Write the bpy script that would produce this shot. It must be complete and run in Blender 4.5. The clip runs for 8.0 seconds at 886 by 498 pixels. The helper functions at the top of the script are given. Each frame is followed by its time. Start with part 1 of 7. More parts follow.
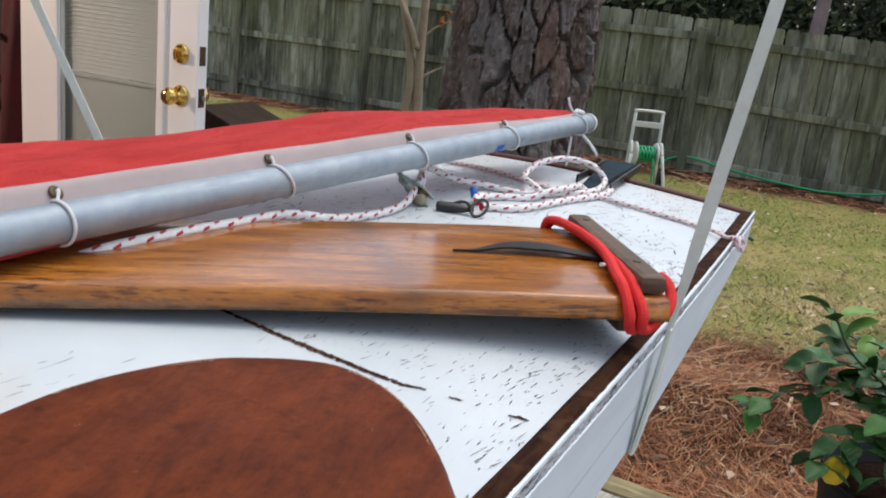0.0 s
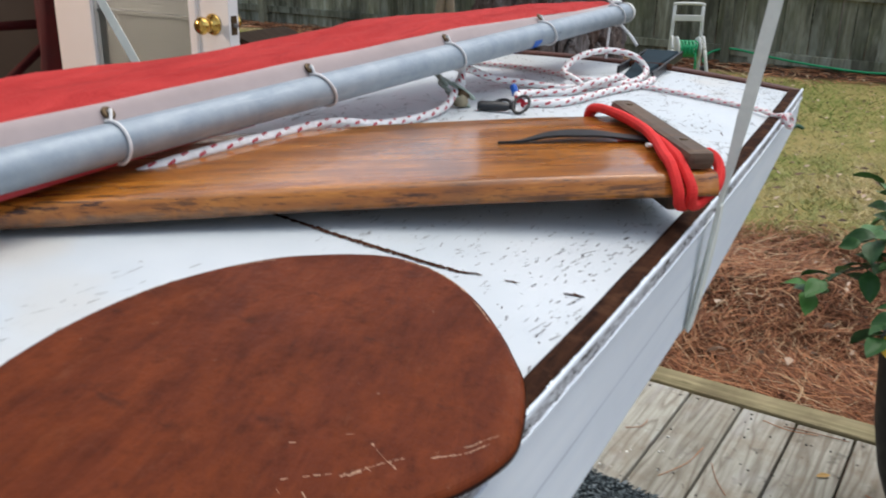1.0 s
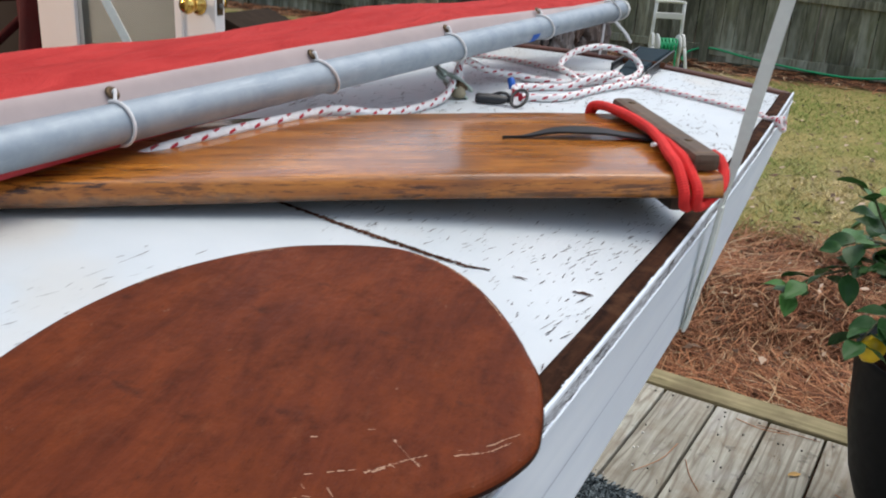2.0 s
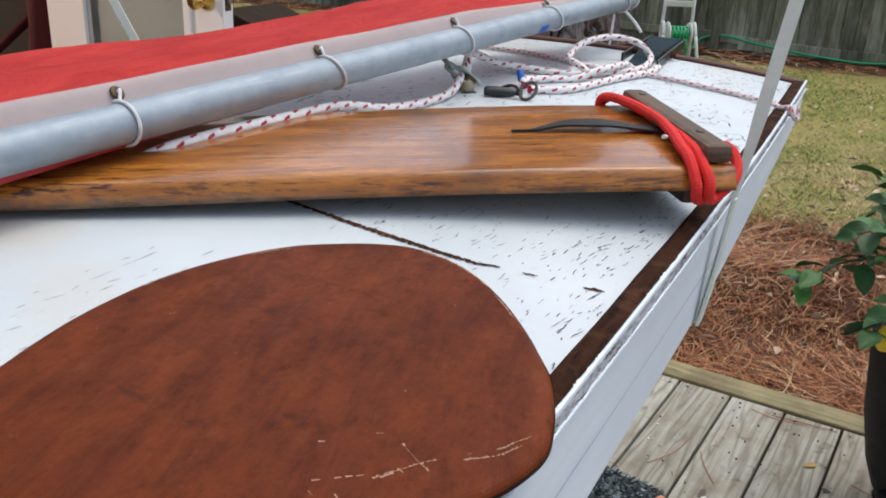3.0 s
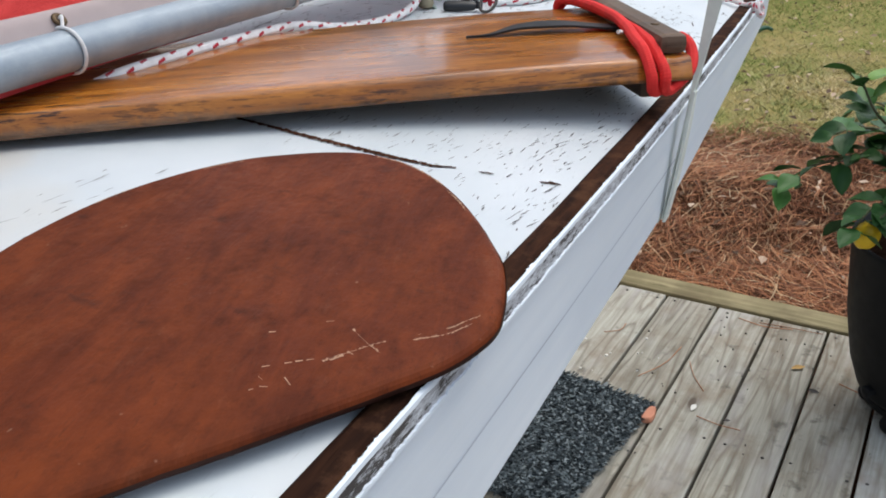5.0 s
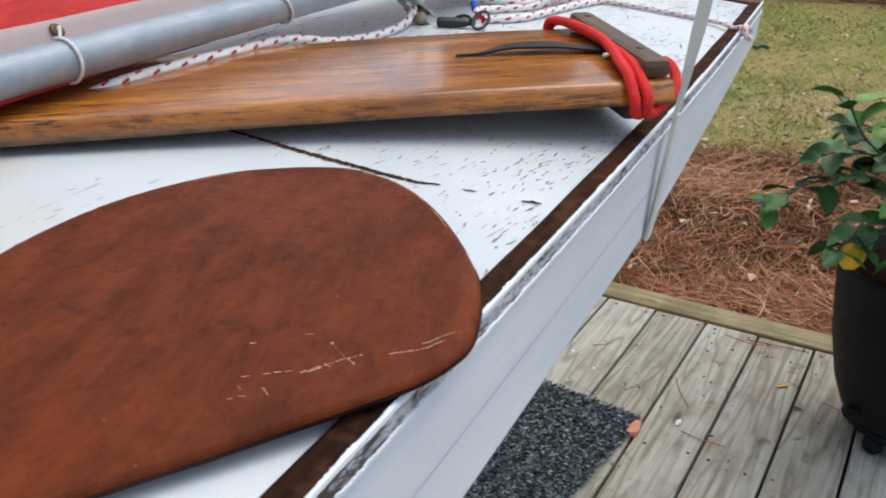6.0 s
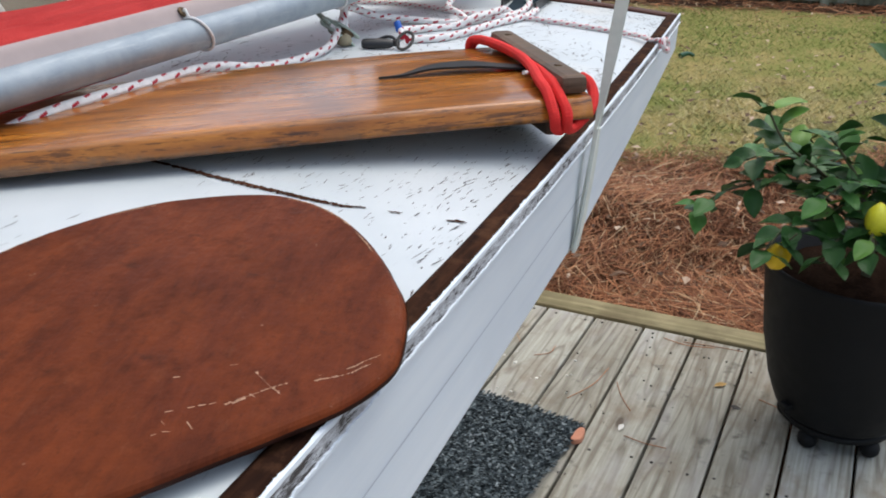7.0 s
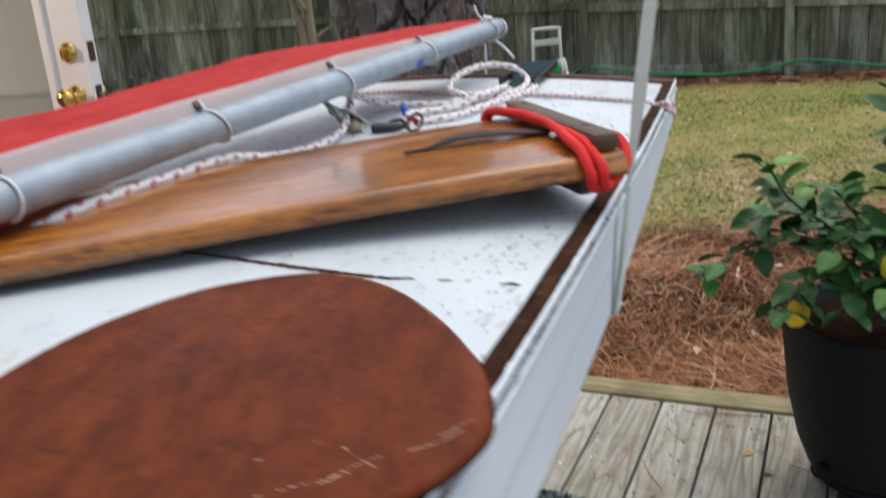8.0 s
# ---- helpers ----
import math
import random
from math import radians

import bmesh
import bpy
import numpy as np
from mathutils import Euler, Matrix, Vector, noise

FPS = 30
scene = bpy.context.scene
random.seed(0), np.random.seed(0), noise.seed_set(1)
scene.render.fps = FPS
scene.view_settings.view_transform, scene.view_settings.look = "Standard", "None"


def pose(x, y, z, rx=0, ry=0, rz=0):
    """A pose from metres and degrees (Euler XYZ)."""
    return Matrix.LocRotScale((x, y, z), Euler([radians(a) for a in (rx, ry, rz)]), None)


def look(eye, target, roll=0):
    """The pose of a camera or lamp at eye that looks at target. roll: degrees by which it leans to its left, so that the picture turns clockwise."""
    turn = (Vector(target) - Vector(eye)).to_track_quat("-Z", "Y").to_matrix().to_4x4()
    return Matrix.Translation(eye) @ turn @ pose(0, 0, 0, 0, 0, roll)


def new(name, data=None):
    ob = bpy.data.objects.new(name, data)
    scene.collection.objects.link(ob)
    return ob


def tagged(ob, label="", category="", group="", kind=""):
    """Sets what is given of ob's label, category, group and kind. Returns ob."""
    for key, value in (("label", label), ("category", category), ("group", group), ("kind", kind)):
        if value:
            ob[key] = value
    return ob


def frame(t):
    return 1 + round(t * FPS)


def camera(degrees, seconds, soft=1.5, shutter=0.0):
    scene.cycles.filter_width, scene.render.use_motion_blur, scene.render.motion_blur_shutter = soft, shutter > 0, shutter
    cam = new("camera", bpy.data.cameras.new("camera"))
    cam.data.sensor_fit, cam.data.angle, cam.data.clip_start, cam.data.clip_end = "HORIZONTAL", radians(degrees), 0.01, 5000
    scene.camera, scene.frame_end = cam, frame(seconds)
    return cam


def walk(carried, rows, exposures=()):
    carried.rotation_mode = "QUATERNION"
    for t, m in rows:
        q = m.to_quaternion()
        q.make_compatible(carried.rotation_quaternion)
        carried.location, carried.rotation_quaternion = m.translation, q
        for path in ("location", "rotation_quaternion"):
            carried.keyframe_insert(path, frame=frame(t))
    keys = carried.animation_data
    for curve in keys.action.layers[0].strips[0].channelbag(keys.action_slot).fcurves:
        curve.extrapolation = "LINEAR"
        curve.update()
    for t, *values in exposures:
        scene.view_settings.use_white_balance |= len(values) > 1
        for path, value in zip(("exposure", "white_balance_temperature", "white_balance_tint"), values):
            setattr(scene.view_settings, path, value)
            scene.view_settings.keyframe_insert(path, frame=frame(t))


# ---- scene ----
cam = camera(52.6, 8.0, soft=1.8, shutter=0.5)
PATH = [
    (0, (0.179, 0.422, 1.263), (-0.005, 2.346, 0.75), 6.2),
    (0.2, (0.181, 0.426, 1.267), (-0.002, 2.353, 0.764), 5.4),
    (0.5, (0.18, 0.419, 1.269), (-0.056, 2.33, 0.729), 2.1),
    (0.8, (0.179, 0.407, 1.253), (-0.109, 2.272, 0.592), 0.0),
    (1, (0.18, 0.404, 1.246), (-0.088, 2.26, 0.552), 1.1),
    (1.2, (0.1808, 0.3988, 1.2441), (-0.0406, 2.1822, 0.5683), 1.8),
    (1.5, (0.173, 0.398, 1.253), (-0.054, 2.263, 0.567), 2.2),
    (1.7, (0.1641, 0.3942, 1.2489), (-0.0484, 2.1863, 0.5933), 2.77),
    (2, (0.152, 0.405, 1.247), (-0.052, 2.262, 0.532), 3.6),
    (2.2, (0.142, 0.412, 1.244), (-0.072, 2.26, 0.509), 4.3),
    (3.3, (0.162, 0.414, 1.249), (-0.092, 2.259, 0.52), -0.1),
    (3.5, (0.168, 0.405, 1.238), (-0.095, 2.221, 0.442), -3.2),
    (3.8, (0.1731, 0.3975, 1.2397), (-0.0776, 2.1381, 0.469), -3.59),
    (4, (0.176, 0.39, 1.241), (-0.037, 2.203, 0.423), -2.5),
    (4.2, (0.1803, 0.3947, 1.2337), (-0.015, 2.1246, 0.424), -2.18),
    (4.5, (0.194, 0.392, 1.231), (-0.06, 2.176, 0.363), -3.7),
    (4.7, (0.181, 0.405, 1.227), (-0.029, 2.195, 0.36), -1.7),
    (5.8, (0.179, 0.399, 1.221), (-0.021, 2.209, 0.394), -0.3),
    (6, (0.19, 0.393, 1.235), (-0.003, 2.199, 0.398), 0.5),
    (6.3, (0.1936, 0.396, 1.2347), (0.078, 2.1445, 0.4501), 1.47),
    (6.5, (0.204, 0.391, 1.24), (0.129, 2.217, 0.428), 1.8),
    (6.8, (0.2012, 0.3882, 1.2423), (0.1587, 2.1449, 0.4685), 0.54),
    (7, (0.202, 0.389, 1.242), (0.135, 2.218, 0.435), -0.4),
    (7.5, (0.19, 0.391, 1.219), (0.151, 2.245, 0.47), -3.0),
    (7.7, (0.18, 0.398, 1.208), (0.147, 2.271, 0.507), -4.1),
    (7.9, (0.172, 0.408, 1.21), (0.133, 2.302, 0.567), -4.6),
    (8, (0.153, 0.406, 1.213), (0.122, 2.311, 0.607), -4.8),
]
walk(cam, [(t, look(eye, target, roll)) for t, eye, target, roll in PATH], exposures=[(0.0, 0.58, 6350, 7.5)])

# ---- sky and light: overcast late afternoon ----
world = bpy.data.worlds.new("overcast_sky")
scene.world = world
world.use_nodes = True
wn, wl = world.node_tree.nodes, world.node_tree.links
sky = wn.new("ShaderNodeTexSky")
sky.sky_type, sky.sun_disc = "NISHITA", False
sky.sun_elevation, sky.sun_rotation = radians(68), radians(35)
sky.air_density, sky.dust_density, sky.ozone_density = 1.0, 4.0, 1.0
grey = wn.new("ShaderNodeHueSaturation")
grey.inputs["Saturation"].default_value = 0.70
wl.new(sky.outputs[0], grey.inputs["Color"])
wl.new(grey.outputs[0], wn["Background"].inputs[0])
wn["Background"].inputs[1].default_value = 0.17
sun_data = bpy.data.lights.new("sun", "SUN")
sun_data.energy, sun_data.angle, sun_data.color = 0.5, radians(50), (1.0, 0.985, 0.93)
sun = new("sun", sun_data)
sun.matrix_world = look((0, 0, 0), (-0.25, 0.14, -1.0))


# the fence line: a point on it and its turn, which the yard's soil follows too
FENCE_AT, FENCE_TURN = (1.87, 11.25), -20.6


# ---- materials ----
class Mat:
    """A node material with a Principled shader and short ways to feed it."""

    def __init__(self, name, color=(0.5, 0.5, 0.5), rough=0.6, metal=0.0, coat=0.0, spec=0.5):
        self.m = bpy.data.materials.new(name)
        self.m.use_nodes = True
        self.n, self.l = self.m.node_tree.nodes, self.m.node_tree.links
        self.p = self.n["Principled BSDF"]
        self.set("Base Color", (*color, 1))
        self.set("Roughness", rough)
        self.set("Metallic", metal)
        self.set("Coat Weight", coat)
        self.set("Specular IOR Level", spec)
        self.tc = self.n.new("ShaderNodeTexCoord")

    def set(self, name, value):
        self.p.inputs[name].default_value = value

    def feed(self, out, name):
        self.l.new(out, self.p.inputs[name])
        return self

    def coords(self, scale=(1, 1, 1), turn=(0, 0, 0), which="Object", shift=None):
        n = self.n.new("ShaderNodeMapping")
        n.inputs["Scale"].default_value = scale
        n.inputs["Rotation"].default_value = [radians(a) for a in turn]
        self.l.new(self.tc.outputs[which], n.inputs["Vector"])
        if shift is not None:
            self.l.new(shift, n.inputs["Location"])
        return n.outputs[0]

    def grain(self, scale, turn):
        """Coordinates drawn out along a way that lies turn degrees from local x."""
        n = self.n.new("ShaderNodeMapping")
        n.inputs["Scale"].default_value = scale
        self.l.new(self.coords((1, 1, 1), (0, 0, -turn)), n.inputs["Vector"])
        return n.outputs[0]

    def noise(self, vec, scale=5.0, detail=4.0, rough=0.55, warp=0.0):
        n = self.n.new("ShaderNodeTexNoise")
        n.inputs["Scale"].default_value, n.inputs["Detail"].default_value = scale, detail
        n.inputs["Roughness"].default_value, n.inputs["Distortion"].default_value = rough, warp
        self.l.new(vec, n.inputs["Vector"])
        return n.outputs["Fac"]

    def voronoi(self, vec, scale=5.0, feature="F1"):
        n = self.n.new("ShaderNodeTexVoronoi")
        n.feature = feature
        n.inputs["Scale"].default_value = scale
        self.l.new(vec, n.inputs["Vector"])
        return n.outputs["Distance"]

    def ramp(self, fac, stops, kind="LINEAR"):
        n = self.n.new("ShaderNodeValToRGB")
        n.color_ramp.interpolation = kind
        e = n.color_ramp.elements
        while len(e) < len(stops):
            e.new(0.5)
        for el, (at, c) in zip(e, stops):
            el.position = at
            el.color = (c, c, c, 1) if isinstance(c, (int, float)) else (*c, 1)
        self.l.new(fac, n.inputs[0])
        return n.outputs[0]

    def mix(self, fac, a, b, kind="MIX"):
        n = self.n.new("ShaderNodeMix")
        n.data_type, n.blend_type = "RGBA", kind
        for value, slot in ((fac, 0), (a, 6), (b, 7)):
            if isinstance(value, (int, float)):
                n.inputs[slot].default_value = value
            elif isinstance(value, tuple):
                n.inputs[slot].default_value = (*value, 1)
            else:
                self.l.new(value, n.inputs[slot])
        return n.outputs[2]

    def math(self, kind, a, b=0.0):
        n = self.n.new("ShaderNodeMath")
        n.operation = kind
        for value, slot in ((a, 0), (b, 1)):
            if isinstance(value, (int, float)):
                n.inputs[slot].default_value = value
            else:
                self.l.new(value, n.inputs[slot])
        return n.outputs[0]

    def bump(self, height, strength=0.3, distance=0.002):
        n = self.n.new("ShaderNodeBump")
        n.inputs["Strength"].default_value, n.inputs["Distance"].default_value = strength, distance
        self.l.new(height, n.inputs["Height"])
        return self.feed(n.outputs[0], "Normal")

    def chance(self):
        return self.n.new("ShaderNodeObjectInfo").outputs["Random"]

    def island(self):
        return self.n.new("ShaderNodeNewGeometry").outputs["Random Per Island"]


def plain(name, color, rough=0.6, metal=0.0, vary=0.18, scale=30.0, coat=0.0, bump=0.1, depth=0.001, spec=0.5):
    """A surface with a little blotch, grain and relief."""
    m = Mat(name, color, rough, metal, coat, spec)
    v = m.coords()
    big, fine = m.noise(v, scale * 0.2, 3), m.noise(v, scale, 6)
    both = m.math("ADD", m.math("MULTIPLY", big, 0.6), m.math("MULTIPLY", fine, 0.4))
    lo = tuple(c * (1 - vary) for c in color)
    hi = tuple(min(1, c * (1 + vary)) for c in color)
    m.feed(m.ramp(both, [(0.3, lo), (0.7, hi)]), "Base Color")
    m.feed(m.ramp(fine, [(0.2, max(0.02, rough - 0.08)), (0.8, min(1, rough + 0.1))]), "Roughness")
    return m.bump(fine, bump, depth).m


def wood(name, dark, light, grain=(3, 60, 60), rough=0.6, coat=0.0, stain=None, by_object=False, turn=(0, 0, 0), bump=0.25, spec=0.25, stain_size=6.0):
    """Wood with its grain along local x."""
    m = Mat(name, light, rough, 0, coat, spec)
    shift = None
    if by_object:
        comb = m.n.new("ShaderNodeCombineXYZ")
        for slot, k in ((0, 37.0), (1, 91.0), (2, 13.0)):
            m.l.new(m.math("MULTIPLY", m.chance(), k), comb.inputs[slot])
        shift = comb.outputs[0]
    v = m.coords(grain, turn, shift=shift)
    fibre = m.noise(v, 1.0, 6, 0.6, 0.6)
    broad = m.noise(m.coords((1.2, 5, 5), turn, shift=shift), 1.4, 3)
    streak = m.noise(m.coords((grain[0] * 1.5, grain[1] * 4, grain[2] * 4), turn, shift=shift), 1.0, 3)
    col = m.ramp(fibre, [(0.25, dark), (0.75, light)])
    col = m.mix(m.ramp(broad, [(0.35, 0.0), (0.7, 0.45)]), col, tuple(c * 0.72 for c in dark))
    col = m.mix(m.ramp(streak, [(0.62, 0.0), (0.72, 0.55)]), col, tuple(c * 0.45 for c in dark))
    if stain:
        col = m.mix(m.ramp(m.noise(m.coords((1, 1, 1), shift=shift), stain_size, 5, 0.65), [(0.5, 0.0), (0.72, 0.7)]), col, stain)
    if by_object:
        tone = m.ramp(m.chance(), [(0.0, 0.72), (1.0, 1.15)])
        col = m.mix(1.0, col, tone, "MULTIPLY")
    m.feed(col, "Base Color")
    m.feed(m.ramp(fibre, [(0.2, rough - 0.1 if rough > 0.2 else rough), (0.8, rough + 0.1)]), "Roughness")
    return m.bump(streak, bump, 0.001).m


def deck_paint():
    m = Mat("weathered_white_deck_paint", (0.72, 0.76, 0.78), 0.42)
    v = m.coords()
    cloud = m.noise(v, 7.0, 4)
    col = m.ramp(cloud, [(0.3, (0.55, 0.595, 0.61)), (0.7, (0.635, 0.668, 0.675))])
    rust = m.ramp(m.noise(v, 5.0, 3, 0.5), [(0.56, 0.0), (0.76, 0.5)])
    col = m.mix(rust, col, (0.60, 0.50, 0.36))
    where = m.ramp(m.noise(m.coords((1, 1, 1)), 5.5, 3), [(0.44, 0.0), (0.66, 1.0)])
    dash = m.noise(m.coords((60, 520, 60), (0, 0, -14)), 1.0, 3, 0.6)
    chips = m.math("MULTIPLY", m.ramp(dash, [(0.63, 0.0), (0.70, 0.55)]), where)
    col = m.mix(chips, col, (0.22, 0.21, 0.20))
    m.feed(col, "Base Color")
    m.feed(m.ramp(chips, [(0.0, 0.40), (1.0, 0.85)]), "Roughness")
    return m.bump(m.math("SUBTRACT", m.math("MULTIPLY", m.noise(v, 40.0, 4), 0.15), chips), 0.5, 0.0006).m


def blade_varnish():
    m = Mat("red_brown_varnished_mahogany", (0.2, 0.05, 0.02), 0.5, spec=0.06)
    fibre = m.noise(m.grain((16, 84, 20), 14), 1.0, 8, 0.74, 0.8)
    fleck = m.noise(m.grain((130, 460, 60), 14), 1.0, 4, 0.65)
    cloud = m.noise(m.coords((0.8, 1.3, 1)), 9.0, 5, 0.62)
    mottle = m.noise(m.coords((1, 1.2, 1), (0, 0, 30)), 60.0, 5, 0.7)
    col = m.ramp(fibre, [(0.32, (0.076, 0.0170, 0.0064)), (0.68, (0.146, 0.0330, 0.0118))])
    col = m.mix(m.ramp(cloud, [(0.45, 0.0), (0.70, 0.60)]), col, (0.050, 0.0140, 0.0075))
    warm = m.ramp(m.noise(m.grain((11, 26, 10), 14), 1.0, 8, 0.7), [(0.44, 0.0), (0.66, 0.70)])
    col = m.mix(warm, col, (0.190, 0.0430, 0.0115))
    col = m.mix(m.ramp(mottle, [(0.52, 0.0), (0.70, 0.42)]), col, (0.040, 0.0125, 0.0070))
    col = m.mix(m.ramp(fleck, [(0.60, 0.0), (0.72, 0.45)]), col, (0.038, 0.0115, 0.0065))
    smudge = m.noise(m.coords((1.6, 1, 1), (0, 0, 20)), 26.0, 4, 0.6)
    col = m.mix(m.ramp(smudge, [(0.62, 0.0), (0.73, 0.55)]), col, (0.022, 0.0100, 0.0075))
    rubbed = m.noise(m.grain((24, 70, 20), 14), 1.0, 6, 0.75)
    col = m.mix(m.ramp(rubbed, [(0.58, 0.0), (0.74, 0.40)]), col, (0.205, 0.075, 0.036))
    pits = m.noise(m.coords((1, 1, 1)), 130.0, 2)
    m.feed(m.mix(m.ramp(pits, [(0.74, 0.0), (0.78, 0.5)]), col, (0.26, 0.15, 0.10)), "Base Color")
    m.feed(m.ramp(m.math("ADD", m.math("MULTIPLY", cloud, 0.6), m.math("MULTIPLY", mottle, 0.4)), [(0.35, 0.36), (0.65, 0.60)]), "Roughness")
    return m.bump(m.math("ADD", m.math("ADD", fibre, m.math("MULTIPLY", mottle, 0.4)), m.math("ADD", m.math("MULTIPLY", pits, 0.8), m.math("MULTIPLY", fleck, 0.6))), 0.55, 0.0008).m


def board_varnish():
    m = Mat("orange_varnished_daggerboard_wood", (0.3, 0.1, 0.03), 0.3, coat=0.60, spec=0.20)
    m.set("Coat Roughness", 0.10)
    sep = m.n.new("ShaderNodeSeparateXYZ")
    m.l.new(m.tc.outputs["Object"], sep.inputs[0])
    fibre = m.noise(m.coords((7, 75, 40)), 1.0, 7, 0.68, 0.5)
    broad = m.noise(m.coords((2.2, 16, 8)), 1.3, 4, 0.6)
    streak = m.noise(m.coords((34, 380, 180)), 1.0, 5, 0.7)
    col = m.ramp(fibre, [(0.30, (0.180, 0.054, 0.008)), (0.47, (0.360, 0.120, 0.016)), (0.64, (0.560, 0.212, 0.031))])
    col = m.mix(m.ramp(broad, [(0.46, 0.0), (0.74, 0.5)]), col, (0.12, 0.042, 0.012))
    where = m.ramp(m.noise(m.coords((3, 9, 3)), 1.5, 3), [(0.4, 0.0), (0.6, 1.0)])
    col = m.mix(m.math("MULTIPLY", m.ramp(streak, [(0.54, 0.0), (0.61, 0.95)]), where), col, (0.038, 0.017, 0.008))
    pore = m.noise(m.coords((55, 800, 380)), 1.0, 3, 0.6)
    col = m.mix(m.ramp(pore, [(0.56, 0.0), (0.66, 0.70)]), col, (0.060, 0.022, 0.007))
    line = m.noise(m.coords((5, 210, 60)), 1.0, 4, 0.6)
    col = m.mix(m.ramp(line, [(0.60, 0.0), (0.66, 0.75)]), col, (0.050, 0.021, 0.009))
    # a soft darker band slanting across the board, its edge broken by the fibre
    off = m.math("ABSOLUTE", m.math("ADD", m.math("ADD", sep.outputs[0], 0.226), m.math("ADD", m.math("MULTIPLY", m.math("SUBTRACT", fibre, 0.5), 0.05), m.math("MULTIPLY", sep.outputs[1], -0.10))))
    stripe = m.ramp(m.math("MULTIPLY", off, 10.0), [(0.05, 0.34), (0.26, 0.0)])
    col = m.mix(stripe, col, (0.062, 0.034, 0.022))
    # varnish worn off the near edge
    low = m.ramp(m.math("ADD", m.math("MULTIPLY", sep.outputs[2], -30.0), m.math("ADD", m.math("MULTIPLY", m.math("SUBTRACT", fibre, 0.5), 0.6), m.math("MULTIPLY", m.math("SUBTRACT", m.noise(m.coords((34, 10, 10)), 1.0, 5, 0.7), 0.5), 0.5))), [(0.40, 0.0), (0.60, 0.92)])
    col = m.mix(low, col, m.ramp(streak, [(0.38, (0.05, 0.026, 0.015)), (0.62, (0.21, 0.115, 0.062))]))
    m.feed(col, "Base Color")
    m.feed(m.mix(low, m.ramp(broad, [(0.3, 0.22), (0.7, 0.36)]), (0.7, 0.7, 0.7)), "Roughness")
    return m.bump(m.math("ADD", fibre, streak), 0.45, 0.0008).m


def rope_fibre(name, base, fleck=None, pitch=0.02):
    """Braided cord: uv x runs round it, uv y along it in metres."""
    m = Mat(name, base, 0.85)
    sep = m.n.new("ShaderNodeSeparateXYZ")
    m.l.new(m.tc.outputs["UV"], sep.inputs[0])
    a, l = sep.outputs[0], sep.outputs[1]

    def dash(off, n, width, run):
        """A short thread that slants along the cord, its edge broken by the braid."""
        teeth = m.math("MULTIPLY", m.math("SINE", m.math("MULTIPLY", l, 2600.0)), 0.05)
        along = m.math("FRACT", m.math("ADD", m.math("DIVIDE", l, pitch), off))
        turn = m.math("FRACT", m.math("ADD", m.math("ADD", m.math("MULTIPLY", a, n), m.math("ADD", off, teeth)), m.math("MULTIPLY", along, 0.9)))
        return m.math("MULTIPLY", m.math("LESS_THAN", along, run), m.math("LESS_THAN", turn, width))

    col = m.ramp(m.noise(m.coords(), 90.0, 3), [(0.3, tuple(c * 0.8 for c in base)), (0.7, base)])
    if fleck:
        col = m.mix(m.math("MAXIMUM", dash(0.0, 3.0, 0.30, 0.25), dash(0.5, 3.0, 0.30, 0.25)), col, fleck)
    m.feed(col, "Base Color")
    w1 = m.math("SINE", m.math("ADD", m.math("MULTIPLY", l, 1500.0), m.math("MULTIPLY", a, 25.13)))
    w2 = m.math("SINE", m.math("SUBTRACT", m.math("MULTIPLY", l, 1500.0), m.math("MULTIPLY", a, 25.13)))
    return m.bump(m.math("MULTIPLY", w1, w2), 0.35, 0.0008).m


def sail_cloth():
    m = Mat("red_sailcloth", (0.6, 0.05, 0.045), 0.8, spec=0.12)
    v = m.coords((2.2, 9, 6), (0, 0, -12))
    fold = m.noise(v, 4.0, 6, 0.62, 1.0)
    col = m.ramp(fold, [(0.3, (0.37, 0.026, 0.024)), (0.7, (0.52, 0.048, 0.043))])
    m.feed(col, "Base Color")
    weave = m.noise(m.coords(), 700.0, 2)
    return m.bump(m.math("ADD", fold, m.math("MULTIPLY", weave, 0.05)), 0.8, 0.010).m


def aluminium():
    m = Mat("dull_aluminium_tube", (0.50, 0.56, 0.60), 0.5, 0.45, spec=0.3)
    v = m.coords((10, 60, 60), (0, 0, -5))
    streak, blot = m.noise(v, 1.0, 5, 0.6), m.noise(m.coords(), 34.0, 6, 0.65)
    col = m.ramp(blot, [(0.34, (0.285, 0.335, 0.380)), (0.66, (0.375, 0.420, 0.455))])
    pit = m.ramp(m.noise(m.coords((30, 90, 90)), 1.0, 2), [(0.72, 0.0), (0.76, 0.6)])
    rub = m.ramp(m.noise(m.coords((14, 170, 170), (0, 0, -5)), 1.0, 4, 0.65), [(0.58, 0.0), (0.70, 0.35)])
    col = m.mix(rub, col, (0.50, 0.54, 0.57))
    m.feed(m.mix(pit, col, (0.14, 0.15, 0.17)), "Base Color")
    m.feed(m.ramp(streak, [(0.25, 0.48), (0.75, 0.68)]), "Roughness")
    return m.bump(streak, 0.12, 0.0005).m


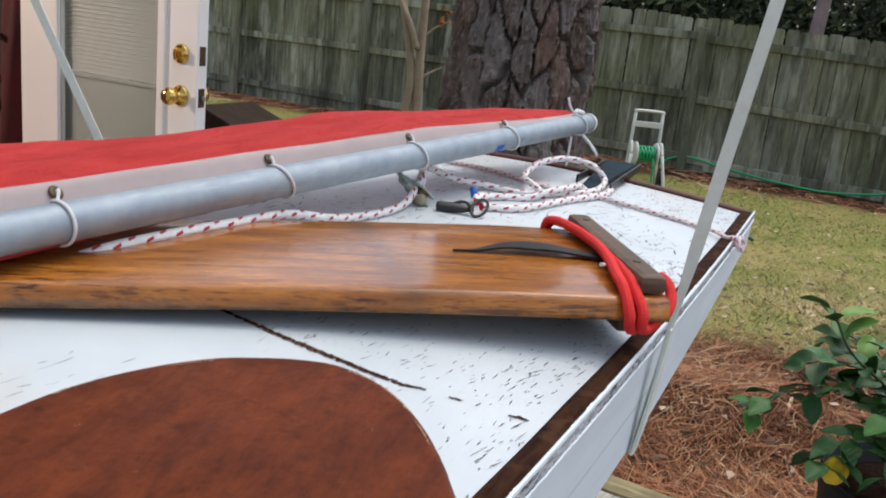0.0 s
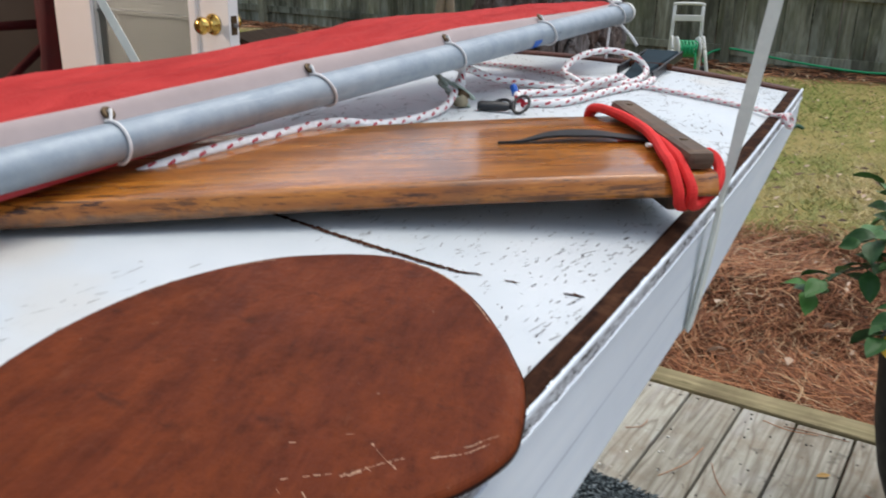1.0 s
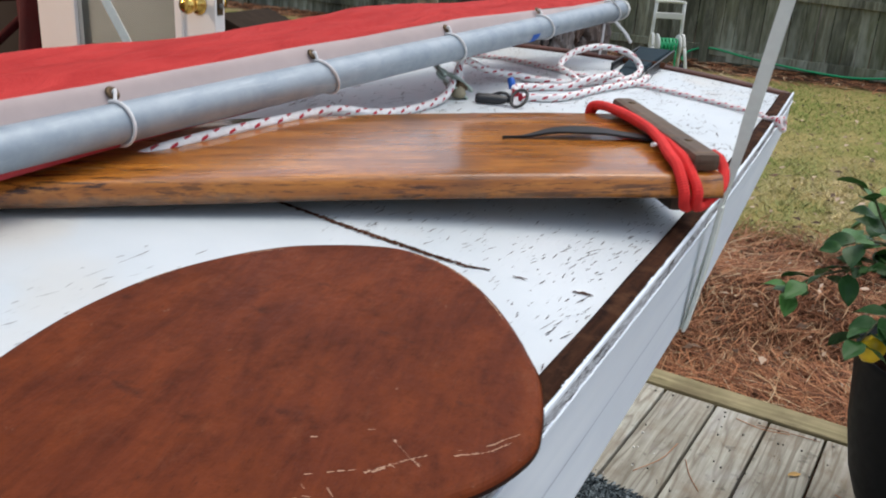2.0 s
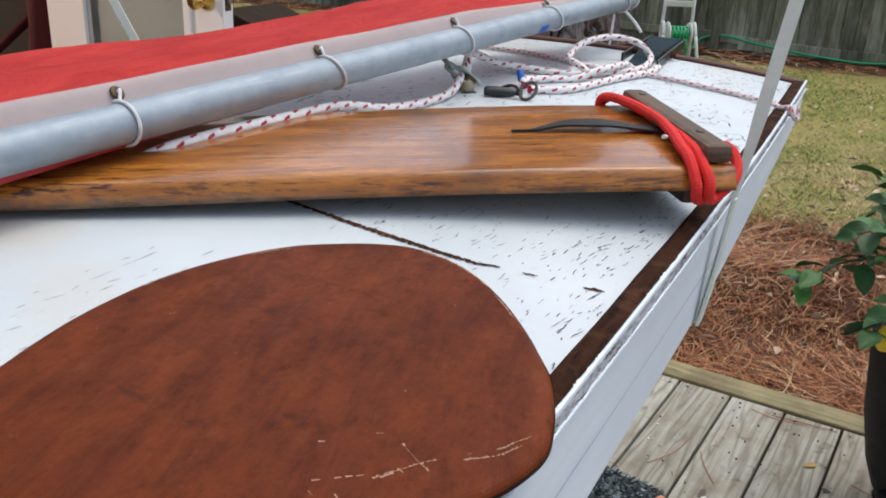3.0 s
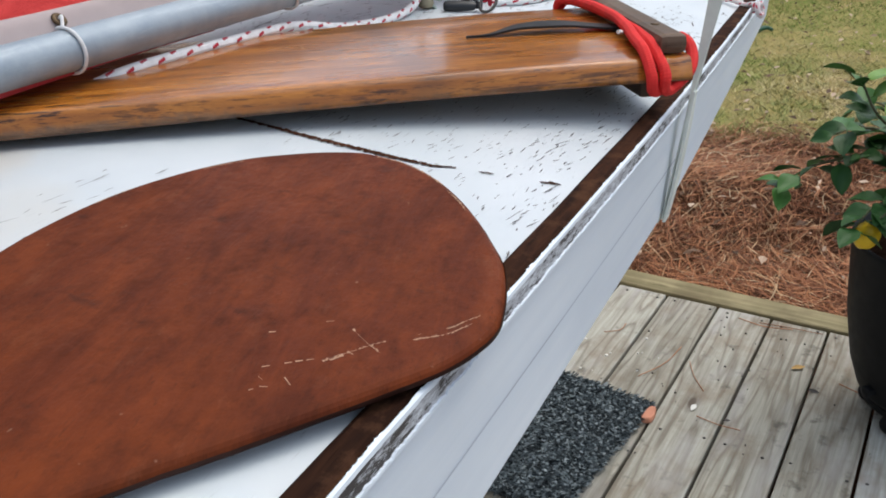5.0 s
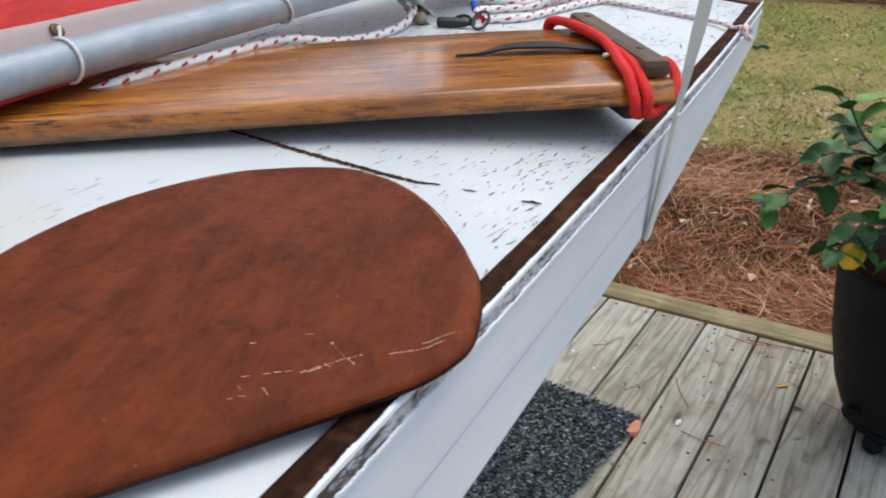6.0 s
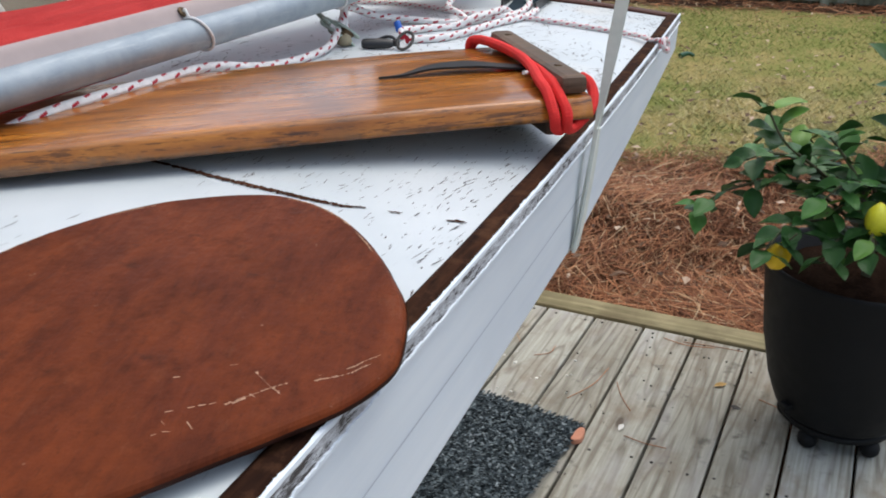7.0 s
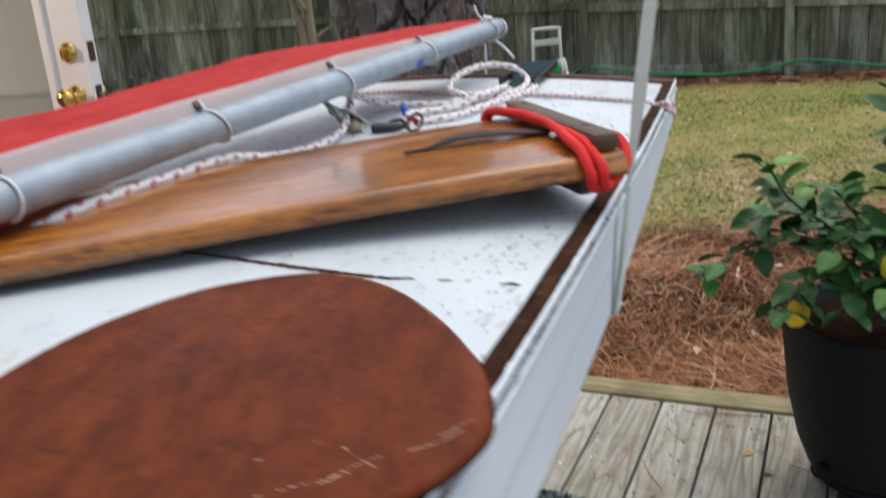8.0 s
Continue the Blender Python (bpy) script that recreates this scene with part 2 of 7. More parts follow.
def lawn(name, dry, green, tip=None):
    m = Mat(name, dry, 0.9, spec=0.15)
    geo = m.n.new("ShaderNodeNewGeometry")
    p = geo.outputs["Position"]
    patch = m.noise(p, 0.9, 4, 0.6)
    fine = m.noise(p, 14.0, 5, 0.7)
    mid = m.noise(p, 4.5, 4, 0.6)
    sep = m.n.new("ShaderNodeSeparateXYZ")
    m.l.new(p, sep.inputs[0])
    damp = m.ramp(m.math("DIVIDE", sep.outputs[1], 12.0), [(0.45, 0.0), (0.80, 0.19)])
    fac = m.math("ADD", damp, m.math("ADD", m.math("ADD", m.math("MULTIPLY", patch, 0.40), m.math("MULTIPLY", mid, 0.55)), m.math("MULTIPLY", fine, 0.10)))
    col = m.ramp(fac, [(0.45, dry), (0.54, tuple((a + b) / 2 for a, b in zip(dry, green))), (0.64, green)])
    tone = m.ramp(m.island(), [(0.0, (0.42, 0.38, 0.32)), (0.15, (0.66, 0.66, 0.63)), (0.8, (1.08, 1.08, 1.03)), (1.0, (1.42, 1.40, 1.30))]) if tip else m.ramp(m.noise(p, 60.0, 4), [(0.3, 0.6), (0.7, 1.2)])
    m.feed(m.mix(1.0, col, tone, "MULTIPLY"), "Base Color")
    return m.m


def needles(name, a, b):
    m = Mat(name, a, 0.7, spec=0.3)
    r = m.island()
    m.feed(m.ramp(r, [(0.0, tuple(c * 0.35 for c in a)), (0.4, a), (0.8, b), (0.93, (0.44, 0.29, 0.155)), (1.0, (0.56, 0.43, 0.27))]), "Base Color")
    return m.m


def ground_soil():
    m = Mat("yard_soil_and_thatch", (0.2, 0.16, 0.08), 0.95, spec=0.1)
    p = m.n.new("ShaderNodeNewGeometry").outputs["Position"]
    sep = m.n.new("ShaderNodeSeparateXYZ")
    m.l.new(p, sep.inputs[0])
    edge = m.math("ADD", m.math("SUBTRACT", sep.outputs[1], m.math("MULTIPLY", sep.outputs[0], 0.0)), m.math("MULTIPLY", m.noise(p, 2.0, 4), 0.9))
    grass = m.ramp(m.math("ADD", m.math("MULTIPLY", m.noise(p, 0.9, 4, 0.6), 0.75), m.math("MULTIPLY", m.noise(p, 14.0, 5, 0.7), 0.3)),
                   [(0.40, (0.33, 0.25, 0.10)), (0.66, (0.16, 0.18, 0.045))])
    straw = m.ramp(m.noise(p, 30.0, 5, 0.7), [(0.3, (0.05, 0.022, 0.012)), (0.7, (0.17, 0.075, 0.04))])
    col = m.mix(m.ramp(m.math("DIVIDE", edge, 10.0), [(0.485, 0.0), (0.505, 1.0)]), straw, grass)
    far = m.math("ADD", m.math("ADD", sep.outputs[1], m.math("MULTIPLY", sep.outputs[0], -math.tan(radians(FENCE_TURN)))), m.math("MULTIPLY", m.noise(p, 1.6, 4), 0.7))
    foot = FENCE_AT[1] - math.tan(radians(FENCE_TURN)) * FENCE_AT[0]
    bare = m.ramp(m.math("DIVIDE", m.math("SUBTRACT", far, foot - 1.0), 2.0), [(0.20, 0.0), (0.38, 1.0)])
    col = m.mix(bare, col, m.ramp(m.noise(p, 24.0, 5, 0.7), [(0.3, (0.030, 0.016, 0.010)), (0.7, (0.105, 0.058, 0.036))]))
    m.feed(col, "Base Color")
    return m.bump(m.noise(p, 40.0, 5), 0.7, 0.02).m


def bark():
    m = Mat("pine_bark", (0.13, 0.09, 0.075), 0.9, spec=0.2)
    a = m.n.new("ShaderNodeAttribute")
    a.attribute_name = "plate"
    v = m.coords((1, 1, 0.35))
    flake = m.noise(v, 26.0, 6, 0.7, 1.0)
    col = m.ramp(a.outputs["Fac"], [(0.0, (0.085, 0.060, 0.047)), (0.3, (0.125, 0.098, 0.085)), (0.7, (0.195, 0.178, 0.170)), (1.0, (0.145, 0.092, 0.066))])
    col = m.mix(m.ramp(flake, [(0.30, 0.55), (0.52, 0.0)]), col, (0.07, 0.050, 0.040))
    col = m.mix(m.ramp(m.noise(v, 70.0, 4), [(0.55, 0.0), (0.75, 0.5)]), col, (0.42, 0.38, 0.36))
    m.feed(col, "Base Color")
    return m.bump(flake, 0.7, 0.008).m


def deck_boards():
    """Weathered pine with rings drawn out into arches, knots and damp stains."""
    m = Mat("weathered_grey_deck_boards", (0.4, 0.37, 0.32), 0.8, spec=0.2)
    comb = m.n.new("ShaderNodeCombineXYZ")
    for slot, k in ((0, 37.0), (1, 2.3), (2, 53.0)):
        m.l.new(m.math("MULTIPLY", m.chance(), k), comb.inputs[slot])
    v = m.coords((1, 1, 1), shift=comb.outputs[0])
    field = m.noise(m.coords((0.8, 9.0, 3.0), shift=comb.outputs[0]), 1.0, 2, 0.5)
    rings = m.math("FRACT", m.math("ADD", m.math("MULTIPLY", field, 14.0), m.math("MULTIPLY", m.noise(m.coords((12, 160, 40), shift=comb.outputs[0]), 1.0, 3), 0.45)))
    fibre = m.noise(m.coords((5, 130, 60), shift=comb.outputs[0]), 1.0, 5, 0.65)
    col = m.ramp(fibre, [(0.3, (0.27, 0.270, 0.236)), (0.7, (0.49, 0.495, 0.448))])
    col = m.mix(m.ramp(rings, [(0.0, 0.70), (0.30, 0.0), (0.80, 0.0), (1.0, 0.70)]), col, (0.17, 0.150, 0.120))
    stain = m.noise(v, 7.0, 5, 0.65)
    col = m.mix(m.ramp(stain, [(0.48, 0.0), (0.70, 0.75)]), col, (0.235, 0.19, 0.14))
    damp = m.noise(v, 19.0, 4, 0.6)
    col = m.mix(m.ramp(damp, [(0.59, 0.0), (0.71, 0.75)]), col, (0.11, 0.104, 0.09))
    knot = m.voronoi(m.coords((2.6, 7.0, 0.01), shift=comb.outputs[0]), 1.0)
    col = m.mix(m.ramp(knot, [(0.045, 0.85), (0.075, 0.35), (0.14, 0.0)]), col, (0.085, 0.06, 0.045))
    silver = m.noise(m.coords((2.0, 6.0, 1), shift=comb.outputs[0]), 1.6, 4, 0.6)
    col = m.mix(m.ramp(silver, [(0.5, 0.0), (0.68, 0.55)]), col, (0.46, 0.47, 0.48))
    tone = m.ramp(m.chance(), [(0.0, (0.80, 0.75, 0.68)), (0.35, (1.02, 0.98, 0.92)), (0.7, (0.92, 0.93, 0.94)), (1.0, (1.10, 1.12, 1.14))])
    m.feed(m.mix(1.0, col, tone, "MULTIPLY"), "Base Color")
    return m.bump(m.math("ADD", fibre, m.math("MULTIPLY", rings, 0.5)), 0.5, 0.002).m


def fence_wood():
    m = Mat("weathered_grey_green_fence", (0.16, 0.16, 0.12), 0.9, spec=0.15)
    comb = m.n.new("ShaderNodeCombineXYZ")
    for slot, k in ((0, 37.0), (1, 91.0), (2, 53.0)):
        m.l.new(m.math("MULTIPLY", m.chance(), k), comb.inputs[slot])
    v = m.coords((14, 14, 1.3), shift=comb.outputs[0])
    streak = m.noise(v, 1.6, 6, 0.65)
    blot = m.noise(m.coords((1, 1, 0.6), shift=comb.outputs[0]), 2.6, 5, 0.65)
    col = m.ramp(streak, [(0.28, (0.105, 0.098, 0.074)), (0.5, (0.25, 0.235, 0.185)), (0.76, (0.45, 0.415, 0.345))])
    col = m.mix(m.ramp(blot, [(0.42, 0.0), (0.68, 0.45)]), col, (0.14, 0.150, 0.075))
    col = m.mix(m.ramp(blot, [(0.25, 0.8), (0.42, 0.0)]), col, (0.055, 0.052, 0.042))
    p = m.n.new("ShaderNodeNewGeometry").outputs["Position"]
    fall = m.n.new("ShaderNodeMapping")
    fall.inputs["Scale"].default_value = (2.2, 2.2, 0.45)
    m.l.new(p, fall.inputs["Vector"])
    mildew = m.noise(fall.outputs[0], 1.0, 6, 0.7)
    col = m.mix(m.ramp(mildew, [(0.46, 0.0), (0.64, 0.80)]), col, (0.050, 0.048, 0.037))
    moss = m.noise(p, 0.7, 4, 0.6)
    col = m.mix(m.ramp(moss, [(0.5, 0.0), (0.7, 0.5)]), col, (0.20, 0.215, 0.105))
    pale = m.noise(fall.outputs[0], 1.9, 4, 0.65)
    col = m.mix(m.ramp(pale, [(0.52, 0.0), (0.66, 0.75)]), col, (0.46, 0.45, 0.39))
    run = m.n.new("ShaderNodeMapping")
    run.inputs["Scale"].default_value = (5.0, 5.0, 0.7)
    m.l.new(p, run.inputs["Vector"])
    drip = m.noise(run.outputs[0], 1.0, 5, 0.7)
    col = m.mix(m.ramp(drip, [(0.30, 0.7), (0.45, 0.0)]), col, (0.068, 0.062, 0.046))
    col = m.mix(m.ramp(drip, [(0.58, 0.0), (0.72, 0.5)]), col, (0.44, 0.44, 0.38))
    tone = m.ramp(m.chance(), [(0.0, (0.62, 0.66, 0.60)), (1.0, (1.12, 1.16, 1.06))])
    m.feed(m.mix(1.0, col, tone, "MULTIPLY"), "Base Color")
    return m.bump(streak, 0.5, 0.004).m


def doormat_pile():
    m = Mat("charcoal_flecked_mat_pile", (0.05, 0.055, 0.06), 0.95, spec=0.1)
    m.feed(m.ramp(m.island(), [(0.0, (0.015, 0.018, 0.02)), (0.40, (0.040, 0.050, 0.055)), (0.76, (0.120, 0.145, 0.155)), (1.0, (0.27, 0.31, 0.32))]), "Base Color")
    return m.m


def leaf_green():
    m = Mat("glossy_citrus_leaf", (0.03, 0.09, 0.02), 0.45, spec=0.25)
    v = m.coords((1, 1, 1))
    tone = m.ramp(m.chance(), [(0.0, (0.018, 0.056, 0.014)), (0.6, (0.036, 0.108, 0.024)), (0.9, (0.062, 0.165, 0.032)), (1.0, (0.14, 0.26, 0.04))])
    vein = m.noise(v, 60.0, 3)
    m.feed(m.mix(m.ramp(vein, [(0.4, 0.0), (0.8, 0.25)]), tone, (0.05, 0.13, 0.035)), "Base Color")
    return m.bump(vein, 0.2, 0.001).m


def leaf_far(name, a, b):
    m = Mat(name, a, 0.7, spec=0.2)
    m.feed(m.ramp(m.island(), [(0.0, tuple(c * 0.4 for c in a)), (0.6, a), (1.0, b)]), "Base Color")
    return m.m


def chipped_edge():
    m = Mat("chipped_white_paint_over_grey", (0.7, 0.72, 0.74), 0.6)
    f = m.noise(m.coords((90, 420, 420)), 1.0, 6, 0.75)
    col = m.ramp(f, [(0.36, (0.20, 0.195, 0.195)), (0.47, (0.40, 0.41, 0.43)), (0.60, (0.64, 0.67, 0.69))])
    gone = m.noise(m.coords((46, 190, 210)), 1.0, 7, 0.78)
    where = m.noise(m.coords((9, 9, 9)), 1.0, 3, 0.5)
    bare = m.math("ADD", gone, m.math("MULTIPLY", m.math("SUBTRACT", where, 0.5), 0.45))
    col = m.mix(m.ramp(bare, [(0.53, 0.0), (0.555, 1.0)]), col, (0.050, 0.043, 0.038))
    m.feed(col, "Base Color")
    return m.bump(m.math("SUBTRACT", f, bare), 0.5, 0.0008).m


def hull_paint():
    m = Mat("brushed_white_hull_paint", (0.7, 0.72, 0.75), 0.5)
    v = m.coords((3, 60, 60))
    brush = m.noise(v, 1.0, 4)
    blot = m.noise(m.coords(), 6.0, 4)
    m.feed(m.mix(m.ramp(blot, [(0.4, 0.0), (0.75, 0.4)]), m.ramp(brush, [(0.3, (0.70, 0.765, 0.82)), (0.7, (0.78, 0.835, 0.87))]), (0.63, 0.69, 0.745)), "Base Color")
    return m.bump(brush, 0.25, 0.001).m


DECK, HULL, CHIP = deck_paint(), hull_paint(), chipped_edge()
TRIM = wood("dark_stained_gunwale_wood", (0.011, 0.005, 0.004), (0.066, 0.028, 0.014), (22, 150, 90), 0.85, stain=(0.120, 0.056, 0.028), spec=0.05, stain_size=34.0)
TRIM_RED = wood("reddish_transom_wood", (0.06, 0.022, 0.016), (0.14, 0.055, 0.036), (60, 6, 60), 0.6)
BARE = plain("bare_dark_wood_in_crack", (0.060, 0.026, 0.015), 0.95, vary=0.6, scale=200, bump=0.6, spec=0.05)
BLADE = blade_varnish()
BLADE_EDGE = wood("dark_blade_edge", (0.018, 0.007, 0.005), (0.050, 0.015, 0.008), (30, 30, 200), 0.6, stain=(0.060, 0.036, 0.028), spec=0.12)
SCRATCH = plain("pale_scratched_varnish", (0.40, 0.24, 0.15), 0.8, vary=0.3, scale=300)
BOARD = board_varnish()
BOARD_DARK = wood("worn_grey_brown_wood", (0.075, 0.048, 0.032), (0.22, 0.145, 0.095), (8, 90, 90), 0.6, stain=(0.10, 0.09, 0.075))
RUBBER = plain("grey_black_rubber_strip", (0.018, 0.018, 0.018), 0.5, vary=0.6, scale=60, spec=0.25)
RED_ROPE = rope_fibre("red_braided_cord", (0.78, 0.026, 0.022))
SHEET_ROPE = rope_fibre("white_rope_with_red_flecks", (0.86, 0.84, 0.82), (0.40, 0.008, 0.024), 0.032)
THIN_ROPE = rope_fibre("faded_pink_flecked_line", (0.80, 0.72, 0.70), (0.55, 0.05, 0.08), 0.020)
CORD = rope_fibre("white_lashing_cord", (0.86, 0.85, 0.83))
SAIL, TUBE = sail_cloth(), aluminium()
SLEEVE = plain("greyed_pink_white_sail_hem", (0.40, 0.325, 0.31), 0.75, vary=0.12, scale=40)
SEAM = plain("red_hem_cloth", (0.42, 0.025, 0.03), 0.7)
BRASS = plain("polished_brass", (0.80, 0.52, 0.14), 0.16, 1.0, vary=0.1, scale=20, bump=0.02)
DULL_BRASS = plain("tarnished_brass_eyelet", (0.12, 0.08, 0.045), 0.5, 0.8, vary=0.4, scale=200)
BLACK = plain("black_plastic", (0.012, 0.012, 0.013), 0.4)
VERDIGRIS = plain("green_grey_bronze", (0.40, 0.47, 0.41), 0.6, 0.15, vary=0.35, scale=150)
RING = plain("tarnished_steel_ring", (0.06, 0.055, 0.05), 0.5, 0.6, vary=0.4, scale=200)
OLD_BRASS = plain("dull_yellow_brass", (0.30, 0.26, 0.17), 0.55, 0.4, vary=0.35, scale=150)
BLUE = plain("blue_tape", (0.012, 0.11, 0.48), 0.6)
STEEL = plain("dull_steel", (0.30, 0.30, 0.30), 0.4, 0.9)
SLATE = plain("dark_slate_blue_painted_metal", (0.030, 0.045, 0.055), 0.9, vary=0.3, scale=25, spec=0.05)
STRAP = plain("off_white_webbing", (0.68, 0.71, 0.64), 0.75, vary=0.12, scale=120, bump=0.4)
PLANK = deck_boards()
DRY_LEAF = plain("ochre_dry_leaf", (0.42, 0.25, 0.06), 0.7, vary=0.3, scale=90)
RIM = wood("olive_treated_timber", (0.18, 0.15, 0.075), (0.34, 0.28, 0.16), (2.0, 40, 40), 0.8, stain=(0.16, 0.12, 0.07), bump=0.5)
SEAM_GREY = plain("grey_filler_seam", (0.54, 0.585, 0.64), 0.7)
RIM_EDGE = wood("olive_treated_edging", (0.11, 0.095, 0.045), (0.37, 0.315, 0.185), (40, 2.0, 40), 0.85, stain=(0.13, 0.10, 0.06), bump=0.5, spec=0.1)
CHIPPED = plain("bare_grey_brown_plywood", (0.085, 0.072, 0.064), 0.9, vary=0.5, scale=300, bump=0.3, spec=0.1)
NAIL = plain("rusty_nail_heads", (0.035, 0.028, 0.024), 0.7)
SPECK = plain("dried_white_specks", (0.70, 0.68, 0.62), 0.8)
FENCE = fence_wood()
GROUND, GRASS = ground_soil(), lawn("dormant_lawn_grass", (0.56, 0.455, 0.26), (0.175, 0.235, 0.062), True)
STRAW = needles("fallen_pine_needles", (0.262, 0.098, 0.040), (0.43, 0.188, 0.084))
LITTER = leaf_far("fallen_brown_leaves", (0.13, 0.075, 0.045), (0.58, 0.44, 0.32))
BARK, LEAF = bark(), leaf_green()
TWIG = plain("grey_green_twig", (0.10, 0.095, 0.05), 0.8, vary=0.3, scale=90)
SAPLING = plain("smooth_tan_sapling_bark", (0.30, 0.235, 0.165), 0.8, vary=0.25, scale=40)
AUTUMN = leaf_far("orange_autumn_leaves", (0.40, 0.12, 0.03), (0.55, 0.22, 0.06))
WOODS = leaf_far("dark_woodland_leaves", (0.034, 0.050, 0.021), (0.17, 0.20, 0.085))
PINK_BARK = plain("pinkish_grey_trunk_bark", (0.30, 0.22, 0.20), 0.85, vary=0.3, scale=30)
LEMON = plain("ripe_lemon_peel", (0.80, 0.53, 0.015), 0.45, vary=0.12, scale=150, bump=0.4)
LEMON_GREEN = plain("unripe_lemon_peel", (0.60, 0.58, 0.02), 0.45, vary=0.12, scale=150, bump=0.4)
POT = plain("black_plastic_planter", (0.006, 0.0065, 0.0075), 0.6, vary=0.25, scale=40, bump=0.15, spec=0.2)
SOIL = plain("dark_potting_soil", (0.022, 0.013, 0.009), 1.0, spec=0.0, vary=0.6, scale=120, bump=0.9, depth=0.01)
PILE = doormat_pile()
MAT_BACK = plain("dark_mat_backing", (0.02, 0.021, 0.023), 0.9)
TERRA = plain("orange_clay", (0.52, 0.22, 0.13), 0.75)
DOOR_WHITE = plain("satin_white_door_paint", (0.86, 0.82, 0.79), 0.4, vary=0.03, scale=8, bump=0.05)
BLIND = plain("grey_cream_blind_slats", (0.22, 0.225, 0.21), 0.6, vary=0.06)
WALL = plain("painted_house_siding", (0.55, 0.52, 0.47), 0.7, vary=0.08, scale=12)
INSIDE = plain("dim_room_panelling", (0.045, 0.036, 0.030), 0.85, vary=0.15, scale=10)
ROOM_RED = plain("dark_red_cloth", (0.060, 0.004, 0.006), 0.85, vary=0.4, scale=18, bump=0.5, depth=0.01)
ROOM_PINK = plain("magenta_plastic", (0.55, 0.02, 0.15), 0.4)
TYRE = plain("black_tyre_rubber", (0.015, 0.015, 0.016), 0.7)
BIN = wood("dark_brown_boards", (0.03, 0.021, 0.015), (0.07, 0.05, 0.036), (4, 60, 60), 0.9, spec=0.04)
REEL = plain("off_white_plastic", (0.62, 0.62, 0.57), 0.5, vary=0.12, scale=15)
HOSE = plain("bright_green_hose", (0.012, 0.30, 0.11), 0.4, vary=0.15, scale=30)
NOZZLE = plain("dark_green_plastic", (0.010, 0.075, 0.032), 0.5, vary=0.3, scale=40)
GLASS = Mat("clear_glass", (0.92, 0.95, 0.94), 0.03)
GLASS.set("Transmission Weight", 1.0)
GLASS.set("IOR", 1.45)
GLASS = GLASS.m
LAMP = Mat("warm_bulb", (1, 0.8, 0.5))
LAMP.set("Emission Color", (1, 0.62, 0.28, 1))
LAMP.set("Emission Strength", 25.0)
LAMP = LAMP.m


# ---- mesh helpers ----
PLACE = {}
ONE = Matrix.Identity(4)


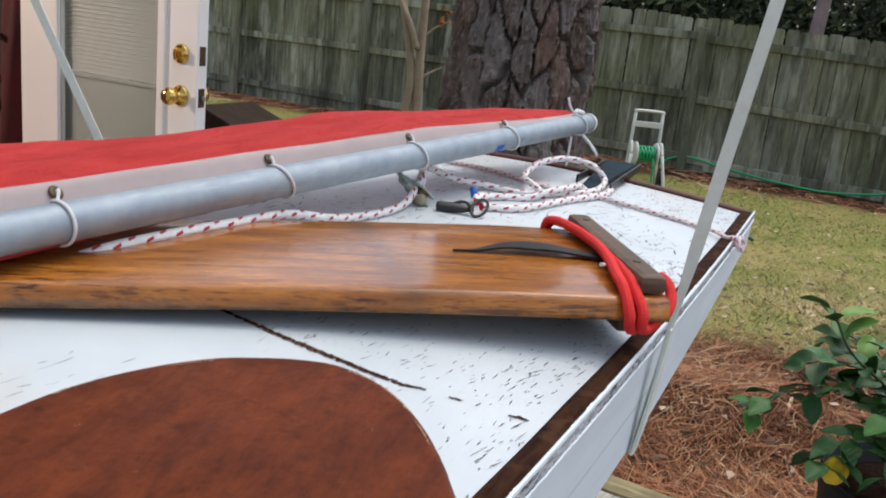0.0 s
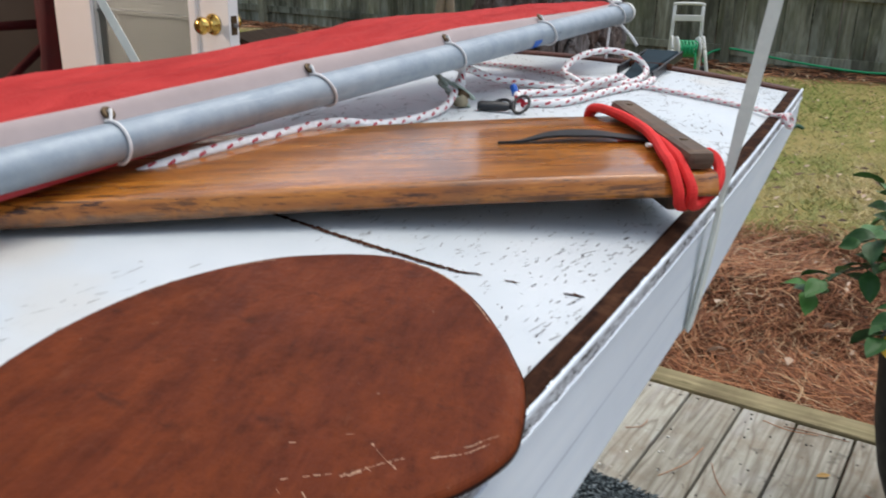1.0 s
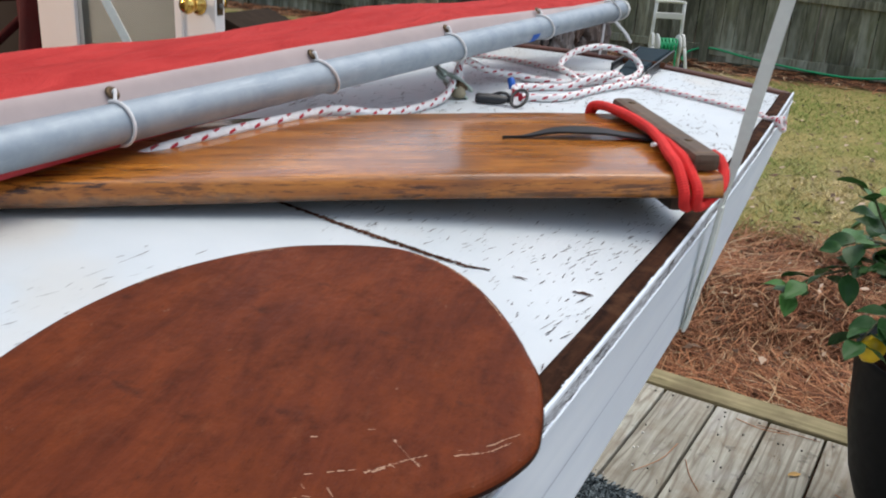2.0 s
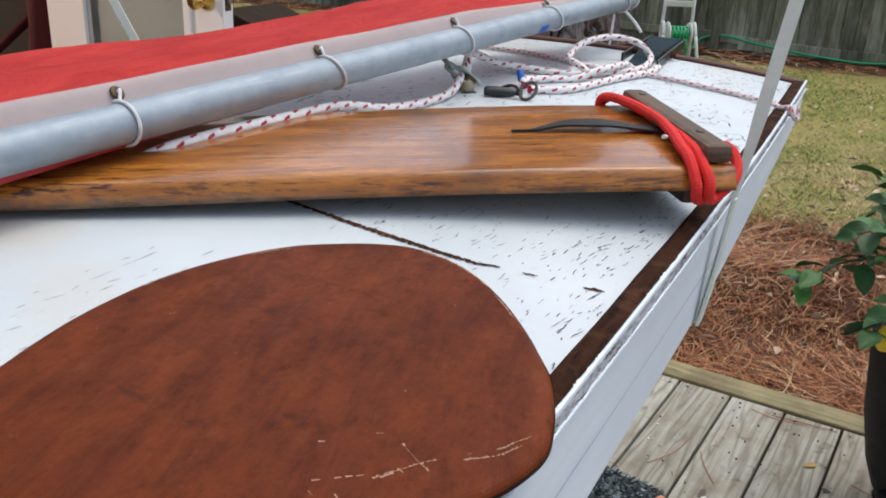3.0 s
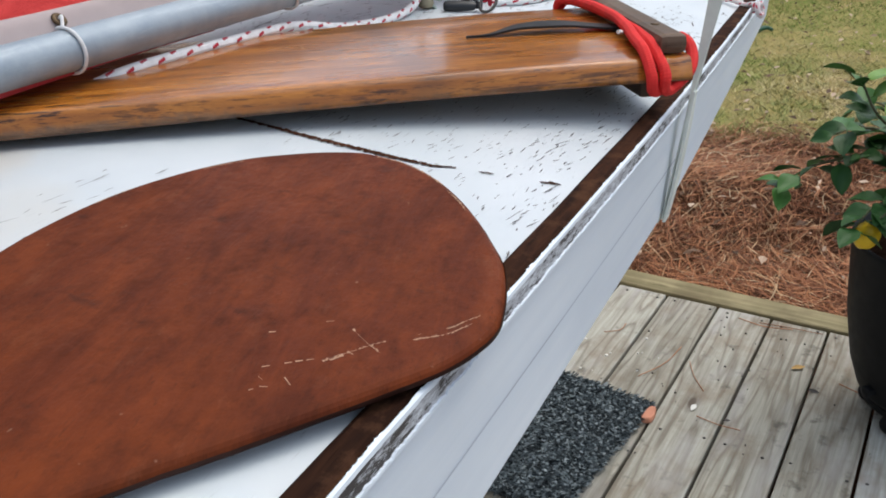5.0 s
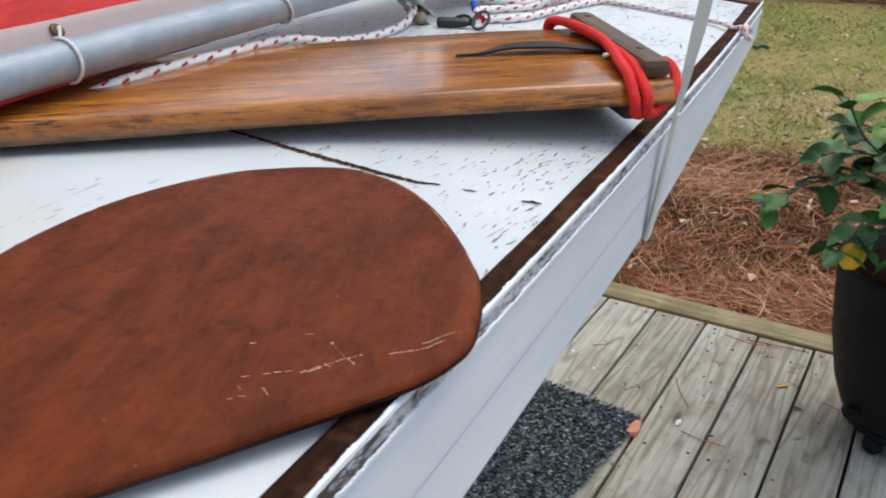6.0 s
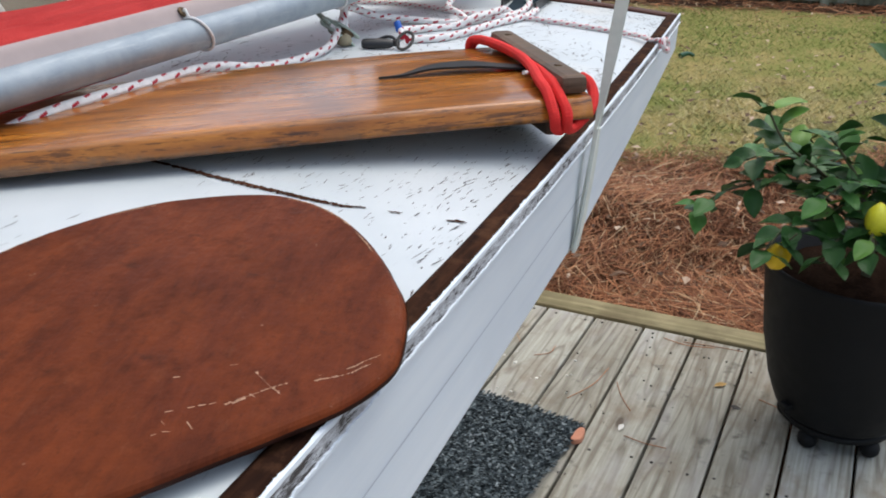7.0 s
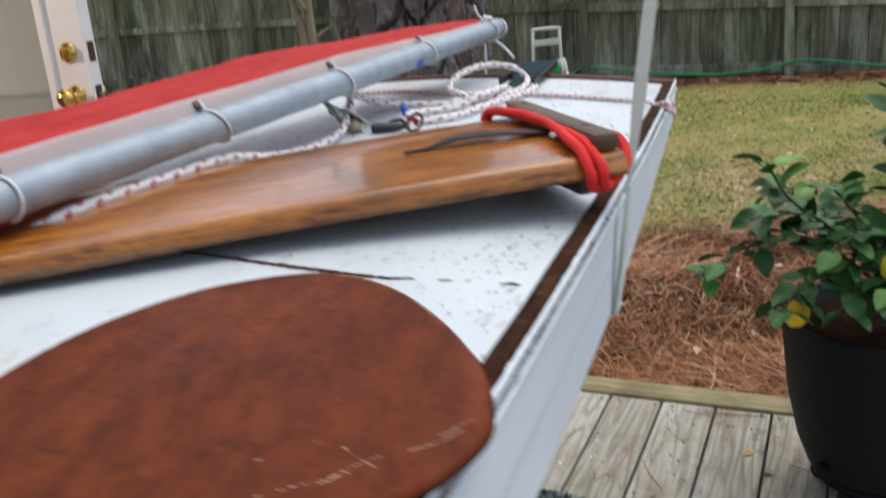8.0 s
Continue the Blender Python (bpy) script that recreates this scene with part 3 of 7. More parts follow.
class Shape:
    """Vertices, faces and, where wanted, uvs, gathered piece by piece."""

    def __init__(self):
        self.v, self.f, self.uv, self.smooth = [], [], {}, set()

    def add(self, verts, faces, smooth=False, uvs=None):
        base = len(self.v)
        self.v += [Vector(p) for p in verts]
        for k, face in enumerate(faces):
            if smooth:
                self.smooth.add(len(self.f))
            if uvs:
                self.uv[len(self.f)] = uvs[k]
            self.f.append(tuple(i + base for i in face))
        return self

    def block(self, lo, hi, m=ONE, bevel=0.0):
        bm = bmesh.new()
        bmesh.ops.create_cube(bm, size=1.0)
        size = [b - a for a, b in zip(lo, hi)]
        mid = [(a + b) / 2 for a, b in zip(lo, hi)]
        for p in bm.verts:
            p.co = Vector([c * s + o for c, s, o in zip(p.co, size, mid)])
        if bevel:
            bmesh.ops.bevel(bm, geom=bm.edges[:], offset=bevel, segments=2, affect="EDGES", profile=0.6)
        bm.verts.index_update()
        self.add([m @ p.co for p in bm.verts], [[p.index for p in f.verts] for f in bm.faces])
        bm.free()
        return self

    def tube(self, path, radius, sides=10, close=False, caps=True, steps=6, flat=1.0):
        """A round cord or pipe along a smooth line through path."""
        pts = smooth_line(path, steps, close)
        n = len(pts)
        radii = radius if callable(radius) else (lambda k: radius)
        rings, uvs, along = [], [], 0.0
        up = None
        for i, p in enumerate(pts):
            if close:
                ahead = (pts[(i + 1) % n] - pts[i - 1]).normalized()
            else:
                ahead = (pts[min(i + 1, n - 1)] - pts[max(i - 1, 0)]).normalized()
            if up is None:
                up = ahead.orthogonal()
            up = (up - ahead * up.dot(ahead)).normalized()
            side = ahead.cross(up)
            r = radii(i / max(1, n - 1))
            rings.append([p + r * (math.cos(2 * math.pi * k / sides) * up + flat * math.sin(2 * math.pi * k / sides) * side) for k in range(sides)])
            if i:
                along += (p - pts[i - 1]).length
            uvs.append(along)
        verts = [q for ring in rings for q in ring]
        faces, fuv = [], []
        for i in range(n if close else n - 1):
            j = (i + 1) % n
            l0, l1 = uvs[i], (uvs[j] if j else along + (pts[0] - pts[-1]).length)
            for k in range(sides):
                k2 = (k + 1) % sides
                faces.append((i * sides + k, i * sides + k2, j * sides + k2, j * sides + k))
                fuv.append(((k / sides, l0), ((k + 1) / sides, l0), ((k + 1) / sides, l1), (k / sides, l1)))
        self.add(verts, faces, True, fuv)
        if caps and not close:
            self.add(rings[0], [tuple(reversed(range(sides)))], False, [[(0, 0)] * sides])
            self.add(rings[-1], [tuple(range(sides))], False, [[(0, 0)] * sides])
        return self

    def lathe(self, profile, m=ONE, sides=32, smooth=True):
        """profile: (radius, height) from bottom to top."""
        verts = [m @ Vector((r * math.cos(2 * math.pi * k / sides), r * math.sin(2 * math.pi * k / sides), z)) for r, z in profile for k in range(sides)]
        faces = [(i * sides + k, i * sides + (k + 1) % sides, (i + 1) * sides + (k + 1) % sides, (i + 1) * sides + k)
                 for i in range(len(profile) - 1) for k in range(sides)]
        self.add(verts, faces, smooth)
        if profile[0][0] > 1e-5:
            self.add(verts[:sides], [tuple(reversed(range(sides)))])
        if profile[-1][0] > 1e-5:
            self.add(verts[-sides:], [tuple(range(sides))])
        return self

    def ball(self, at, r, m=None, sides=16):
        prof = [(math.cos(a) * r, math.sin(a) * r) for a in [radians(-90 + 15 * i) for i in range(13)]]
        prof[0], prof[-1] = (0.0, -r), (0.0, r)
        return self.lathe([(max(a, 1e-6), b) for a, b in prof], Matrix.Translation(at) @ (m or ONE), sides)

    def slab(self, outline, z0, z1, m=ONE, round_by=0.0, rounds=3, under=0.0):
        """A flat plate of that outline, its upper edge rounded."""
        n = len(outline)
        mid = Vector((sum(p[0] for p in outline) / n, sum(p[1] for p in outline) / n))
        normals = []
        for i in range(n):
            d = Vector(outline[(i + 1) % n][:2]) - Vector(outline[i - 1][:2])
            normals.append(Vector((d.y, -d.x)).normalized())
        area = sum(outline[i - 1][0] * outline[i][1] - outline[i][0] * outline[i - 1][1] for i in range(n))
        if area < 0:
            normals = [-q for q in normals]
        rings = [(under, z0)]
        if round_by:
            for k in range(rounds + 1):
                a = radians(90 * k / rounds)
                rings.append((round_by * (1 - math.cos(a)), z1 - round_by * (1 - math.sin(a))))
        else:
            rings.append((0.0, z1))
        verts = [m @ Vector((p[0] - q.x * off, p[1] - q.y * off, z)) for off, z in rings for p, q in zip(outline, normals)]
        k = len(rings)
        faces = [(i * n + j, i * n + (j + 1) % n, (i + 1) * n + (j + 1) % n, (i + 1) * n + j) for i in range(k - 1) for j in range(n)]
        self.add(verts, faces, False)
        self.add(verts[-n:], [tuple(range(n))])
        self.add(verts[:n], [tuple(reversed(range(n)))])
        return self

    def mesh(self, name, material, m=ONE):
        me = bpy.data.meshes.new(name)
        me.from_pydata([m @ p for p in self.v], [], self.f)
        if self.uv:
            layer = me.uv_layers.new(name="UVMap")
            for poly in me.polygons:
                uv = self.uv.get(poly.index)
                if uv:
                    for li, c in zip(poly.loop_indices, uv):
                        layer.data[li].uv = c
        for i in self.smooth:
            me.polygons[i].use_smooth = True
        me.materials.append(material)
        me.update()
        bm = bmesh.new()
        bm.from_mesh(me)
        bmesh.ops.remove_doubles(bm, verts=bm.verts, dist=1e-6)
        bmesh.ops.recalc_face_normals(bm, faces=bm.faces)
        bm.to_mesh(me)
        bm.free()
        return me


def smooth_line(path, steps=6, close=False):
    """Points of a smooth line through those given (Catmull-Rom)."""
    p = [Vector(q) for q in path]
    n = len(p)
    if n < 3 or steps < 2:
        return p
    out = []
    for i in range(n if close else n - 1):
        a = p[i - 1] if (close or i) else 2 * p[0] - p[1]
        b, c = p[i], p[(i + 1) % n]
        d = p[(i + 2) % n] if (close or i + 2 < n) else 2 * p[-1] - p[-2]
        for k in range(steps):
            t = k / steps
            out.append(0.5 * (2 * b + (c - a) * t + (2 * a - 5 * b + 4 * c - d) * t * t + (3 * b - a - 3 * c + d) * t ** 3))
    if not close:
        out.append(p[-1])
    return out


def thing(name, label, category, m=ONE, group="", kind=""):
    """An Empty at the base of a thing, which parents its parts."""
    ob = new(name)
    ob.matrix_world = m
    ob.empty_display_size = 0.05
    PLACE[ob] = m.copy()
    return tagged(ob, label, category, group, kind)


def part(name, shape, material, parent, label="", space=ONE):
    """One mesh under a thing or a part; its vertices are told in the space given."""
    ob = new(name, shape.mesh(name, material, PLACE[parent].inverted() @ space))
    ob.parent = parent
    PLACE[ob] = PLACE[parent]
    return tagged(ob, label)


def single(name, shape, material, label, category, m=ONE, group="", kind="", space=ONE):
    """A thing that is one mesh."""
    ob = new(name, shape.mesh(name, material, m.inverted() @ space))
    ob.matrix_world = m
    PLACE[ob] = m.copy()
    return tagged(ob, label, category, group, kind)


def piece(name, me, parent, m):
    """One of many alike pieces, on shared mesh data, at the pose m in its parent's space."""
    ob = new(name, me)
    ob.parent = parent
    ob.matrix_basis = m
    PLACE[ob] = PLACE[parent] @ m
    return ob


def stuff(name, verts, faces, material, label, category):
    me = bpy.data.meshes.new(name)
    me.from_pydata(verts, [], faces)
    me.materials.append(material)
    me.update()
    return tagged(new(name, me), label, category, kind="stuff")


def lerp(a, b, t):
    return a + (b - a) * t


def ground_at(x, y):
    return -0.06 - 0.22 * min(1.0, max(0.0, (y - 2.9) / 7.5))


# ---- the yard ----
def build_ground():
    xs = sorted({-250, -120, -60, -30, -15, 15, 30, 60, 120, 250, *[round(-10 + 0.5 * i, 2) for i in range(41)]})
    ys = sorted({-250, -120, -60, -30, -15, -8, -4, 20, 30, 60, 120, 250, *[round(-2 + 0.4 * i, 2) for i in range(46)]})
    verts = [(x, y, ground_at(x, y) + (0.02 * noise.noise((x * 0.8, y * 0.8, 0)) if abs(x) < 12 and 3 < y < 14 else 0)) for y in ys for x in xs]
    w = len(xs)
    faces = [(j * w + i, j * w + i + 1, (j + 1) * w + i + 1, (j + 1) * w + i) for j in range(len(ys) - 1) for i in range(w - 1)]
    single("ground", Shape().add(verts, faces, True), GROUND, "flat yard of dormant lawn and reddish mulch", "ground", kind="structure")


STRAW_EDGE = 4.45


def fence_y(x):
    return FENCE_AT[1] + math.tan(radians(FENCE_TURN)) * (x - FENCE_AT[0])


def straw_edge(x):
    return STRAW_EDGE + 0.18 * noise.noise((x * 1.7, 3.1, 0)) + 0.12 * noise.noise((x * 5, 7.7, 0))


def build_grass():
    rng = np.random.default_rng(4)
    verts, faces = [], []
    for _ in range(210000):
        y = 4.2 + 8.8 * rng.random() ** 1.5
        x = lerp(-0.36 * y - 0.5, 0.62 * y + 0.3, rng.random())
        if y < straw_edge(x) - 0.25 * rng.random() ** 3 or y > fence_y(x) - 0.78 - 0.30 * noise.noise((x * 2.1, y * 2.1, 3.0)) - 0.2 * rng.random():
            continue
        dense = noise.noise((x * 1.3, y * 1.3, 5.0)) + 0.6 * noise.noise((x * 5, y * 5, 1.0))
        if rng.random() > 0.75 + 0.5 * dense:
            continue
        z = ground_at(x, y) - 0.005
        h, w, a = 0.012 + 0.030 * rng.random(), 0.0016 + 0.0032 * rng.random(), 6.283 * rng.random()
        lean, b = h * (0.8 + 1.8 * rng.random()), 6.283 * rng.random()
        k = len(verts)
        verts += [(x - w * math.cos(a), y - w * math.sin(a), z), (x + w * math.cos(a), y + w * math.sin(a), z),
                  (x + lean * math.cos(b), y + lean * math.sin(b), z + h)]
        faces.append((k, k + 1, k + 2))
    stuff("grass", verts, faces, GRASS, "patchy dormant lawn, straw-yellow with green tufts", "grass")


def build_straw():
    rng = np.random.default_rng(8)
    verts, faces = [], []

    def needle(x, y, z, length, a, tilt, w, sag):
        dx, dy = math.cos(a), math.sin(a)
        px, py = -dy * w, dx * w
        k = len(verts)
        for i in range(4):
            t = i / 3 - 0.5
            bend = sag * (0.25 - t * t) * length
            cx, cy, cz = x + dx * t * length - dy * bend * 2, y + dy * t * length + dx * bend * 2, z + tilt * t * length + bend
            verts.extend([(cx - px, cy - py, cz), (cx + px, cy + py, cz + w * 0.8)])
        faces.extend([(k + 2 * i, k + 2 * i + 1, k + 2 * i + 3, k + 2 * i + 2) for i in range(3)])

    n = 0
    while n < 26000:
        y = 2.3 + 2.5 * rng.random()
        x = lerp(0.0, 2.6, rng.random())
        e, d = RIM_E.dot(Vector((x, y)) - RIM_O), RIM_D.dot(Vector((x, y)) - RIM_O)
        if d < 0.115 or y > straw_edge(x) + 0.35 * rng.random() ** 2:
            continue
        lay = 2.7 + 3.0 * noise.noise((x * 1.6, y * 1.6, 9.0)) + rng.normal() * 1.0
        heap = 0.012 + 0.045 * (0.5 + noise.noise((x * 3, y * 3, 2.0))) * rng.random()
        needle(x, y, ground_at(x, y) + heap, 0.10 + 0.13 * rng.random(), lay, 0.25 * (rng.random() - 0.5), 0.0007 + 0.0010 * rng.random(), rng.normal() * 0.16)
        n += 1
    for _ in range(2600):
        x = lerp(-5.0, 6.5, rng.random())
        y = fence_y(x) - 0.05 - 0.75 * abs(rng.normal()) * 0.6
        needle(x, y, ground_at(x, y) + 0.02 * rng.random(), 0.16 + 0.12 * rng.random(), 6.283 * rng.random(), 0.2 * (rng.random() - 0.5), 0.005, rng.normal() * 0.3)
    stuff("pine_straw", verts, faces, STRAW, "loose bed of fallen red-brown pine needles", "pine straw")
    verts, faces = [], []
    for _ in range(1900):
        y = 2.9 + 7.6 * rng.random() ** 1.2
        x = lerp(-0.2 * y, 0.6 * y + 0.4, rng.random())
        if RIM_D.dot(Vector((x, y)) - RIM_O) < 0.2 or y > fence_y(x) - 0.2:
            continue
        bed = y < 4.4
        if bed and rng.random() < 0.15:
            continue
        s, a, z = 0.009 + (0.020 if bed else 0.024) * rng.random() ** 1.5, 6.283 * rng.random(), ground_at(x, y) + (0.026 if bed else 0.03) + 0.02 * rng.random()
        k = len(verts)
        c, d = math.cos(a) * s, math.sin(a) * s
        verts += [(x - c, y - d, z), (x + d * 0.5, y - c * 0.5, z + 0.012 * rng.random()), (x + c, y + d, z + 0.016 * rng.random()), (x - d * 0.5, y + c * 0.5, z + 0.01)]
        faces.append((k, k + 1, k + 2, k + 3))
    stuff("fallen_leaves", verts, faces, LITTER, "scattered dry brown leaves on lawn and straw", "leaves")


def build_fence():
    m = pose(*FENCE_AT, ground_at(*FENCE_AT) - 0.02, 0, 0, FENCE_TURN)
    fence = thing("fence", "weathered grey-green wooden privacy fence with dog-eared pickets", "fence", m, kind="structure")
    top = 1.83
    w = 0.069
    prof = [(-w, 0), (w, 0), (w, top - 0.025), (w - 0.018, top), (-w + 0.018, top), (-w, top - 0.025)]
    shape = Shape().add([(x, y, z) for y in (0.0, 0.016) for x, z in prof],
                        [tuple(range(5, -1, -1)), tuple(range(6, 12))] + [(i, (i + 1) % 6, 6 + (i + 1) % 6, 6 + i) for i in range(6)])
    picket = shape.mesh("picket", FENCE)
    rng = random.Random(3)
    sag = lambda x: -0.05 - 0.03 * x if x > -1.5 else 0.0
    for i in range(-68, 62):
        piece("picket", picket, fence, pose(i * 0.14485 + 0.07, 0.0, sag(i * 0.14485) + rng.uniform(-0.02, 0.015), 0, rng.uniform(-0.4, 0.4), rng.uniform(-1.2, 1.2)))
    span = 2.25
    post = Shape().block((-0.047, -0.135, -0.1), (0.047, -0.041, 1.76), bevel=0.006).mesh("post", FENCE)
    rail = Shape().block((-span / 2 + 0.002, -0.040, -0.044), (span / 2 - 0.002, -0.002, 0.044), bevel=0.005).mesh("rail", FENCE)
    for i in range(-4, 4):
        piece("post", post, fence, pose(i * span, 0, sag(i * span) + rng.uniform(-0.03, 0.02), 0, rng.uniform(-0.6, 0.6), 0))
        for z in (0.22, 0.93, 1.60):
            piece("rail", rail, fence, pose(i * span + span / 2, 0, z + sag(i * span + span / 2) + rng.uniform(-0.012, 0.012), 0, (1.7 if i >= 0 else 0.0) + rng.uniform(-0.4, 0.4), 0))
    board = Shape().block((-1.0, -0.03, 0.0), (0.95, -0.012, 0.12), bevel=0.004)
    part("kick_board", board, FENCE, fence, "loose grey board low on the fence", m @ pose(1.25, -0.02, 0.06))


def build_pine():
    base = Vector((0.045, 4.43, ground_at(0, 4.4) - 0.05))
    tree = thing("pine_tree", "thick pine trunk with deep flaking plated bark", "tree", Matrix.Translation(base))
    rng = np.random.default_rng(5)
    ga, gz, high = 260, 250, 3.0
    rad = lambda z: 0.325 + 0.11 * math.exp(-z / 0.55) - 0.012 * z
    seeds = []
    rows, cols = 12, 17
    for r in range(-1, rows + 1):
        for c in range(cols):
            seeds.append((((c + 0.5 * (r % 2) + 0.75 * rng.random()) / cols) % 1.0, (r + 0.8 * rng.random()) / rows * high, rng.random(), rng.random()))
    seeds = np.array(seeds)
    ang = np.arange(ga) / ga
    hts = np.linspace(0, high, gz)
    aa, zz = np.meshgrid(ang, hts)
    wob = np.array([[noise.noise((a * 40, z * 7, 1)) for a in ang] for z in hts])
    wob2 = np.array([[noise.noise((a * 34, z * 9, 9)) for a in ang] for z in hts])
    wob3 = np.array([[noise.noise((a * 130, z * 22, 4)) for a in ang] for z in hts])
    da = np.abs((aa + 0.013 * wob + 0.004 * wob3)[..., None] - seeds[:, 0])
    da = np.minimum(da, 1 - da) * 2.4
    dz = ((zz + 0.035 * wob2)[..., None] - seeds[:, 1]) * 0.32
    d = np.sqrt(da ** 2 + dz ** 2)
    idx = np.argsort(d, axis=-1)[..., :2]
    d1, d2 = np.take_along_axis(d, idx[..., :1], -1)[..., 0], np.take_along_axis(d, idx[..., 1:], -1)[..., 0]
    gap = np.clip((d2 - d1) / 0.013, 0, 1)
    layer = np.floor(4 * np.clip(wob2 * 0.9 + 0.5 + 0.35 * wob3, 0, 1)) / 4
    lift = 0.050 * gap * gap * (3 - 2 * gap) * (0.45 + 0.55 * seeds[idx[..., 0], 3]) + 0.026 * layer * gap + 0.004 * wob3
    verts = []
    for j in range(gz):
        for i in range(ga):
            r = rad(hts[j]) - 0.052 + lift[j, i]
            a = 2 * math.pi * ang[i]
            verts.append((r * math.cos(a), r * math.sin(a), hts[j]))
    faces = [(j * ga + i, j * ga + (i + 1) % ga, (j + 1) * ga + (i + 1) % ga, (j + 1) * ga + i) for j in range(gz - 1) for i in range(ga)]
    me = bpy.data.meshes.new("trunk")
    me.from_pydata(verts, [], faces)
    me.materials.append(BARK)
    tone = me.attributes.new("plate", "FLOAT", "POINT")
    tone.data.foreach_set("value", seeds[idx[..., 0], 2].ravel().astype(np.float32))
    me.update()
    ob = new("trunk", me)
    ob.parent = tree
    PLACE[ob] = PLACE[tree]
    upper = Shape().tube([(0, 0, high - 0.01), (0.02, 0, 5.0), (0.05, 0.02, 8.0), (0.05, 0.02, 11.0)], lambda t: 0.285 - 0.11 * t, 24)
    part("upper_trunk", upper, BARK, tree, "", Matrix.Translation(base))
    crown_v, crown_f = [], []
    r2 = np.random.default_rng(6)
    for _ in range(2600):
        a, rr, z = 6.283 * r2.random(), 2.2 * r2.random() ** 0.6, 9.2 + 3.4 * r2.random()
        c = Vector((rr * math.cos(a), rr * math.sin(a), z))
        q = Vector(r2.normal(size=3)).normalized() * 0.22
        s = q.orthogonal().normalized() * 0.03
        k = len(crown_v)
        crown_v += [c - s, c + s, c + q]
        crown_f.append((k, k + 1, k + 2))
    part("crown", Shape().add(crown_v, crown_f), WOODS, tree, "sparse dark green needle crown", Matrix.Translation(base))


def build_sapling():
    base = Vector((-0.77, 7.0, ground_at(0, 7.0) - 0.03))
    tree = thing("sapling", "bare slender multi-stemmed sapling with tan bark", "tree", Matrix.Translation(base))
    m = Matrix.Translation(base)
    stems = [([(0, 0, 0), (0.02, 0, 0.6), (0.0, 0, 1.2), (0.015, 0, 1.9), (0.04, 0.05, 2.8)], 0.045),
             ([(-0.06, 0.02, 0), (-0.07, 0, 0.7), (-0.05, 0, 1.0), (-0.16, 0.02, 1.5), (-0.34, 0.05, 2.2), (-0.4, 0, 2.8)], 0.042),
             ([(-0.02, -0.03, 1.18), (-0.09, -0.03, 1.36), (-0.2, 0, 1.6), (-0.26, 0, 2.2)], 0.026),
             ([(0.02, 0, 0.98), (0.10, 0, 1.03), (0.17, 0, 1.07)], 0.011),
             ([(0.0, 0, 1.26), (0.12, 0, 1.36), (0.3, 0, 1.44), (0.42, 0.02, 1.47)], 0.008)]
    for path, r in stems:
        part("stem", Shape().tube(path, lambda t, r=r: r * (1 - 0.55 * t), 9), SAPLING, tree, "", m)
    rng = np.random.default_rng(2)
    v, f = [], []
    for _ in range(34):
        c = Vector((0.12 + 0.32 * rng.random(), rng.normal() * 0.03, 1.34 + 0.15 * rng.random()))
        a, b = Vector(rng.normal(size=3)).normalized() * 0.028, Vector(rng.normal(size=3)).normalized() * 0.016
        k = len(v)
        v += [c - a, c + b, c + a, c - b]
        f.append((k, k + 1, k + 2, k + 3))
    part("dead_leaves", Shape().add(v, f), AUTUMN, tree, "few orange-brown leaves on a twig", m)


def build_woods():
    """Dark woodland beyond the fence."""
    rng = np.random.default_rng(11)
    verts, faces = [], []
    for _ in range(150000):
        x = lerp(-9.0, 17.0, rng.random())
        back = 3.0 + 6.0 * rng.random() ** 1.5
        hi = 3.6 + 0.9 * noise.noise((x * 0.45, 0.3, 0)) + 0.8 * noise.noise((x * 1.4, 5, 0))
        z = hi * rng.random() ** 0.85
        if noise.noise((x * 0.9, back * 0.5, z * 0.9)) < -0.5:
            continue
        c = Vector((x, fence_y(min(x, 12)) + back, z - 0.2))
        a = Vector(rng.normal(size=3)).normalized() * (0.04 + 0.07 * rng.random())
        b = a.orthogonal().normalized() * (0.025 + 0.045 * rng.random())
        k = len(verts)
        verts += [c - a, c + b, c + a, c - b]
        faces.append((k, k + 1, k + 2, k + 3))
    stuff("woodland", verts, faces, WOODS, "dark green shrubs and trees beyond the fence", "woodland")
    for x, back, r, lean in ((3.45, 2.3, 0.105, 0.25), (0.6, 4.0, 0.10, -0.1), (7.5, 3.6, 0.16, 0.1), (-5.0, 4.5, 0.15, 0.1)):
        y = fence_y(x) + back
        m = Matrix.Translation((x, y, -0.3))
        t = thing("woodland_tree", "slim pinkish-grey trunk standing beyond the fence", "tree", m, "trees beyond the fence")
        part("trunk", Shape().tube([(0, 0, 0), (lean * 0.4, 0, 2), (lean, 0, 5)], lambda k, r=r: r * (1 - 0.3 * k), 12), PINK_BARK, t, "", m)
        v, f = [], []
        for _ in range(700):
            c = Vector((lean + rng.normal() * 0.9, rng.normal() * 0.9, 4.6 + rng.normal() * 0.7))
            a = Vector(rng.normal(size=3)).normalized() * 0.11
            b = a.orthogonal().normalized() * 0.05
            k = len(v)
            v += [c - a, c + b, c + a, c - b]
            f.append((k, k + 1, k + 2, k + 3))
        part("crown", Shape().add(v, f), WOODS, t, "loose dark green crown", m)


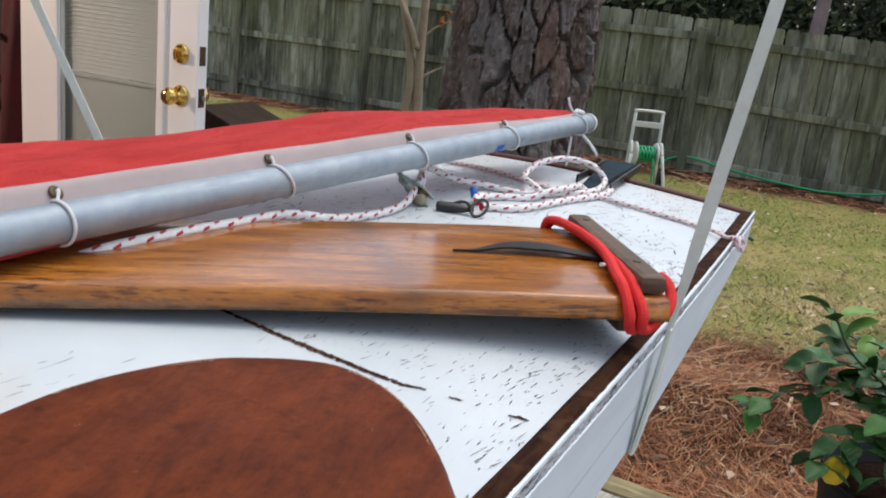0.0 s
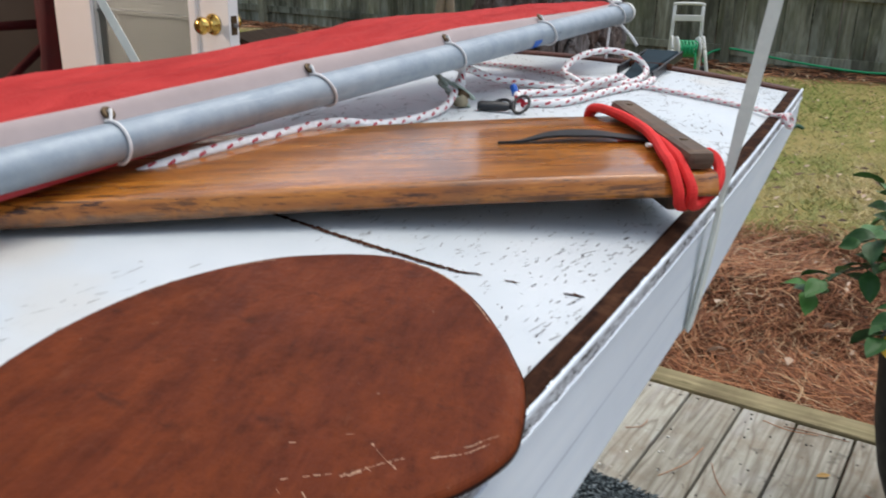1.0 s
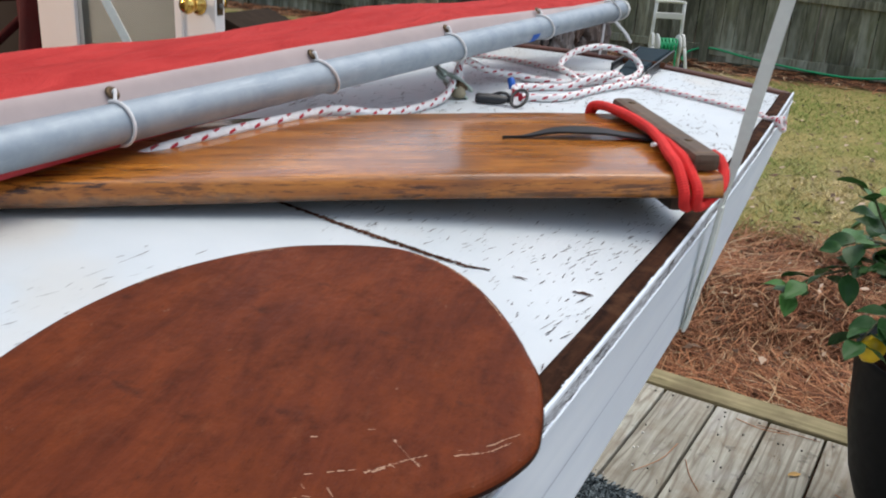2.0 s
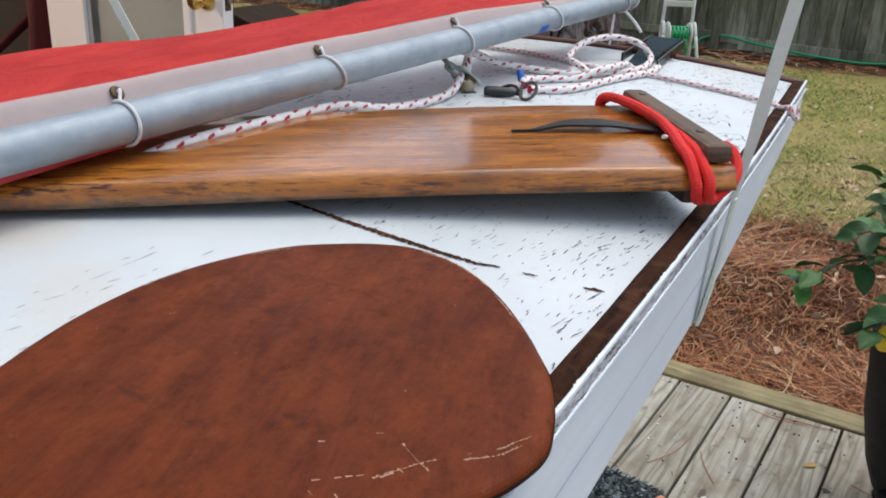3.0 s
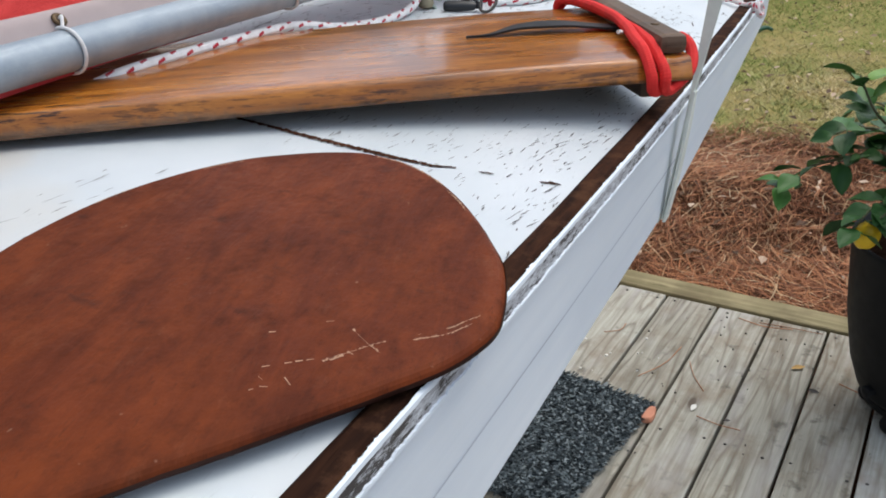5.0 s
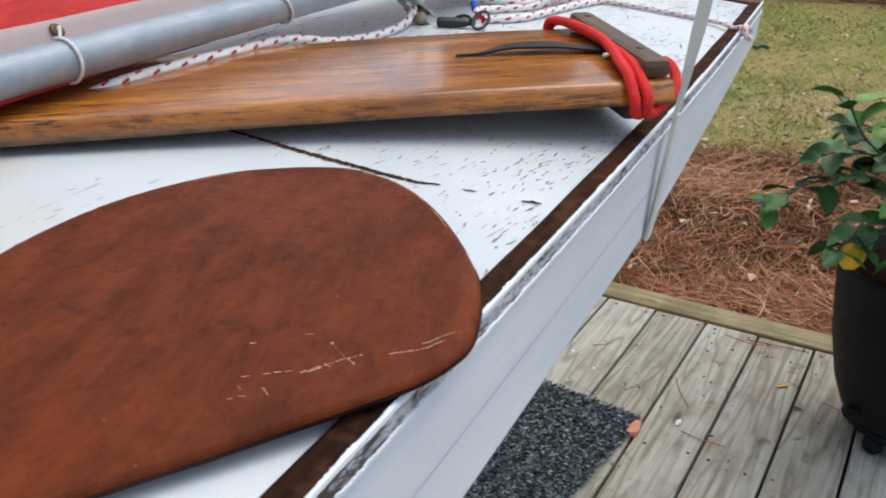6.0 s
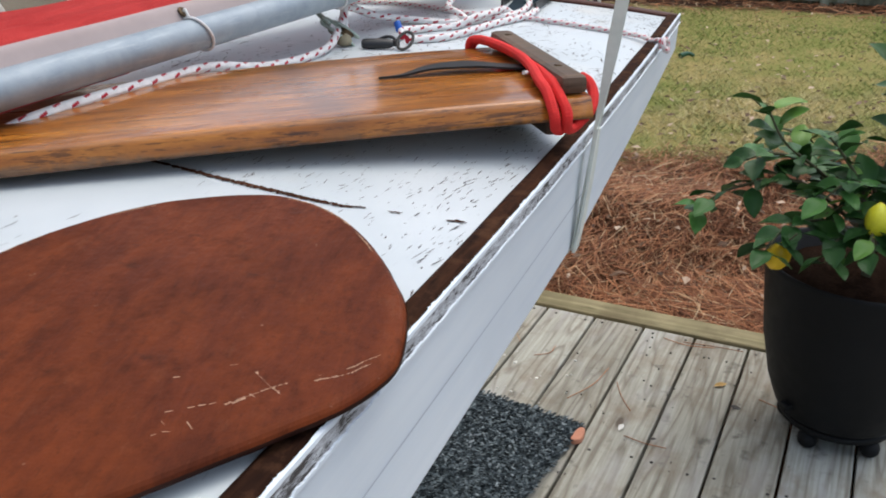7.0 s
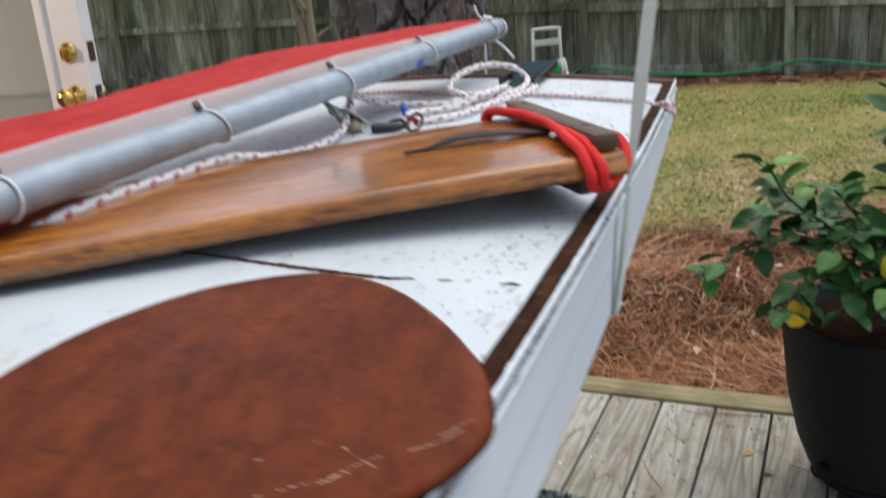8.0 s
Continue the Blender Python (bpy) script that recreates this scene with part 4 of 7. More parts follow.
def build_hose_reel():
    at = Vector((1.22, 9.45, ground_at(1.1, 9.45)))
    m = pose(*at, 0, 0, 8)
    m = m @ Matrix.Diagonal((1.0, 1.0, 0.87, 1.0))
    cart = thing("hose_reel_cart", "off-white plastic hose reel cart on the lawn by the fence", "hose reel", m)

    def bar(name, a, b, r=0.014, mat=REEL):
        part(name, Shape().tube([a, lerp(Vector(a), Vector(b), 0.5), b], r, 8, steps=2), mat, cart, "", m)

    for sx in (-1, 1):
        bar("upright", (0.155 * sx, 0.10, 0.05), (0.135 * sx, 0.10, 0.86), 0.017)
        bar("leg", (0.20 * sx, -0.14, 0.0), (0.155 * sx, -0.05, 0.40), 0.017)
        part("brace", Shape().tube([(0.155 * sx, -0.05, 0.40), (0.15 * sx, 0.02, 0.52), (0.145 * sx, 0.10, 0.50)], 0.016, 8), REEL, cart, "", m)
        wheel = Shape().lathe([(0.03, -0.02), (0.095, -0.022), (0.10, -0.012), (0.10, 0.012), (0.095, 0.022), (0.03, 0.02)], pose(0.22 * sx, 0.14, 0.10, 0, 90, 0), 24)
        part("wheel", wheel, TYRE, cart, "black plastic wheel", m)
    part("handle", Shape().tube([(-0.135, 0.10, 0.85), (-0.12, 0.10, 0.875), (0.12, 0.10, 0.875), (0.135, 0.10, 0.85)], 0.017, 8), REEL, cart, "", m)
    part("crossbar", Shape().block((-0.13, 0.085, 0.69), (0.13, 0.115, 0.755), bevel=0.008), REEL, cart, "", m)
    part("foot_bar", Shape().block((-0.17, -0.16, 0.0), (0.17, -0.12, 0.035), bevel=0.008), REEL, cart, "", m)
    for sx in (-1, 1):
        part("drum_flange", Shape().lathe([(0.02, -0.008), (0.13, -0.008), (0.135, 0.0), (0.13, 0.008), (0.02, 0.008)], pose(0.105 * sx, 0.02, 0.40, 0, 90, 0), 28), REEL, cart, "", m)
    coil = []
    for i in range(150):
        a = i * 0.42
        coil.append((-0.085 + 0.17 * abs(((i / 25) % 2) - 1), 0.02 + (0.085 + 0.004 * noise.noise((i, 0, 0))) * math.cos(a), 0.40 + 0.085 * math.sin(a)))
    coil += [(0.06, -0.09, 0.36), (0.065, -0.10, 0.2), (0.07, -0.12, 0.05), (0.1, -0.16, 0.012)]
    part("wound_hose", Shape().tube(coil, 0.010, 6, steps=2), HOSE, cart, "bright green hose wound on the drum", m)


def build_hoses():
    def lie(points):
        return [(x, fence_y(x) - off, ground_at(x, 10) + max(0.02, z - 0.13)) for x, off, z in points]

    a = lie([(1.62, 0.35, 0.02), (1.6, 0.22, 0.10), (1.68, 0.12, 0.24), (1.9, 0.10, 0.30), (2.3, 0.16, 0.25), (2.8, 0.2, 0.20), (3.3, 0.2, 0.18), (3.75, 0.18, 0.235), (4.05, 0.15, 0.30),
             (4.4, 0.16, 0.27), (5.0, 0.2, 0.19), (5.8, 0.2, 0.16), (6.5, 0.2, 0.2)])
    single("garden_hose", Shape().tube(a, 0.013, 8), HOSE, "bright green garden hose hung along the fence foot", "hose", Matrix.Translation(a[0]))
    p = (1.81, 7.25)
    b = [(p[0] - 0.055, p[1] - 0.02, ground_at(*p) + 0.02), (p[0] - 0.02, p[1], ground_at(*p) + 0.03), (p[0] + 0.02, p[1] + 0.02, ground_at(*p) + 0.03), (p[0] + 0.055, p[1], ground_at(*p) + 0.018)]
    single("hose_nozzle", Shape().tube(b, lambda t: 0.022 - 0.010 * t, 8), NOZZLE, "short dark green hose nozzle lying in the grass", "hose nozzle", Matrix.Translation(b[0]))


# ---- the patio deck ----
RIM_O, RIM_D = Vector((0.563, 2.728)), Vector((0.405, 0.914)).normalized()
RIM_E = Vector((RIM_D.y, -RIM_D.x))
PATIO = Matrix(((RIM_D.x, -RIM_E.x, 0, RIM_O.x), (RIM_D.y, -RIM_E.y, 0, RIM_O.y), (0, 0, 1, 0), (0, 0, 0, 1)))


def build_patio():
    patio = thing("patio", "weathered grey board deck with a treated timber edge", "deck", PATIO, kind="structure")
    long = 4.6
    plank = Shape().block((-long, -0.0690, -0.036), (-0.004, 0.0690, 0.0), bevel=0.004).mesh("plank", PLANK)
    rng = random.Random(12)
    for i in range(-13, 17):
        y = i * 0.1448 + 0.1448
        start = (-1.46 - RIM_O.x - PATIO[0][1] * y) / PATIO[0][0]
        if start > -0.2:
            continue
        me = plank if start < -long else Shape().block((start, -0.0690, -0.036), (-0.004, 0.0690, 0.0), bevel=0.004).mesh("plank", PLANK)
        piece("plank", me, patio, pose(rng.uniform(-0.005, 0.0), i * 0.1448 + 0.0724, rng.uniform(-0.0025, 0.0), rng.uniform(-0.5, 0.5), 0, 0))
    part("edge_board", Shape().block((0.001, -1.9, -0.14), (0.092, 2.12, 0.004), bevel=0.006), RIM_EDGE, patio, "olive treated timber edging", PATIO @ pose(0, 0, 0, 0, 0, 0))
    nails = Shape()
    for i in range(-9, 10):
        for d in (-0.03, -0.62, -1.23):
            for off in (-0.045, 0.045):
                nails.lathe([(0.0035, -0.001), (0.0038, 0.0006), (0.002, 0.0012)], pose(d + rng.uniform(-0.012, 0.012), i * 0.1448 + 0.0724 + off + rng.uniform(-0.012, 0.012), 0.0), 7)
    tagged(part("nail_heads", nails, NAIL, patio, "rusty nail heads", PATIO), kind="stuff")
    specks = Shape()
    for _ in range(34):
        x, y, r = min(-0.03, rng.gauss(-0.40, 0.13)), rng.uniform(-0.10, 0.26), 0.0014 + 0.0048 * rng.random() ** 2
        specks.lathe([(r, -0.001), (r * 0.9, 0.0006), (r * 0.3, 0.001)], pose(x, y, 0.0, 0, 0, rng.uniform(0, 90)), 6)
    crumbs = Shape()
    for _ in range(60):
        x, y, r = rng.uniform(-0.85, -0.05), rng.gauss(-0.22, 0.2), rng.uniform(0.0012, 0.0036) ** 1.0
        crumbs.lathe([(r, -0.001), (r * 0.8, r * 0.5), (r * 0.3, r * 0.8)], pose(x, y, 0.0, 0, 0, rng.uniform(0, 90)) @ Matrix.Diagonal((1.0, rng.uniform(0.5, 0.9), 1.0, 1.0)), 6)
    tagged(part("dirt_crumbs", crumbs, NAIL, patio, "dark dirt crumbs", PATIO), kind="stuff")
    tagged(part("paint_specks", specks, SPECK, patio, "dried white paint specks", PATIO), kind="stuff")


def build_patio_litter():
    rng = random.Random(7)
    for x, y, turn, s, mat, label in ((0.833, 2.356, 20, 0.018, DRY_LEAF, "curled yellow fallen leaf on the deck boards"), (0.554, 2.166, 60, 0.014, SPECK, "pale dried leaf on the deck boards"),
                                      (0.844, 2.255, -30, 0.013, NAIL, "dark shrivelled leaf on the deck boards"), (0.62, 2.12, 10, 0.009, NAIL, "small dark seed husk on the deck boards")):
        sh = Shape()
        n = 9
        top = []
        for i in range(n):
            t = i / (n - 1)
            w = s * 0.42 * math.sin(math.pi * min(1, t * 0.96 + 0.03)) ** 0.8
            top += [(s * (t - 0.5) * 2, -w, 0.002 + 0.25 * w), (s * (t - 0.5) * 2, 0, 0.0015 + s * 0.16 * t * t), (s * (t - 0.5) * 2, w, 0.002 + 0.5 * w)]
        sh.add(top, [(3 * i + j, 3 * i + j + 1, 3 * i + j + 4, 3 * i + j + 3) for i in range(n - 1) for j in range(2)], True)
        m = pose(x, y, 0.0005, 0, 0, turn)
        single("dry_leaf", sh, mat, label, "leaf", m, "leaves on the deck", space=m)
    for x, y, a, length in ((0.60, 2.11, -28, 0.10), (0.50, 2.36, 50, 0.19), (0.58, 2.30, 96, 0.13), (0.80, 2.57, -22, 0.14), (0.86, 2.55, -18, 0.16), (0.95, 2.26, -40, 0.10), (0.40, 2.52, 40, 0.08), (0.33, 2.6, 100, 0.07)):
        m = pose(x, y, 0.0022, 0, 0, a)
        sag = rng.uniform(-0.02, 0.02)
        single("pine_needle", Shape().tube([(-length / 2, 0, 0), (0, sag, 0.001), (length / 2, 0, 0)], 0.0011, 5), STRAW, "dry red-brown pine needle lying on the deck boards", "needle", m, "needles on the deck", space=m)


def build_doormat():
    m = Matrix.Translation((0.458, 2.166, 0.0)) @ pose(0, 0, 0, 0, 0, -30.0)
    mat_thing = thing("doormat", "charcoal doormat with grey flecked looped pile", "doormat", m)
    wide, deep = 0.72, 0.46
    part("backing", Shape().block((-wide, -deep, 0.0015), (0, 0, 0.006), bevel=0.002), MAT_BACK, mat_thing, "", m)
    rng = np.random.default_rng(21)
    v, f = [], []
    for _ in range(26000):
        x, y = -wide * rng.random() ** 1.3, -deep * rng.random()
        a, b = 6.283 * rng.random(), 0.5 + (math.pi if rng.random() < 0.5 else 0.0) + 0.55 * rng.normal()
        w, h = 0.0022 + 0.0020 * rng.random(), 0.003 + 0.005 * rng.random()
        lean = 0.007 + 0.014 * rng.random()
        k = len(v)
        v += [(x - w * math.cos(a), y - w * math.sin(a), 0.005), (x + w * math.cos(a), y + w * math.sin(a), 0.005),
              (x + w * math.cos(a) + lean * math.cos(b), y + w * math.sin(a) + lean * math.sin(b), 0.005 + h),
              (x - w * math.cos(a) + lean * math.cos(b), y - w * math.sin(a) + lean * math.sin(b), 0.005 + h)]
        f.append((k, k + 1, k + 2, k + 3))
    me = bpy.data.meshes.new("looped_surface")
    me.from_pydata(v, [], f)
    me.materials.append(PILE)
    ob = new("looped_surface", me)
    ob.parent = mat_thing
    PLACE[ob] = PLACE[mat_thing]
    tagged(ob, kind="stuff")
    m2 = m @ pose(0.012, -0.040, 0.0005, 0, 0, 10)
    shard = [(-0.010, -0.028), (0.010, -0.022), (0.014, 0.004), (0.009, 0.026), (-0.004, 0.024), (-0.010, 0.0)]
    single("clay_shard", Shape().slab([(p.x, p.y) for p in smooth_line([(x, y, 0) for x, y in shard], 4, True)], 0.0, 0.013, round_by=0.004), TERRA, "orange clay shard beside the doormat", "shard", m2, space=m2)


def build_planter():
    c = Vector((1.05, 2.175, 0.0))
    m = Matrix.Translation(c)
    dolly = thing("plant_dolly", "black round plant caddy on ball casters", "plant caddy", m)
    part("tray", Shape().lathe([(0.02, 0.040), (0.116, 0.040), (0.126, 0.044), (0.126, 0.053), (0.122, 0.058), (0.02, 0.054)], sides=40), POT, dolly, "", m)
    for k in range(5):
        a = radians(219 + 72 * k)
        x, y = 0.110 * math.cos(a), 0.110 * math.sin(a)
        w = part("caster", Shape().ball((x, y, 0.0225), 0.0225), POT, dolly, "", m)
        part("axle_cap", Shape().lathe([(0.010, 0.032), (0.012, 0.041), (0.010, 0.045)], pose(x, y, 0), 12), POT, w, "", m)
    m = Matrix.Translation(c + Vector((0, 0, 0.058)))
    pot = thing("planter_pot", "tall tapered black plastic planter pot", "plant pot", m)
    prof = [(0.02, 0.0), (0.118, 0.0), (0.130, 0.006), (0.142, 0.022), (0.164, 0.08), (0.188, 0.19), (0.200, 0.30), (0.206, 0.362), (0.207, 0.370), (0.204, 0.375), (0.198, 0.372), (0.190, 0.314), (0.15, 0.304), (0.02, 0.304)]
    part("body", Shape().lathe(prof, sides=56), POT, pot, "", m)
    part("drain_tab", Shape().block((-0.168, -0.030, 0.040), (-0.140, -0.005, 0.056), bevel=0.005), POT, pot, "", m @ pose(0, 0, 0, 0, 0, 18))
    soil_v = []
    rings, sides = 9, 36
    for r in range(rings + 1):
        for k in range(sides):
            a = 2 * math.pi * k / sides
            rr = 0.19 * r / rings
            soil_v.append((rr * math.cos(a), rr * math.sin(a), 0.332 + 0.02 * noise.noise((rr * 22 * math.cos(a), rr * 22 * math.sin(a), 4)) + 0.012 * (1 - r / rings)))
    soil_f = [(r * sides + k, r * sides + (k + 1) % sides, (r + 1) * sides + (k + 1) % sides, (r + 1) * sides + k) for r in range(rings) for k in range(sides)]
    part("potting_soil", Shape().add(soil_v, soil_f, True), SOIL, pot, "dark crumbly potting soil", m)

    base = c + Vector((0.0, 0.0, 0.385))
    m = Matrix.Translation(base)
    tree = thing("lemon_tree", "small leafy lemon tree growing in the black pot", "lemon tree", m)
    part("stem", Shape().tube([(0, 0, -0.03), (0.005, 0.0, 0.06), (-0.01, 0.005, 0.16), (0.01, 0.0, 0.30)], lambda t: 0.011 - 0.004 * t, 8), TWIG, tree, "", m)
    leaf = Shape()
    n = 8
    v, f = [], []
    for i in range(n + 1):
        t = i / n
        w = 0.0205 * math.sin(math.pi * (t ** 0.85)) ** 0.75 if 0 < i < n else 0.0006
        droop = -0.012 * t * t
        for j in (-1, -0.5, 0, 0.5, 1):
            v.append((0.066 * t, w * j, droop + 0.30 * abs(w * j) + 0.002 * math.sin(7 * t + 2 * j)))
    f = [(5 * i + j, 5 * i + j + 1, 5 * i + j + 6, 5 * i + j + 5) for i in range(n) for j in range(4)]
    leaf.add(v, f, True)
    leaf.tube([(-0.012, 0, 0.002), (0.0, 0, 0.0), (0.02, 0, 0.0005)], 0.0009, 5, steps=3)
    leaf_me = leaf.mesh("leaf", LEAF)
    rng = random.Random(31)
    branches = [
        [(0, 0, 0.10), (-0.16, 0.02, 0.22), (-0.29, 0.05, 0.195), (-0.37, 0.06, 0.135)],
        [(0, 0, 0.12), (-0.12, 0.0, 0.24), (-0.22, -0.02, 0.32), (-0.27, -0.03, 0.40)],
        [(0, 0, 0.10), (-0.13, -0.05, 0.16), (-0.22, -0.10, 0.165), (-0.27, -0.14, 0.13)],
        [(0, 0, 0.14), (-0.08, -0.05, 0.26), (-0.14, -0.08, 0.33), (-0.17, -0.10, 0.36)],
        [(0, 0, 0.12), (-0.04, -0.10, 0.18), (-0.08, -0.17, 0.19), (-0.10, -0.21, 0.16)],
        [(0, 0, 0.20), (0.0, -0.04, 0.34), (-0.03, -0.06, 0.46), (-0.035, -0.06, 0.52)],
        [(0, 0, 0.18), (0.08, -0.03, 0.32), (0.13, -0.04, 0.45), (0.15, -0.05, 0.55)],
        [(0, 0, 0.12), (0.10, -0.12, 0.20), (0.17, -0.18, 0.22), (0.22, -0.22, 0.18)],
        [(0, 0, 0.14), (0.16, 0.05, 0.26), (0.28, 0.06, 0.32), (0.36, 0.06, 0.33)],
        [(0, 0, 0.12), (-0.06, 0.12, 0.22), (-0.12, 0.22, 0.27), (-0.14, 0.28, 0.26)],
        [(0, 0, 0.14), (-0.15, 0.06, 0.25), (-0.22, 0.06, 0.27), (-0.27, 0.05, 0.26)],
        [(0, 0, 0.16), (-0.05, -0.07, 0.24), (-0.13, -0.13, 0.27), (-0.18, -0.16, 0.25)],
        [(0, 0, 0.20), (0.05, 0.02, 0.36), (0.04, 0.04, 0.46), (0.06, 0.05, 0.50)],
        [(0, 0, 0.10), (-0.08, -0.09, 0.15), (-0.14, -0.15, 0.155), (-0.17, -0.19, 0.13)],
        [(0, 0, 0.12), (0.02, -0.09, 0.20), (0.04, -0.16, 0.22), (0.05, -0.20, 0.20)],
        [(0, 0, 0.14), (-0.06, -0.06, 0.21), (-0.10, -0.10, 0.22), (-0.15, -0.11, 0.20)],
        [(0, 0, 0.16), (0.06, -0.06, 0.28), (0.08, -0.10, 0.34), (0.09, -0.12, 0.38)],
    ]
    for path in branches:
        part("branch", Shape().tube(path, lambda t: 0.0052 - 0.0034 * t, 6), TWIG, tree, "", m)
        pts = smooth_line(path, 14)
        along, turn = 0.0, rng.uniform(0, 6)
        for i in range(1, len(pts)):
            along += (pts[i] - pts[i - 1]).length
            if i < 9 or along < 0.0098:
                continue
            along = 0.0
            turn += 2.3
            ahead = (pts[i] - pts[i - 1]).normalized()
            side = Vector((math.cos(turn), math.sin(turn), rng.uniform(-0.35, 0.35)))
            way = (ahead * rng.uniform(0.3, 0.9) + side).normalized()
            up = (Vector((0, 0, 1)) - way * way.z + 0.45 * Vector((rng.gauss(0, 1), rng.gauss(0, 1), rng.gauss(0, 0.5)))).normalized()
            left = up.cross(way).normalized()
            up = way.cross(left)
            s = rng.uniform(0.66, 1.12)
            o = pts[i] + way * 0.010
            piece("leaf", leaf_me, tree, Matrix(((way.x * s, left.x * s, up.x * s, o.x), (way.y * s, left.y * s, up.y * s, o.y), (way.z * s, left.z * s, up.z * s, o.z), (0, 0, 0, 1))))
    lemon_prof = [(0.0005, -0.036), (0.006, -0.033), (0.011, -0.028), (0.020, -0.019), (0.0245, -0.004), (0.0235, 0.010), (0.017, 0.022), (0.009, 0.031), (0.004, 0.033)]
    for at, turn, mat, label in (((-0.235, -0.120, 0.112), (20, 10, 0), LEMON, "ripe yellow lemon hanging over the pot rim"), ((-0.072, -0.165, 0.208), (170, 15, 40), LEMON_GREEN, "yellow-green lemon hanging among leaves")):
        lm = m @ pose(*at, *turn)
        fruit = part("lemon", Shape().lathe(lemon_prof, sides=20), mat, tree, label, lm)
        part("stalk", Shape().tube([(0, 0, 0.031), (0.004, 0, 0.045), (0.014, 0.004, 0.062)], 0.002, 6), TWIG, fruit, "", lm)


# ---- the house and its open door ----
def build_house():
    """A wall along y with an outward door; behind it a dim room."""
    wx, hinge_y, wide, high = -1.50, 3.44, 0.88, 2.05
    y0, y1 = -3.2, 5.6
    a, b = hinge_y - wide, hinge_y
    floor_z = 0.06
    wall = thing("wall_house", "pale painted house wall with an open doorway", "wall", Matrix.Translation((wx, hinge_y, -0.1)), kind="structure")
    part("wall_near", Shape().block((wx - 0.16, y0, -0.1), (wx, a - 0.05, 2.7)), WALL, wall)
    part("wall_far", Shape().block((wx - 0.16, b + 0.05, -0.1), (wx, b + 0.5, 2.7)), WALL, wall)
    part("wall_over", Shape().block((wx - 0.16, a - 0.05, floor_z + high + 0.05), (wx, b + 0.05, 2.7)), WALL, wall)
    part("threshold", Shape().block((wx - 0.16, a - 0.05, -0.1), (wx + 0.02, b + 0.05, floor_z - 0.01), bevel=0.004), STEEL, wall)
    for n, lo, hi in (("jamb", a - 0.05, a), ("jamb", b, b + 0.05)):
        part(n, Shape().block((wx - 0.165, lo, floor_z - 0.01), (wx + 0.012, hi, floor_z + high), bevel=0.003), DOOR_WHITE, wall)
    part("lintel", Shape().block((wx - 0.165, a - 0.05, floor_z + high), (wx + 0.012, b + 0.05, floor_z + high + 0.05), bevel=0.003), DOOR_WHITE, wall)
    rx = wx - 0.16
    room = thing("room", "dim room behind the doorway", "room", Matrix.Translation((rx - 1.5, 3.0, 0.05)), kind="structure")
    part("room_floor", Shape().block((rx - 3.0, 1.5, -0.05), (rx, b + 0.5, floor_z - 0.012)), BIN, room)
    part("room_ceiling", Shape().block((rx - 3.0, 1.5, 2.5), (rx, b + 0.5, 2.6)), INSIDE, room)
    part("room_back", Shape().block((rx - 3.1, 1.5, -0.05), (rx - 3.0, b + 0.5, 2.6)), INSIDE, room)
    part("room_side", Shape().block((rx - 3.0, b + 0.5, -0.05), (rx, b + 0.6, 2.6)), INSIDE, room)
    part("room_side", Shape().block((rx - 3.0, 1.4, -0.05), (rx, 1.5, 2.6)), INSIDE, room)
    roof = single("roof", Shape().block((rx - 3.4, y0, 2.7), (wx + 0.05, b + 0.9, 2.78), bevel=0.01), BIN, "dark flat eaves over the house wall", "roof", Matrix.Translation((rx, 0, 2.7)), kind="structure")
    lx, ly, lz = rx - 3.0, 2.45, 1.95
    lamp = thing("wall_lamp", "small warm bulb glowing inside the room", "lamp", pose(lx, ly, lz))
    part("holder", Shape().lathe([(0.05, 0.001), (0.05, 0.01), (0.03, 0.03), (0.02, 0.06)], pose(lx, ly, lz, 0, 90, 0), 20), BRASS, lamp)
    part("bulb", Shape().ball((lx + 0.095, ly, lz), 0.035), LAMP, lamp)
    glow = bpy.data.lights.new("room_glow", "POINT")
    glow.energy, glow.color, glow.shadow_soft_size = 190.0, (1.0, 0.78, 0.64), 0.12
    new("room_glow", glow).location = (lx + 0.27, ly, lz)

    # clutter seen through the doorway
    at = (rx - 0.55, b + 0.20, floor_z - 0.012)
    m = pose(*at, 0, 0, 20)
    bike = thing("bicycle", "red bicycle standing in the dim room", "bicycle", m)
    for x in (-0.5, 0.5):
        w = part("wheel", Shape().tube([(x + 0.30 * math.cos(k), 0, 0.318 + 0.30 * math.sin(k)) for k in [2 * math.pi * i / 20 for i in range(20)]], 0.018, 8, close=True, steps=3), TYRE, bike, "", m)
        spokes = Shape()
        for k in range(14):
            q = 2 * math.pi * k / 14
            spokes.tube([(x, 0, 0.318), (x + 0.29 * math.cos(q), 0, 0.318 + 0.29 * math.sin(q))], 0.0015, 4)
        part("spokes", spokes, STEEL, w, "", m)
    for p, q in (((-0.5, 0, 0.318), (-0.12, 0, 0.30)), ((-0.12, 0, 0.30), (0.34, 0, 0.72)), ((-0.12, 0, 0.30), (-0.24, 0, 0.80)), ((-0.24, 0, 0.74), (0.36, 0, 0.78)), ((-0.5, 0, 0.318), (-0.22, 0, 0.72)), ((0.5, 0, 0.318), (0.33, 0, 0.92))):
        part("bar", Shape().tube([p, q], 0.018, 8), ROOM_RED, bike, "", m)
    part("saddle", Shape().tube([(-0.36, 0, 0.84), (-0.26, 0, 0.85), (-0.12, 0, 0.84)], lambda t: 0.05 - 0.035 * t, 8, flat=0.8), BLACK, bike, "", m)
    part("handlebar", Shape().tube([(0.26, -0.25, 0.98), (0.33, -0.12, 0.95), (0.33, 0.12, 0.95), (0.26, 0.25, 0.98)], 0.012, 8), STEEL, bike, "", m)
